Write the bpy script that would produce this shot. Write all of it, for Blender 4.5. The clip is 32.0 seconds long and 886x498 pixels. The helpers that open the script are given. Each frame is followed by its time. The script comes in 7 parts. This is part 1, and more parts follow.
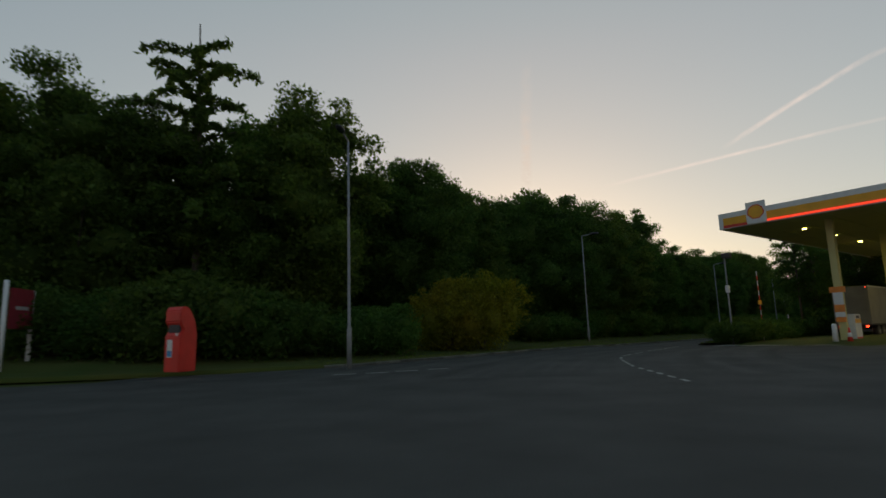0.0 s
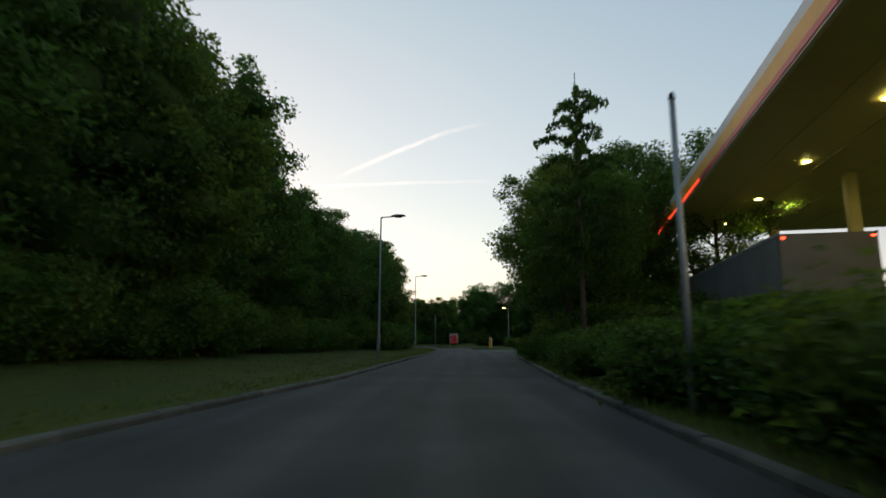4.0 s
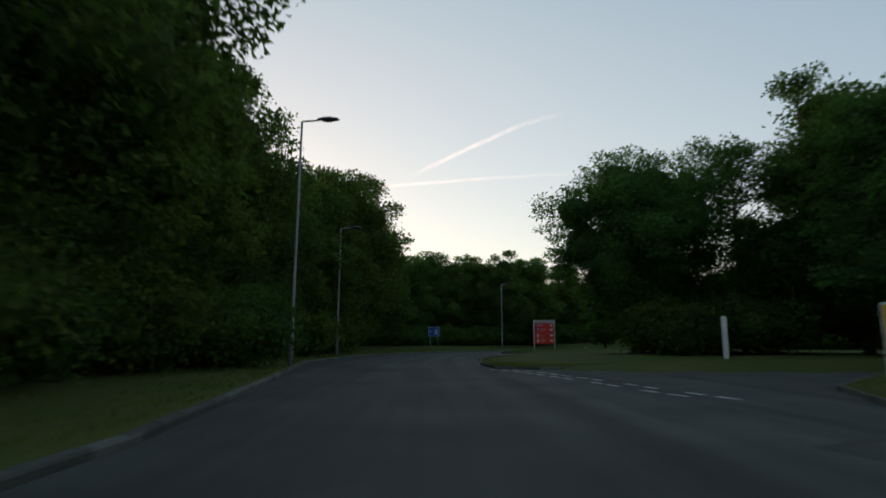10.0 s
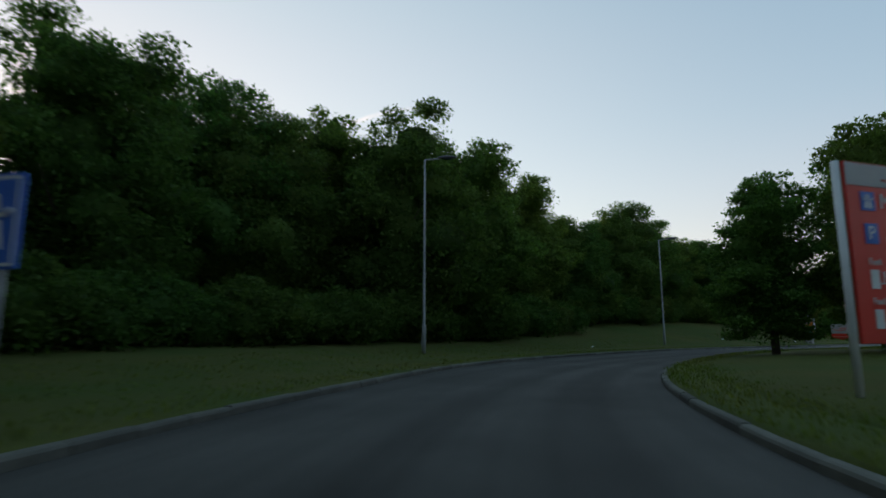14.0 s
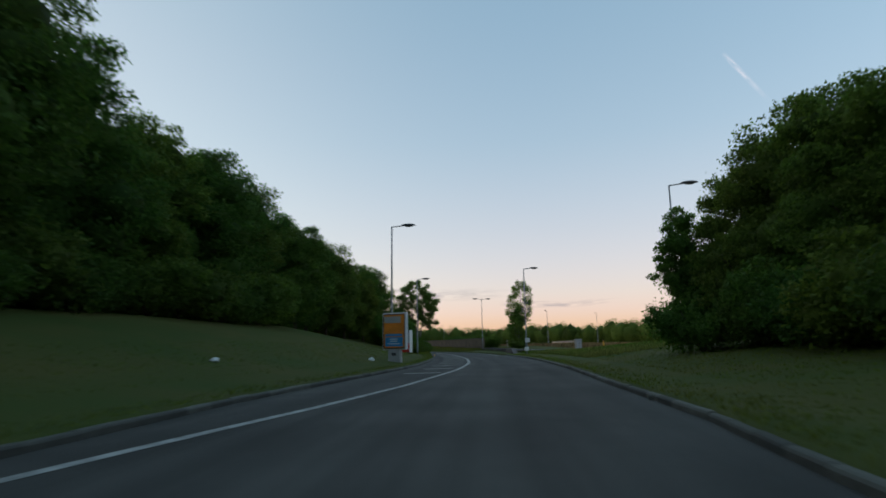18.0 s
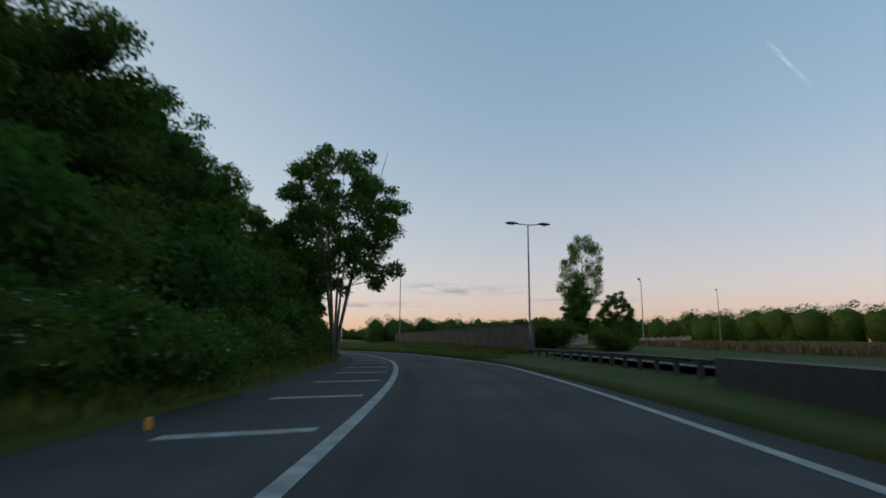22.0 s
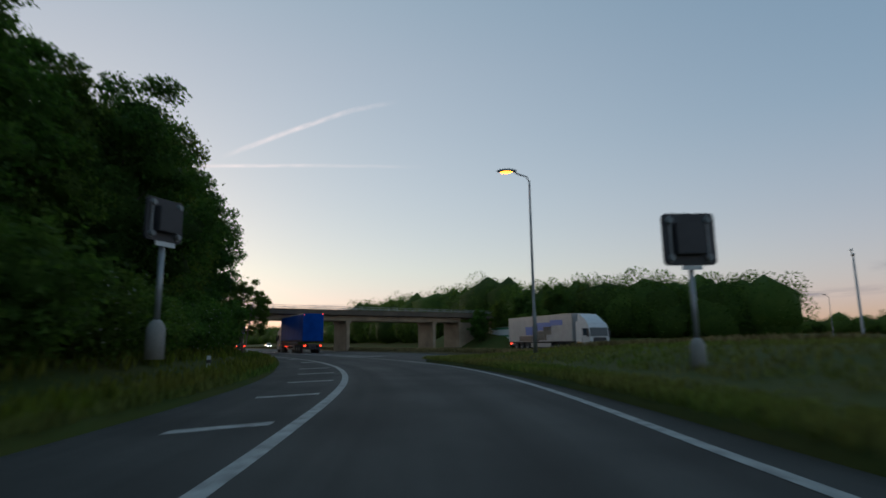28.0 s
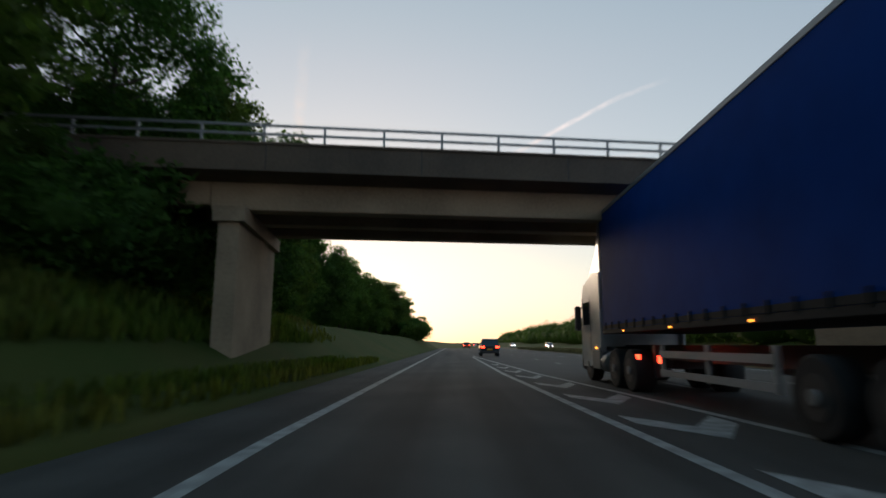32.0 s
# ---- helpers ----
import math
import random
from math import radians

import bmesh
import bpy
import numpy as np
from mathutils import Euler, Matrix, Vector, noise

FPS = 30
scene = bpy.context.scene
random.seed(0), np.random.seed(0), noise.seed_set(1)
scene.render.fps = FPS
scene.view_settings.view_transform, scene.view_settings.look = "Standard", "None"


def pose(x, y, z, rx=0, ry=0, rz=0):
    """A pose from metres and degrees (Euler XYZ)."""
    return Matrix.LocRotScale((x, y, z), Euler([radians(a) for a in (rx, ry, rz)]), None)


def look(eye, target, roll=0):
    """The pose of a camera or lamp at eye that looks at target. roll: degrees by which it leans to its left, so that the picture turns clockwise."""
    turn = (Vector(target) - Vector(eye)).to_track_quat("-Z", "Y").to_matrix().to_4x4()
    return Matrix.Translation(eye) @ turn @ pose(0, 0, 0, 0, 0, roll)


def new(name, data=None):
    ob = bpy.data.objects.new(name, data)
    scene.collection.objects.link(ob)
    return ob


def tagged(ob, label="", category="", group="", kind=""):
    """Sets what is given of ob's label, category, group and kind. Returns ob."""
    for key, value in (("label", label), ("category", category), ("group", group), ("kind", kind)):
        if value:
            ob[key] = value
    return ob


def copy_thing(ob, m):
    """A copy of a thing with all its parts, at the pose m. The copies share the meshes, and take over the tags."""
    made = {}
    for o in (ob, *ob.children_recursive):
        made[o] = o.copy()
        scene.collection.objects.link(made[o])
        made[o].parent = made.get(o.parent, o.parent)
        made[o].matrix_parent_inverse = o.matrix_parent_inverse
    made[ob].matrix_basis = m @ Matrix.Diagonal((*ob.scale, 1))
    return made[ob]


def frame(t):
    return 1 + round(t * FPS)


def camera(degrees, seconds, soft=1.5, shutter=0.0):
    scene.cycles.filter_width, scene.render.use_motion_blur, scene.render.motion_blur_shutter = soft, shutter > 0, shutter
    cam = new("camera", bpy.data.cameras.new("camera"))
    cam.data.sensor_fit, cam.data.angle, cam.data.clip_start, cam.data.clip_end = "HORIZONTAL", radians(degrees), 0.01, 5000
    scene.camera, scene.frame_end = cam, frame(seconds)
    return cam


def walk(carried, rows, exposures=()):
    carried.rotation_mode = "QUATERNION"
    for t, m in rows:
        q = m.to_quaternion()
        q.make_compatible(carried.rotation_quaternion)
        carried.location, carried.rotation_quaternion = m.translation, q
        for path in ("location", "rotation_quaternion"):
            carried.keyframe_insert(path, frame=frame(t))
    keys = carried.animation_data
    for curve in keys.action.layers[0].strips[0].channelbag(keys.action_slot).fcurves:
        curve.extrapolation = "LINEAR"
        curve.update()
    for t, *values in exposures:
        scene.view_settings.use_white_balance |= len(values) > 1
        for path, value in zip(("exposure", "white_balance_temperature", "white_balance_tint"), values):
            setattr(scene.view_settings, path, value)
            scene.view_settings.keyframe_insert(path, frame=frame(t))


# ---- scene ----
cam = camera(76.9, 32.0, soft=1.6, shutter=0.3)
walk(cam, [
    (0.0, pose(0.00, 0.00, 1.17, 98.95, 1.80, 0.60)),
    (0.5, pose(0.22, 5.26, 1.14, 98.93, 1.23, -2.11)),
    (1.0, pose(0.58, 10.37, 1.11, 98.83, 0.42, -6.21)),
    (1.5, pose(1.59, 16.13, 1.10, 99.02, -0.05, -11.85)),
    (2.0, pose(3.13, 21.61, 1.10, 99.28, 0.02, -17.18)),
    (2.5, pose(5.17, 26.68, 1.09, 99.28, 0.10, -21.73)),
    (3.0, pose(7.74, 31.60, 1.10, 99.34, 0.03, -31.22)),
    (3.5, pose(11.13, 36.39, 1.12, 99.40, 0.00, -37.69)),
    (4.0, pose(15.07, 41.26, 1.13, 99.55, -0.04, -38.87)),
    (4.5, pose(19.20, 46.40, 1.13, 99.87, -0.24, -36.75)),
    (5.0, pose(23.57, 51.71, 1.13, 99.81, -0.24, -39.19)),
    (5.5, pose(28.19, 56.99, 1.11, 99.72, -0.71, -40.38)),
    (6.0, pose(33.05, 62.57, 1.10, 99.62, -0.56, -41.15)),
    (6.5, pose(37.99, 68.24, 1.10, 99.64, -0.20, -41.72)),
    (7.0, pose(43.00, 73.99, 1.11, 99.57, 0.09, -41.76)),
    (7.5, pose(48.58, 80.24, 1.15, 99.52, 0.06, -41.25)),
    (8.0, pose(55.21, 87.59, 1.17, 99.63, 0.16, -40.65)),
    (8.5, pose(61.39, 94.93, 1.15, 99.42, -0.70, -39.52)),
    (9.0, pose(67.51, 102.57, 1.11, 99.44, -0.58, -37.13)),
    (9.5, pose(72.86, 110.17, 1.09, 99.45, -0.13, -33.94)),
    (10.0, pose(77.51, 117.47, 1.10, 99.54, -0.26, -30.75)),
    (10.5, pose(81.63, 124.63, 1.12, 99.42, 0.30, -28.71)),
    (11.0, pose(85.46, 131.61, 1.12, 99.21, 0.89, -28.04)),
    (11.5, pose(89.19, 138.42, 1.12, 99.27, 0.65, -28.05)),
    (12.0, pose(93.01, 145.14, 1.10, 99.42, 0.47, -29.60)),
    (12.5, pose(97.18, 151.71, 1.10, 99.54, 0.42, -32.59)),
    (13.0, pose(101.59, 157.67, 1.09, 99.02, 0.19, -36.32)),
    (13.5, pose(106.05, 163.08, 1.09, 98.92, -0.04, -40.76)),
    (14.0, pose(110.20, 167.47, 1.11, 98.89, -0.02, -46.31)),
    (14.5, pose(114.94, 171.16, 1.13, 99.05, 0.49, -52.51)),
    (15.0, pose(121.11, 174.75, 1.14, 99.19, 0.98, -59.13)),
    (15.5, pose(126.18, 176.82, 1.13, 99.43, 0.86, -64.97)),
    (16.0, pose(131.34, 178.25, 1.13, 99.42, 0.12, -73.81)),
    (16.5, pose(136.62, 179.21, 1.12, 99.41, -0.04, -80.59)),
    (17.0, pose(142.56, 179.90, 1.13, 99.57, 0.16, -84.12)),
    (17.5, pose(148.96, 180.38, 1.14, 99.94, 0.99, -85.90)),
    (18.0, pose(156.60, 180.54, 1.14, 99.90, 0.87, -90.98)),
    (18.5, pose(164.10, 180.09, 1.13, 100.03, 1.01, -94.93)),
    (19.0, pose(170.97, 179.21, 1.11, 100.00, 0.55, -96.80)),
    (19.5, pose(178.49, 178.36, 1.09, 100.07, -0.32, -96.75)),
    (20.0, pose(186.77, 177.41, 1.10, 99.88, -0.19, -95.90)),
    (20.5, pose(195.20, 176.72, 1.11, 99.90, -0.16, -94.64)),
    (21.0, pose(203.66, 176.34, 1.12, 99.77, -0.38, -92.71)),
    (21.5, pose(212.17, 176.25, 1.11, 99.59, -0.68, -90.25)),
    (22.0, pose(221.38, 176.41, 1.12, 99.52, -0.28, -88.35)),
    (22.5, pose(230.73, 176.79, 1.11, 98.92, -0.20, -86.91)),
    (23.0, pose(239.58, 177.34, 1.12, 98.84, -0.51, -85.17)),
    (23.5, pose(248.25, 178.24, 1.12, 98.69, -0.21, -82.65)),
    (24.0, pose(257.71, 179.74, 1.12, 98.85, -0.49, -79.19)),
    (24.5, pose(267.19, 181.86, 1.10, 98.98, -0.08, -75.27)),
    (25.0, pose(275.60, 184.43, 1.09, 99.14, 0.43, -70.66)),
    (25.5, pose(282.01, 186.69, 1.08, 99.08, 0.07, -66.05)),
    (26.0, pose(288.78, 190.16, 1.10, 99.28, -0.02, -59.24)),
    (26.5, pose(295.72, 194.67, 1.12, 99.38, -0.02, -54.17)),
    (27.0, pose(302.70, 199.87, 1.13, 99.41, 0.04, -51.81)),
    (27.5, pose(309.59, 205.35, 1.12, 99.40, 0.32, -50.93)),
    (28.0, pose(316.04, 211.00, 1.08, 99.57, 0.59, -46.59)),
    (28.5, pose(322.38, 217.33, 1.07, 99.51, 0.44, -41.80)),
    (29.0, pose(327.94, 224.17, 1.09, 99.68, -0.20, -36.24)),
    (29.5, pose(332.92, 231.48, 1.10, 99.58, -0.26, -31.46)),
    (30.0, pose(337.12, 238.95, 1.11, 99.60, 0.22, -26.91)),
    (30.5, pose(340.81, 246.69, 1.12, 99.74, 0.12, -23.16)),
    (31.0, pose(343.73, 254.02, 1.12, 99.67, -0.12, -20.70)),
    (31.5, pose(346.65, 261.83, 1.11, 99.72, -0.05, -19.45)),
    (32.0, pose(349.51, 269.90, 1.11, 99.69, -0.09, -18.73)),
], exposures=[(0.0, 1.4, 7250, 12), (2.5, 1.78, 6850, 12), (5.0, 2.25, 7000, 12), (7.0, 2.15, 6900, 12), (9.0, 1.95, 6850, 12), (12.0, 2.2, 6950, 12), (15.0, 2.22, 6700, 12),
               (18.0, 2.25, 6750, 12), (20.0, 2.02, 6550, 12), (21.0, 1.88, 6450, 12), (22.0, 1.93, 6450, 12), (24.0, 1.96, 6400, 12), (25.0, 1.78, 6200, 12), (28.0, 1.6, 6250, 12), (29.0, 1.56, 6300, 12), (30.0, 1.55, 6350, 12), (32.0, 1.8, 6600, 12)])

# ---- world, light ----
SUN_AZ = 8.0      # degrees clockwise from +y
world = bpy.data.worlds.new("dusk_sky")
scene.world = world
world.use_nodes = True
wn, wl = world.node_tree.nodes, world.node_tree.links
wn.clear()
w_out, w_bg, w_sky = wn.new("ShaderNodeOutputWorld"), wn.new("ShaderNodeBackground"), wn.new("ShaderNodeTexSky")
w_sky.sky_type, w_sky.sun_disc = "NISHITA", False
w_sky.sun_elevation, w_sky.sun_rotation = radians(2.4), radians(SUN_AZ)
w_sky.air_density, w_sky.dust_density, w_sky.ozone_density = 1.0, 0.5, 1.6
w_bg.inputs["Strength"].default_value = 0.15
w_soft, w_hue = wn.new("ShaderNodeGamma"), wn.new("ShaderNodeHueSaturation")      # haze evens the sky out
w_soft.inputs["Gamma"].default_value = 0.52
w_hue.inputs["Saturation"].default_value = 0.84
wl.new(w_sky.outputs[0], w_soft.inputs["Color"])
wl.new(w_soft.outputs[0], w_hue.inputs["Color"])
# dusk haze: cream and bright towards the sunken sun, a dull pink belt away from it, soft blue overhead
w_dir, w_xyz, w_haze, w_side = wn.new("ShaderNodeTexCoord"), wn.new("ShaderNodeSeparateXYZ"), wn.new("ShaderNodeMix"), wn.new("ShaderNodeMix")
w_haze.data_type, w_haze.blend_type, w_haze.inputs[0].default_value = "RGBA", "MULTIPLY", 1.0
w_side.data_type = "RGBA"


def sky_ramp(stops):
    r = wn.new("ShaderNodeValToRGB")
    cr = r.color_ramp
    cr.interpolation = "B_SPLINE"
    cr.elements[0].position, cr.elements[0].color = stops[0][0], (*stops[0][1], 1)
    cr.elements[1].position, cr.elements[1].color = stops[-1][0], (*stops[-1][1], 1)
    for pos, col in stops[1:-1]:
        cr.elements.new(pos).color = (*col, 1)
    wl.new(w_xyz.outputs[2], r.inputs[0])
    return r.outputs[0]


wl.new(w_dir.outputs["Generated"], w_xyz.inputs[0])
w_sunward = sky_ramp([(0.0, (1.02, 0.77, 0.98)), (0.10, (1.02, 0.94, 1.20)), (0.30, (1.14, 1.28, 1.82)), (0.9, (0.74, 1.02, 1.95))])
w_away = sky_ramp([(0.0, (0.82, 0.64, 0.78)), (0.09, (1.05, 0.90, 1.11)), (0.35, (0.72, 0.88, 1.52)), (0.9, (0.48, 0.80, 1.9))])
w_dot, w_fac = wn.new("ShaderNodeVectorMath"), wn.new("ShaderNodeMapRange")
w_dot.operation = "DOT_PRODUCT"
w_dot.inputs[1].default_value = (math.sin(radians(SUN_AZ)), math.cos(radians(SUN_AZ)), 0.0)
wl.new(w_dir.outputs["Generated"], w_dot.inputs[0])
w_fac.interpolation_type = "SMOOTHSTEP"
w_fac.inputs[1].default_value, w_fac.inputs[2].default_value = -0.1, 1.0
wl.new(w_dot.outputs["Value"], w_fac.inputs[0])
wl.new(w_fac.outputs[0], w_side.inputs[0])
wl.new(w_away, w_side.inputs[6])
wl.new(w_sunward, w_side.inputs[7])
wl.new(w_side.outputs[2], w_haze.inputs[7])
wl.new(w_hue.outputs[0], w_haze.inputs[6])
wl.new(w_haze.outputs[2], w_bg.inputs["Color"])
wl.new(w_bg.outputs[0], w_out.inputs[0])
sun = new("sun", bpy.data.lights.new("sun", "SUN"))
sun.data.energy, sun.data.angle, sun.data.color = 0.14, radians(12), (1.0, 0.8, 0.6)
az = radians(SUN_AZ)
sun.matrix_world = look((0, 0, 50), (-30 * math.sin(az), -30 * math.cos(az), 50 - 3.5))


# ---- materials ----
def material(name, colour, rough=0.7, metal=0.0, vary=0.15, scale=3.0, bump=0.0, bump_scale=40.0, colour2=None, random_by="", emit=None, coat=0.0, through_light=0.0):
    m = bpy.data.materials.new(name)
    m.use_nodes = True
    n, l = m.node_tree.nodes, m.node_tree.links
    b = n["Principled BSDF"]
    b.inputs["Roughness"].default_value, b.inputs["Metallic"].default_value = rough, metal
    b.inputs["Coat Weight"].default_value = coat
    c = Vector(colour)
    c2 = Vector(colour2) if colour2 else c * (1 - vary)
    c1 = c if colour2 else c * (1 + vary)
    co = n.new("ShaderNodeTexCoord")
    big, fine = n.new("ShaderNodeTexNoise"), n.new("ShaderNodeTexNoise")
    big.inputs["Scale"].default_value, big.inputs["Detail"].default_value = scale, 5
    fine.inputs["Scale"].default_value, fine.inputs["Detail"].default_value = bump_scale, 4
    l.new(co.outputs["Object"], big.inputs["Vector"])
    l.new(co.outputs["Object"], fine.inputs["Vector"])
    ramp = n.new("ShaderNodeMapRange")
    ramp.inputs[1].default_value, ramp.inputs[2].default_value = 0.3, 0.7
    add = n.new("ShaderNodeMath")
    add.operation = "MULTIPLY_ADD"
    add.inputs[1].default_value = 0.35
    l.new(fine.outputs[0], add.inputs[0])
    l.new(big.outputs[0], add.inputs[2])
    shift = n.new("ShaderNodeMath")
    shift.operation = "SUBTRACT"
    shift.inputs[1].default_value = 0.175
    l.new(add.outputs[0], shift.inputs[0])
    l.new(shift.outputs[0], ramp.inputs[0])
    mix = n.new("ShaderNodeMix")
    mix.data_type = "RGBA"
    mix.inputs[6].default_value, mix.inputs[7].default_value = (*c1, 1), (*c2, 1)
    l.new(ramp.outputs[0], mix.inputs[0])
    last = mix.outputs[2]
    if random_by:
        src = n.new("ShaderNodeObjectInfo" if random_by == "object" else "ShaderNodeNewGeometry")
        val = src.outputs["Random"] if random_by == "object" else src.outputs["Random Per Island"]
        hsv = n.new("ShaderNodeHueSaturation")
        mr = n.new("ShaderNodeMapRange")
        mr.inputs[3].default_value, mr.inputs[4].default_value = 0.6, 1.45
        l.new(val, mr.inputs[0])
        l.new(mr.outputs[0], hsv.inputs["Value"])
        l.new(last, hsv.inputs["Color"])
        if random_by == "island":
            oi = n.new("ShaderNodeObjectInfo")
            mh = n.new("ShaderNodeMapRange")
            mh.inputs[3].default_value, mh.inputs[4].default_value = 0.47, 0.515
            l.new(oi.outputs["Random"], mh.inputs[0])
            l.new(mh.outputs[0], hsv.inputs["Hue"])
        last = hsv.outputs[0]
    l.new(last, b.inputs["Base Color"])
    if bump:
        bp = n.new("ShaderNodeBump")
        bp.inputs["Strength"].default_value, bp.inputs["Distance"].default_value = bump, 0.02
        l.new(fine.outputs[0], bp.inputs["Height"])
        l.new(bp.outputs[0], b.inputs["Normal"])
    if emit:
        b.inputs["Emission Color"].default_value, b.inputs["Emission Strength"].default_value = (*emit[0], 1), emit[1]
    if through_light:      # thin leaves let light through
        tl, mx = n.new("ShaderNodeBsdfTranslucent"), n.new("ShaderNodeMixShader")
        br_ = n.new("ShaderNodeHueSaturation")
        br_.inputs["Saturation"].default_value, br_.inputs["Value"].default_value = 1.1, 1.5
        l.new(last, br_.inputs["Color"])
        l.new(br_.outputs[0], tl.inputs["Color"])
        mx.inputs[0].default_value = through_light
        l.new(b.outputs[0], mx.inputs[1])
        l.new(tl.outputs[0], mx.inputs[2])
        l.new(mx.outputs[0], n["Material Output"].inputs["Surface"])
    return m


M_ASPHALT = material("asphalt", (0.058, 0.055, 0.049), 0.85, vary=0.22, scale=0.35, bump=0.5, bump_scale=45)
M_ASPHALT_OLD = material("asphalt_old", (0.060, 0.056, 0.050), 0.88, vary=0.25, scale=0.5, bump=0.5, bump_scale=45)
for m in (M_ASPHALT, M_ASPHALT_OLD):      # a matt, dusty surface
    m.node_tree.nodes["Principled BSDF"].inputs["Specular IOR Level"].default_value = 0.22
M_CONCRETE = material("concrete", (0.30, 0.28, 0.25), 0.9, vary=0.2, scale=0.8, bump=0.25, bump_scale=25)
M_BRIDGE = material("weathered_concrete", (0.31, 0.235, 0.155), 0.9, vary=0.3, scale=0.5, bump=0.3, bump_scale=12)
# deck concrete: darker than the piers, mottled between two browns
M_DECK = material("dark_deck_concrete", (0.165, 0.125, 0.088), 0.9, colour2=(0.085, 0.068, 0.052), scale=0.45, bump=0.3, bump_scale=12)
M_KERB = material("kerb_stone", (0.070, 0.068, 0.056), 0.92, vary=0.4, scale=1.5, bump=0.4, bump_scale=30, random_by="object")
M_GRASS = material("grass_soil", (0.044, 0.068, 0.014), 0.95, colour2=(0.076, 0.074, 0.020), scale=0.25, bump=0.8, bump_scale=14)
M_BLADE = material("grass_blade", (0.080, 0.128, 0.018), 0.8, colour2=(0.118, 0.122, 0.030), scale=0.2, random_by="island", through_light=0.4)
M_MEADOW = material("meadow_grass", (0.085, 0.135, 0.026), 0.9, colour2=(0.16, 0.14, 0.046), scale=0.12, random_by="island", through_light=0.4)
M_DRY = material("dry_grass", (0.17, 0.125, 0.06), 0.95, colour2=(0.11, 0.085, 0.035), scale=0.3, bump=0.8, bump_scale=10)
M_LORRYGREY = material("dull_lorry_panel", (0.13, 0.13, 0.12), 0.6, vary=0.2, scale=0.7)
M_DRYBLADE = material("dry_grass_blade", (0.24, 0.18, 0.08), 0.9, colour2=(0.15, 0.13, 0.045), scale=0.2, random_by="island")
M_PAINT = material("road_paint", (0.44, 0.43, 0.40), 0.8, colour2=(0.19, 0.185, 0.17), scale=3.5, bump=0.3, bump_scale=38)
M_LEAF = material("leaves_dark", (0.058, 0.114, 0.024), 0.7, colour2=(0.040, 0.085, 0.019), scale=0.5, random_by="island", through_light=0.48)
M_LEAF2 = material("leaves_mid", (0.077, 0.135, 0.026), 0.7, colour2=(0.055, 0.106, 0.022), scale=0.5, random_by="island", through_light=0.48)
M_LEAFY = material("leaves_yellow", (0.21, 0.19, 0.020), 0.65, colour2=(0.125, 0.145, 0.018), scale=0.6, random_by="island", through_light=0.48)
M_LEAFW = material("leaves_grey_green", (0.080, 0.135, 0.034), 0.65, colour2=(0.055, 0.098, 0.026), scale=0.6, random_by="island", through_light=0.48)
M_BARK = material("bark", (0.075, 0.060, 0.045), 0.95, vary=0.35, scale=3, bump=0.8, bump_scale=14)
M_PALEBARK = material("pale_bark", (0.17, 0.15, 0.12), 0.95, vary=0.3, scale=4, bump=0.5, bump_scale=14)
M_STEEL = material("galvanised_steel", (0.30, 0.31, 0.31), 0.5, 0.6, vary=0.15, scale=2, bump=0.05)
M_POLE = material("painted_grey_steel", (0.22, 0.23, 0.23), 0.55, 0.3, vary=0.15, scale=2)
M_DARK = material("dark_plastic", (0.03, 0.03, 0.033), 0.5, vary=0.2)
M_WHITE = material("white_paint", (0.62, 0.62, 0.60), 0.5, vary=0.08, scale=2)
M_RED = material("red_sign", (0.62, 0.035, 0.02), 0.45, vary=0.08, scale=1.5)
M_REDBIN = material("red_plastic", (0.60, 0.03, 0.02), 0.4, vary=0.12, scale=2)
M_BLUE = material("blue_sign", (0.02, 0.11, 0.42), 0.45, vary=0.08, scale=1.5)
M_YELLOW = material("yellow_sign", (0.75, 0.36, 0.02), 0.5, vary=0.08, scale=1.5)
M_ORANGE = material("orange_print", (0.72, 0.22, 0.03), 0.4, vary=0.25, scale=1.2)
M_CYAN = material("blue_print", (0.03, 0.22, 0.45), 0.4, vary=0.1, scale=2)
M_GREYPANEL = material("grey_panel", (0.34, 0.33, 0.32), 0.5, vary=0.1, scale=1.5)
M_BRICK = material("wall_brick", (0.125, 0.090, 0.066), 0.95, vary=0.28, scale=0.9, bump=0.6, bump_scale=18)
M_MORTAR = material("wall_mortar", (0.09, 0.075, 0.065), 0.95, vary=0.2, scale=2)
M_RUST = material("weathered_rail", (0.07, 0.06, 0.055), 0.8, 0.2, vary=0.3, scale=4)
M_WOOD = material("grey_wood", (0.20, 0.165, 0.13), 0.9, vary=0.3, scale=3, bump=0.3)
M_RUBBER = material("rubber", (0.018, 0.018, 0.018), 0.85, vary=0.2)
M_GLASS = material("dark_glass", (0.03, 0.045, 0.05), 0.06, vary=0.05)
M_BLUETARP = material("blue_curtain", (0.004, 0.060, 0.30), 0.75, vary=0.2, scale=0.5, bump=0.2, bump_scale=2.2)
M_BLUETARP.node_tree.nodes["Principled BSDF"].inputs["Specular IOR Level"].default_value = 0.06
M_CARPAINT = material("car_paint", (0.03, 0.035, 0.04), 0.25, 0.3, vary=0.1, coat=0.6)
M_CARRED = material("red_car_paint", (0.25, 0.02, 0.02), 0.25, 0.2, vary=0.1, coat=0.6)
M_CAB = material("cab_white", (0.55, 0.55, 0.55), 0.35, vary=0.08, coat=0.3)
M_TAIL = material("tail_lamp", (0.5, 0.01, 0.01), 0.3, emit=((1.0, 0.04, 0.015), 2.6))
M_AMBER = material("amber_lamp", (0.6, 0.2, 0.01), 0.3, emit=((1.0, 0.26, 0.03), 1.6))
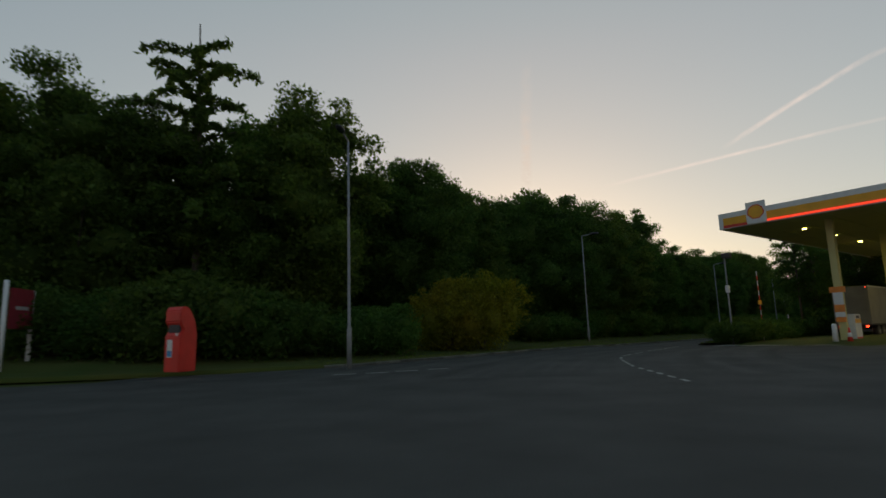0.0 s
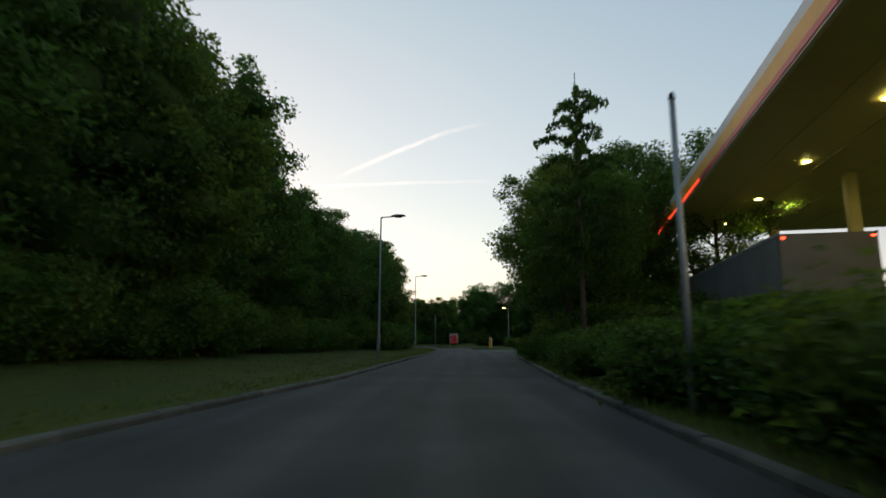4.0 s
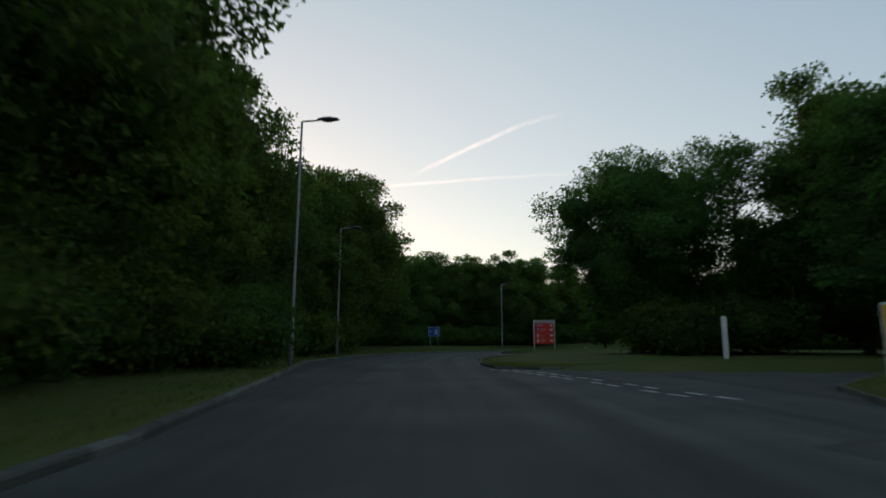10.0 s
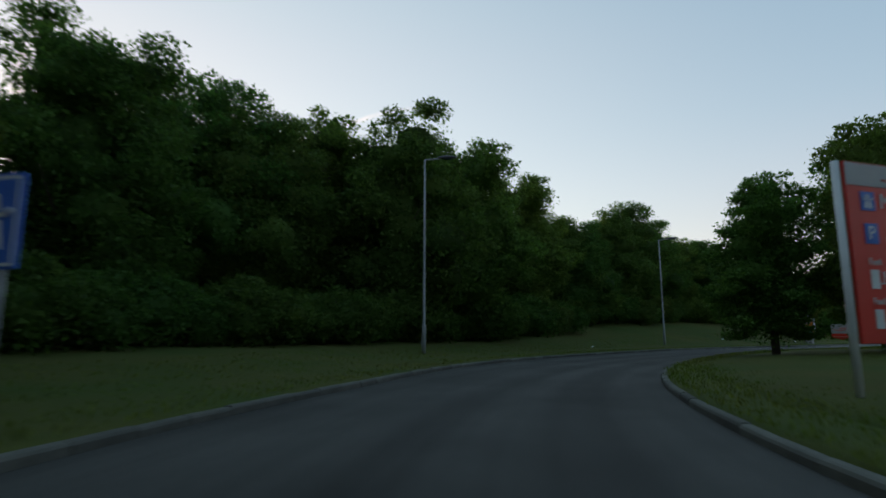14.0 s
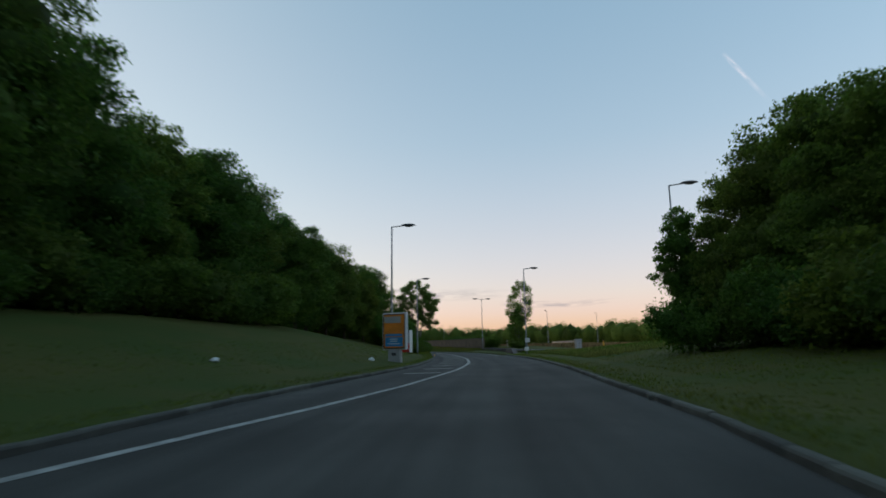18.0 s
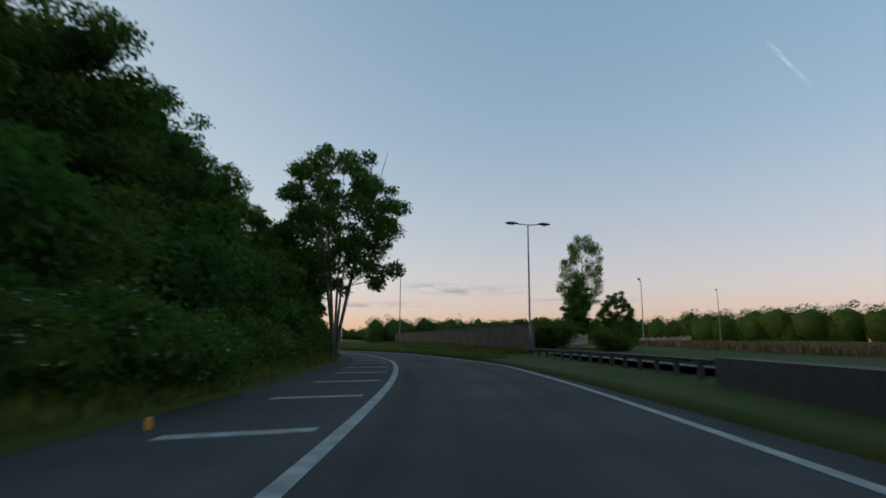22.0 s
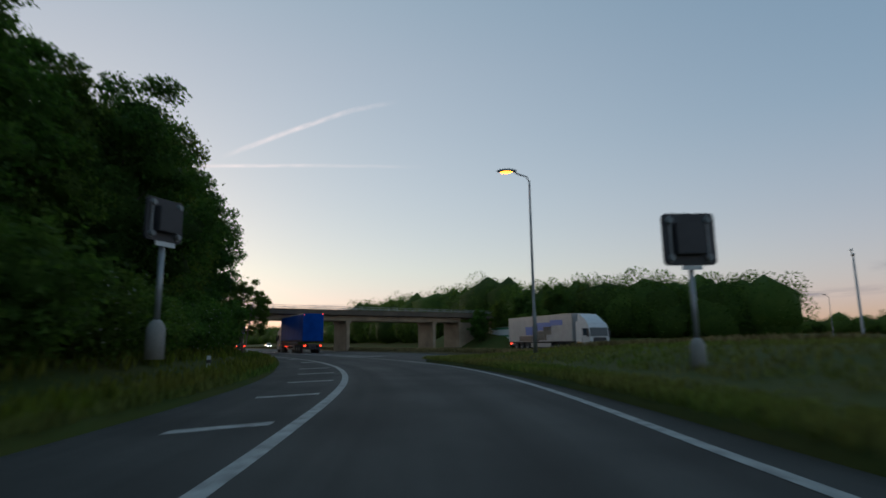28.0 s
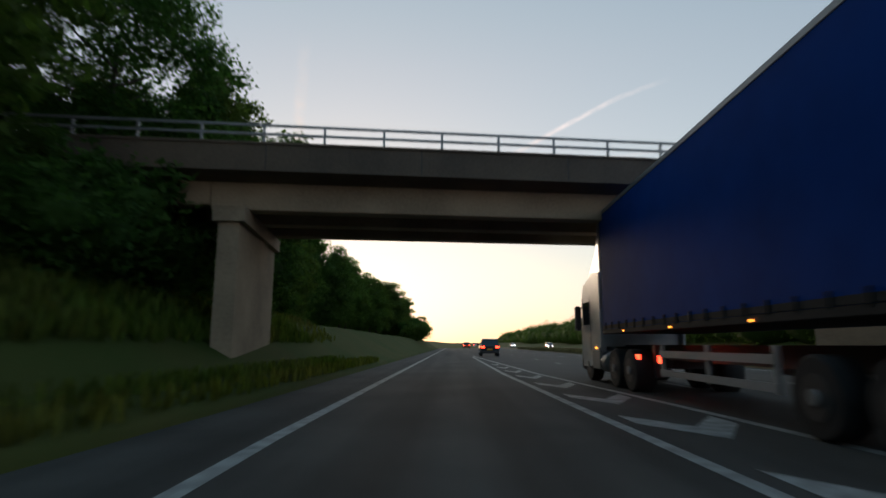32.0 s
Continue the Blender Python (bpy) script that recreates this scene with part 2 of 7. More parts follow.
M_HEAD = material("headlamp", (0.8, 0.8, 0.75), 0.2, emit=((1.0, 0.95, 0.8), 8.0))
M_SODIUM = material("sodium_lamp_lit", (0.8, 0.4, 0.1), 0.3, emit=((1.0, 0.27, 0.02), 2.6))
M_WARM = material("warm_lamp_lit", (0.8, 0.6, 0.4), 0.3, emit=((1.0, 0.55, 0.20), 7.0))
M_CANLIGHT = material("canopy_light_lit", (0.9, 0.9, 0.6), 0.3, emit=((1.0, 0.86, 0.26), 7.0))
M_STRIP = material("lit_red_strip", (0.7, 0.05, 0.02), 0.3, emit=((1.0, 0.06, 0.02), 0.36))
# yellow glow of the canopy lamps put into the ceiling and column colour
M_CEIL = material("lamp_tinted_ceiling", (0.50, 0.46, 0.20), 0.6, vary=0.06, scale=0.6)
M_GREEN = material("green_panel", (0.02, 0.16, 0.06), 0.5, vary=0.1)
M_LITTER = material("white_plastic_bag", (0.65, 0.64, 0.62), 0.6, vary=0.1, scale=6)
for m in (M_GRASS, M_BLADE, M_MEADOW, M_DRY, M_DRYBLADE, M_LEAF, M_LEAF2, M_LEAFY, M_LEAFW):      # soft, hardly shiny growth
    m.node_tree.nodes["Principled BSDF"].inputs["Specular IOR Level"].default_value = 0.12


def worn_by_wheels(m):
    """Long streaks, wheel tracks and patches along the road, by the strip's own coordinates (offset, length)."""
    n, l = m.node_tree.nodes, m.node_tree.links
    b = n["Principled BSDF"]
    src = b.inputs["Base Color"].links[0].from_socket
    uv, mp, long_, sep = n.new("ShaderNodeUVMap"), n.new("ShaderNodeMapping"), n.new("ShaderNodeTexNoise"), n.new("ShaderNodeSeparateXYZ")
    mp.inputs["Scale"].default_value = (1.3, 0.035, 1.0)
    long_.inputs["Scale"].default_value, long_.inputs["Detail"].default_value = 1.0, 6
    l.new(uv.outputs[0], mp.inputs[0])
    l.new(mp.outputs[0], long_.inputs["Vector"])
    l.new(uv.outputs[0], sep.inputs[0])
    wave, wide, both, mul = n.new("ShaderNodeMath"), n.new("ShaderNodeMath"), n.new("ShaderNodeMath"), n.new("ShaderNodeMix")
    wide.operation, wide.inputs[1].default_value = "MULTIPLY", 2 * math.pi / 1.55
    wave.operation = "COSINE"
    l.new(sep.outputs[0], wide.inputs[0])
    l.new(wide.outputs[0], wave.inputs[0])
    both.operation, both.inputs[1].default_value = "MULTIPLY_ADD", 0.09
    l.new(wave.outputs[0], both.inputs[0])
    rng_ = n.new("ShaderNodeMapRange")
    rng_.inputs[1].default_value, rng_.inputs[2].default_value, rng_.inputs[3].default_value, rng_.inputs[4].default_value = 0.3, 0.7, 0.72, 1.28
    l.new(long_.outputs[0], rng_.inputs[0])
    l.new(rng_.outputs[0], both.inputs[2])
    mul.data_type, mul.blend_type, mul.inputs[0].default_value = "RGBA", "MULTIPLY", 1.0
    l.new(src, mul.inputs[6])
    l.new(both.outputs[0], mul.inputs[7])
    l.new(mul.outputs[2], b.inputs["Base Color"])
    return m


M_ROAD = worn_by_wheels(material("asphalt_worn", (0.058, 0.055, 0.049), 0.85, vary=0.25, scale=0.35, bump=0.6, bump_scale=60))
M_ROAD.node_tree.nodes["Principled BSDF"].inputs["Specular IOR Level"].default_value = 0.22
M_FLOWER = material("white_flower", (0.55, 0.55, 0.48), 0.8, vary=0.1, random_by="island")


# ---- mesh helpers ----
def link(name, bm, mat, parent=None, label=""):
    me = bpy.data.meshes.new(name)
    bm.to_mesh(me)
    bm.free()
    return place(name, me, mat, parent, label)


def place(name, me, mat, parent=None, label=""):
    if mat and not me.materials:
        me.materials.append(mat)
    ob = new(name, me)
    if parent:
        ob.parent = parent
    if label:
        ob["label"] = label
    return ob


def part(name, bm, mat, parent, label=""):
    return link(name, bm, mat, parent, label)


def thing(name, m, label, category, group="", kind=""):
    ob = new(name)
    ob.matrix_world = m
    return tagged(ob, label, category, group, kind)


def box(x0, y0, z0, x1, y1, z1, bevel=0.0, bm=None):
    b = bm or bmesh.new()
    r = bmesh.ops.create_cube(b, size=1)
    for v in r["verts"]:
        v.co = Vector(((x0 + x1) / 2 + v.co.x * (x1 - x0), (y0 + y1) / 2 + v.co.y * (y1 - y0), (z0 + z1) / 2 + v.co.z * (z1 - z0)))
    if bevel:
        es = {e for v in r["verts"] for e in v.link_edges}
        bmesh.ops.bevel(b, geom=list(es), offset=bevel, segments=2, affect="EDGES")
    return b


def tube(points, radii, sides=8, bm=None, cap=True):
    """A tapered tube along points."""
    b = bm or bmesh.new()
    rings = []
    pts = [Vector(p) for p in points]
    for i, p in enumerate(pts):
        d = (pts[min(i + 1, len(pts) - 1)] - pts[max(i - 1, 0)]).normalized()
        a = d.orthogonal().normalized() if abs(d.z) < 0.95 else Vector((1, 0, 0))
        a = (a - d * a.dot(d)).normalized()
        c = d.cross(a)
        rings.append([b.verts.new(p + (a * math.cos(k * 2 * math.pi / sides) + c * math.sin(k * 2 * math.pi / sides)) * radii[i]) for k in range(sides)])
    for r0, r1 in zip(rings, rings[1:]):
        for k in range(sides):
            b.faces.new((r0[k], r0[(k + 1) % sides], r1[(k + 1) % sides], r1[k])).smooth = True
    if cap:
        b.faces.new(rings[0][::-1])
        b.faces.new(rings[-1])
    return b


def prism(outline, z0, z1, bm=None):
    """An upright prism over a flat outline of (x, y)."""
    b = bm or bmesh.new()
    lo = [b.verts.new((x, y, z0)) for x, y in outline]
    hi = [b.verts.new((x, y, z1)) for x, y in outline]
    n = len(lo)
    for i in range(n):
        b.faces.new((lo[i], lo[(i + 1) % n], hi[(i + 1) % n], hi[i]))
    b.faces.new(hi)
    b.faces.new(lo[::-1])
    bmesh.ops.recalc_face_normals(b, faces=b.faces[:])
    return b


def profile(outline, x0, x1, bm=None):
    """A prism along x over an outline of (y, z)."""
    b = bm or bmesh.new()
    lo = [b.verts.new((x0, y, z)) for y, z in outline]
    hi = [b.verts.new((x1, y, z)) for y, z in outline]
    n = len(lo)
    for i in range(n):
        b.faces.new((lo[i], lo[(i + 1) % n], hi[(i + 1) % n], hi[i]))
    b.faces.new(hi)
    b.faces.new(lo[::-1])
    bmesh.ops.recalc_face_normals(b, faces=b.faces[:])
    return b


def raw(name, verts, faces, mat, smooth=False):
    me = bpy.data.meshes.new(name)
    me.from_pydata([tuple(v) for v in verts], [], faces)
    if smooth:
        me.polygons.foreach_set("use_smooth", [True] * len(me.polygons))
    me.materials.append(mat)
    return me


def quad_mesh(name, centre, u, v, mat, bend=0.25):
    """Many separate four-cornered leaves, slightly folded."""
    n = len(centre)
    w = np.cross(u, v)
    w /= np.maximum(np.linalg.norm(w, axis=1, keepdims=True), 1e-9)
    fold = np.linalg.norm(u, axis=1, keepdims=True) * bend
    co = np.stack([centre - v, centre + u + w * fold, centre + v, centre - u + w * fold], 1).reshape(-1, 3)
    me = bpy.data.meshes.new(name)
    me.vertices.add(4 * n)
    me.vertices.foreach_set("co", co.ravel())
    me.loops.add(4 * n)
    me.loops.foreach_set("vertex_index", np.arange(4 * n))
    me.polygons.add(n)
    me.polygons.foreach_set("loop_start", np.arange(0, 4 * n, 4))
    me.update(calc_edges=True)
    me.materials.append(mat)
    return me


def text_mesh(words, size, depth=0.004):
    """Letters as a mesh in the xz plane, facing -y, centred on x."""
    cu = bpy.data.curves.new("words", "FONT")
    cu.body, cu.size, cu.align_x, cu.align_y, cu.extrude = words, size, "CENTER", "CENTER", depth
    ob = bpy.data.objects.new("words", cu)
    scene.collection.objects.link(ob)
    bpy.context.view_layer.update()
    me = bpy.data.meshes.new_from_object(ob.evaluated_get(bpy.context.evaluated_depsgraph_get()))
    bpy.data.objects.remove(ob)
    bpy.data.curves.remove(cu)
    me.transform(pose(0, 0, 0, 90, 0, 0))
    me.materials.clear()
    return me


def words_on(parent, words, size, x, y, z, mat, name="lettering"):
    me = text_mesh(words, size)
    me.transform(Matrix.Translation((x, y, z)))
    return place(name, me, mat, parent)


# ---- the road's line and the lie of the land ----
LINE = [(0.0, 0.0), (0.6, 10.4), (3.1, 21.6), (7.7, 31.6), (15.1, 41.3), (23.6, 51.7), (33.0, 62.6), (43.0, 74.0), (55.2, 87.6), (67.5, 102.6), (77.5, 117.5),
        (85.5, 131.6), (93.0, 145.1), (101.6, 157.7), (110.2, 167.5), (118.6, 173.5), (128.4, 177.6), (141.6, 179.8), (156.6, 180.5), (171.0, 179.2), (186.8, 177.4),
        (203.7, 176.3), (221.4, 176.4), (239.6, 177.3), (257.7, 179.7), (275.6, 184.4), (288.8, 190.2), (302.7, 199.9), (316.0, 211.0), (327.9, 224.2), (337.1, 239.0),
        (343.7, 254.0), (349.5, 269.9)]
MW = Vector((math.sin(radians(19.8)), math.cos(radians(19.8))))      # the motorway's heading


def smooth_line(points, step=1.0):
    p = [np.array(q, float) for q in points]
    p = [2 * p[0] - p[1]] + p + [2 * p[-1] - p[-2]]
    out = []
    for i in range(1, len(p) - 2):
        for u in np.linspace(0, 1, 24, endpoint=False):
            a, b, c, d = p[i - 1:i + 3]
            out.append(0.5 * (2 * b + (c - a) * u + (2 * a - 5 * b + 4 * c - d) * u * u + (3 * b - a - 3 * c + d) * u ** 3))
    out.append(p[-2])
    out = np.array(out)
    s = np.concatenate([[0], np.cumsum(np.hypot(*np.diff(out, axis=0).T))])
    t = np.arange(0, s[-1], step)
    return np.stack([np.interp(t, s, out[:, 0]), np.interp(t, s, out[:, 1])], 1)


MAIN = np.vstack([smooth_line(LINE), [np.array(LINE[-1]) + np.array(MW) * k for k in range(1, 700)]])
TAN = np.gradient(MAIN, axis=0)
TAN /= np.linalg.norm(TAN, axis=1, keepdims=True)
RIGHT = np.stack([TAN[:, 1], -TAN[:, 0]], 1)
LEN = len(MAIN)


def on(s, lat, z=0.0):
    """The place s metres along the road's line and lat metres to its right."""
    k = min(max(s, 0), LEN - 1.001)
    i = int(k)
    f = k - i
    p = MAIN[i] * (1 - f) + MAIN[i + 1] * f
    r = RIGHT[i] * (1 - f) + RIGHT[i + 1] * f
    p = p + r * lat + TAN[i] * (s - k)
    return Vector((p[0], p[1], z))


def heading(s):
    d = TAN[int(min(max(s, 0), LEN - 1))]
    return math.degrees(math.atan2(-d[0], d[1]))


def table(s, rows):
    return np.interp(s, [r[0] for r in rows], [r[1] for r in rows])


KERB_L = [(0, -60), (14, -30), (19, -12), (23, -8), (31, -6.2), (42, -6.2), (50, -4.6), (63, -3.4), (107, -3.3), (150, -3.3), (160, -4.5), (174, -6.4), (186, -6.4), (198, -5.1),
          (206, -4.0), (216, -3.8), (228, -4.6), (245, -4.8), (265, -5.4), (285, -4.5), (310, -4.3), (345, -4.4), (440, -4.2), (470, -4.2), (500, -3.8), (1200, -3.8)]
KERB_R = [(0, 60), (30, 40), (45, 2.6), (62, 3.3), (80, 4.2), (96, 5.0), (106, 6.4), (111, 9), (114, 40), (139, 40), (141, 6), (150, 4.0), (151, 30), (166, 30), (167, 3.6), (173, 2.6),
          (188, 3.2), (197, 4.2), (200, 8), (201, 25), (203, 25), (205, 4.2), (208, 2.8), (228, 2.6), (240, 2.1), (250, 2.2), (262, 3.4), (300, 3.8), (316, 4.2), (330, 4.2), (350, 4.4),
          (375, 3.6), (428, 3.6), (455, 4.2), (470, 24), (480, 42), (1200, 42)]
BANK_L = [(0, 0.9), (60, 0.8), (200, 0.6), (240, 0.8), (265, 2.8), (300, 3.0), (330, 2.2), (400, 2.0), (450, 1.6), (500, 2.2), (1200, 2.2)]
BANK_R = [(0, 0.2), (100, 0.3), (240, 0.4), (265, 1.5), (300, 1.1), (316, 0.3), (352, 0.25), (376, 0.8), (440, 0.8), (470, 0.3), (520, 2.5), (1200, 2.5)]


def road_coords(x, y):
    """Arc length and offset to the right of places, by the nearest stretch of the line."""
    pts = np.stack([np.ravel(x), np.ravel(y)], 1).astype(float)
    s, lat = np.empty(len(pts)), np.empty(len(pts))
    sub = MAIN[::3]
    for a in range(0, len(pts), 4000):
        q = pts[a:a + 4000]
        i = ((q[:, None, :] - sub[None]) ** 2).sum(2).argmin(1) * 3
        d = q - MAIN[i]
        s[a:a + 4000] = i + (d * TAN[i]).sum(1)
        lat[a:a + 4000] = (d * RIGHT[i]).sum(1)
    return s, lat


def ground_z(x, y):
    s, lat = road_coords(x, y)
    kl, kr = table(s, KERB_L), table(s, KERB_R)
    left, right = kl - lat, lat - kr
    f = lambda d, w: np.clip(d / w, 0, 1) ** 2 * (3 - 2 * np.clip(d / w, 0, 1))
    wl_ = table(s, [(0, 14), (255, 14), (265, 15), (320, 14), (340, 8), (480, 8), (495, 5), (1200, 5)])
    wr_ = table(s, [(0, 14), (240, 20), (330, 8), (440, 8), (480, 20), (1200, 20)])
    z = np.where(left > 0, 0.12 + table(s, BANK_L) * f(left, wl_), np.where(right > 0, 0.12 + table(s, BANK_R) * f(right, wr_), -0.10))
    inside = (left < 2.3) & (right < 2.3)
    return np.where(inside, -0.10, z)


def gz(x, y):
    return max(float(ground_z([x], [y])[0]), 0.0)


# ---- ground, roads ----
def ground_sheet():
    xs = np.concatenate([[-4000, -1500, -600, -300], np.arange(-150, 560, 1.6), [640, 800, 1200, 2200, 4500]])
    ys = np.concatenate([[-4000, -1500, -500, -150], np.arange(-60, 420, 1.6), [480, 600, 800, 1200, 2200, 4500]])
    gx, gy = np.meshgrid(xs, ys)
    z = ground_z(gx, gy)
    z = z + np.where(z > 0.1, 0.05 * np.sin(gx.ravel() * 0.35) * np.cos(gy.ravel() * 0.29), 0)
    nx, ny = len(xs), len(ys)
    verts = np.stack([gx.ravel(), gy.ravel(), z], 1)
    i = np.arange(nx * ny).reshape(ny, nx)
    faces = np.stack([i[:-1, :-1].ravel(), i[:-1, 1:].ravel(), i[1:, 1:].ravel(), i[1:, :-1].ravel()], 1)
    me = raw("ground", verts, faces.tolist(), M_GRASS, True)
    return tagged(place("ground", me, M_GRASS), "rough grass and soil verges rising to wooded banks", "ground", kind="structure")


def ribbon(s0, s1, lat_a, lat_b, z, step=2.0):
    """A flat strip along the road between two offsets, which may be functions of s."""
    n = max(2, int((s1 - s0) / step) + 1)
    va, fs = [], []
    for k in range(n):
        s = s0 + (s1 - s0) * k / (n - 1)
        a = lat_a(s) if callable(lat_a) else lat_a
        b = lat_b(s) if callable(lat_b) else lat_b
        va += [on(s, a, z), on(s, b, z)]
        if k:
            fs.append((2 * k - 2, 2 * k - 1, 2 * k + 1, 2 * k))
    return va, fs


def strip(name, s0, s1, lat_a, lat_b, z, mat, parent=None, step=2.0):
    va, fs = ribbon(s0, s1, lat_a, lat_b, z, step)
    return place(name, raw(name, va, fs, mat), mat, parent)


def kl(s):
    return float(table(s, KERB_L))


def kr(s):
    return float(table(s, KERB_R))


ground_sheet()
road = strip("road", 16, 700, lambda s: max(kl(s), -14) - 0.05, lambda s: min(kr(s), 9) + 0.05, 0.0, M_ROAD)
uvs = road.data.uv_layers.new(name="UVMap")
for poly in road.data.polygons:
    for li, vi in zip(poly.loop_indices, poly.vertices):
        at = 16 + (vi // 2) * 2.0
        uvs.data[li].uv = (min(kr(at), 9) if vi % 2 else max(kl(at), -14), at)
tagged(road, "worn dark asphalt road with faint tyre tracks", "road", kind="structure")


def flat(name, outline, z, mat, label, category, kind="structure"):
    b = bmesh.new()
    b.faces.new([b.verts.new((x, y, z)) for x, y in outline])
    bmesh.ops.triangulate(b, faces=b.faces[:])
    bmesh.ops.recalc_face_normals(b, faces=b.faces[:])
    for fc in b.faces:
        if fc.normal.z < 0:
            fc.normal_flip()
    return tagged(link(name, b, mat), label, category, kind=kind)


flat("road_junction", [(-150, -60), (90, -60), (90, 20), (60, 60), (26, 53), (10, 46), (0, 28), (-6, 22), (-14, 18.5), (-40, 16), (-150, 13)], -0.004, M_ASPHALT_OLD,
     "old asphalt junction in front of the fuel station", "road")
flat("road_side", [(60, 84), (78, 78), (150, 60), (160, 112), (140, 160), (118, 166), (108, 162), (90, 138), (74, 112)], -0.006, M_ASPHALT_OLD, "old asphalt side roads between grass islands", "road")
NEAR = [(198, 138), (208, 149), (216, 158), (223.2, 164.6), (229, 167.6), (234, 169.3), (238, 169.75), (241.4, 169.85), (245, 169.95), (251.8, 170.2), (260, 170.6)]
flat("road_parallel", NEAR + [(266, 166.5), (257.5, 166.2), (252.2, 165.0), (246.4, 164.4), (240, 163.2), (230, 161), (222, 156), (214, 146), (204, 136)], 0.47, M_ASPHALT_OLD, "old asphalt service road behind the barrier", "road")
motorway = flat("road_motorway", [tuple(on(395, 46)[:2]), tuple(on(455, 8)[:2]), tuple(on(470, 4.3)[:2]), tuple(on(520, 3.0)[:2]), tuple(on(1180, 3.0)[:2]), tuple(on(1180, 44)[:2]),
                                  tuple(on(500, 44)[:2]), tuple((on(500, 44) - Vector((*MW, 0)) * 230)[:2]), tuple((on(500, 12) - Vector((*MW, 0)) * 150)[:2])], 0.004, M_ASPHALT,
                "wide dark asphalt motorway carriageways", "road")
forecourt = flat("forecourt", [(17.5, 38), (24, 29), (60, -5), (95, 30), (62, 72), (40, 58)], 0.02, M_CONCRETE, "pale concrete forecourt lit by the canopy", "pavement")


# ---- painted lines ----
def line(s0, s1, lat, width=0.15, name="painted_line", label="white painted edge line", z=0.006):
    ob = strip(name, s0, s1, (lambda s: lat(s) - width / 2) if callable(lat) else lat - width / 2, (lambda s: lat(s) + width / 2) if callable(lat) else lat + width / 2, z, M_PAINT, step=1.5)
    return tagged(ob, label, "road marking", kind="structure")


LINE_L = [(258, -4.3), (264, -3.3), (270, -2.5), (281, -1.75), (290, -1.45), (305, -1.35), (340, -1.2), (356, -1.2), (380, -1.6), (392, -1.45), (430, -1.7), (450, -1.45), (466, -1.6), (483, -1.8), (497, -2.15), (1200, -2.2)]
LINE_R = [(316, 3.2), (346, 4.2), (357, 3.4), (380, 3.0), (392, 2.6), (428, 2.9), (449, 3.8), (466, 3.4), (472, 3.0), (484, 2.75), (500, 2.25), (512, 1.9), (540, 1.7), (1200, 1.6)]
LINE_M = [(469, 8.2), (471, 6.9), (474, 5.7), (480, 5.0), (486, 5.0), (494, 4.6), (501, 4.1), (512, 3.2), (540, 2.0), (560, 1.7)]
line(258, 1100, lambda s: float(table(s, LINE_L)), 0.2)
line(318, 540, lambda s: float(table(s, LINE_R)), 0.18)
line(470, 545, lambda s: float(table(s, LINE_M)), 0.18)


def slab(name, corners, z=0.007, thick=0.004):
    b = prism([(c[0], c[1]) for c in corners], z - thick, z)
    return tagged(link(name, b, M_PAINT), "white painted road marking", "road marking", "road markings", "structure")


for s in np.arange(278, 452, 4.75):         # hatching beside the slip road
    a, b = float(table(s, LINE_L)) - 0.35, max(kl(s) + 1.0, float(table(s, LINE_L)) - 2.6)
    if s < 288:
        b = max(b, a - 1.9)
    slab("hatch_bar", [on(s, a), on(s - 0.7, b), on(s - 0.35, b), on(s + 0.35, a)])
for s, lat0 in ((458, 0.85), (466, 0.7), (472, 0.4)):
    a = float(table(s, LINE_L)) - 0.3
    slab("hatch_bar", [on(s, a), on(s - 0.9, a - lat0), on(s - 0.3, a - lat0), on(s + 0.6, a)])
for s in np.arange(471.0, 531, 3.9):          # chevrons between slip road and motorway
    a, b = float(table(s, LINE_R)) + 0.3, float(table(s, LINE_M)) - 0.25
    if b - a > 0.3:
        m = (a + b) / 2
        slab("chevron_mark", [on(s, a), on(s - 1.3, m), on(s, b), on(s + 0.9, b), on(s - 0.3, m), on(s + 0.9, a)])
for k in range(70):                            # lane dashes of the motorway
    for lat in (6.2, 9.9):
        s = 478 + k * 9
        slab("lane_dash", [on(s, lat - 0.06), on(s, lat + 0.06), on(s + 2, lat + 0.06), on(s + 2, lat - 0.06)])
line(498, 1100, 13.6, 0.15)
line(498, 1100, 20.0, 0.15)
line(440, 1100, 36.5, 0.15)
line(440, 1100, 32.8, 0.12)
FORECOURT = [Vector(q) for q in ((5.4, 13.0), (6.1, 19.0), (7.2, 24.0), (8.2, 27.0), (9.7, 29.7), (11.4, 32.6), (14.0, 36.4), (16.4, 39.8))]
for p, q in zip(FORECOURT, FORECOURT[1:]):        # fine broken line along the forecourt
    d = (q - p).normalized()
    n = Vector((d.y, -d.x)) * 0.055
    for k in range(max(1, int((q - p).length / 1.15))):
        a = p + d * 1.15 * k
        slab("lane_dash", [a - n, a + n, a + n + d * 0.6, a - n + d * 0.6])
for k, (x, y) in enumerate(((-4.0, 19.4), (-2.9, 19.7), (-1.9, 20.3), (-0.8, 20.9))):
    slab("give_way_dash", [(x, y), (x + 0.75, y + 0.25), (x + 0.7, y + 0.42), (x - 0.05, y + 0.17)])
GIVE_WAY = [Vector((91.75, 137.4)), Vector((91.35, 135.2)), Vector((90.5, 132.2)), Vector((89.6, 129.4)), Vector((88.6, 126.8)), Vector((87.9, 124.4))]
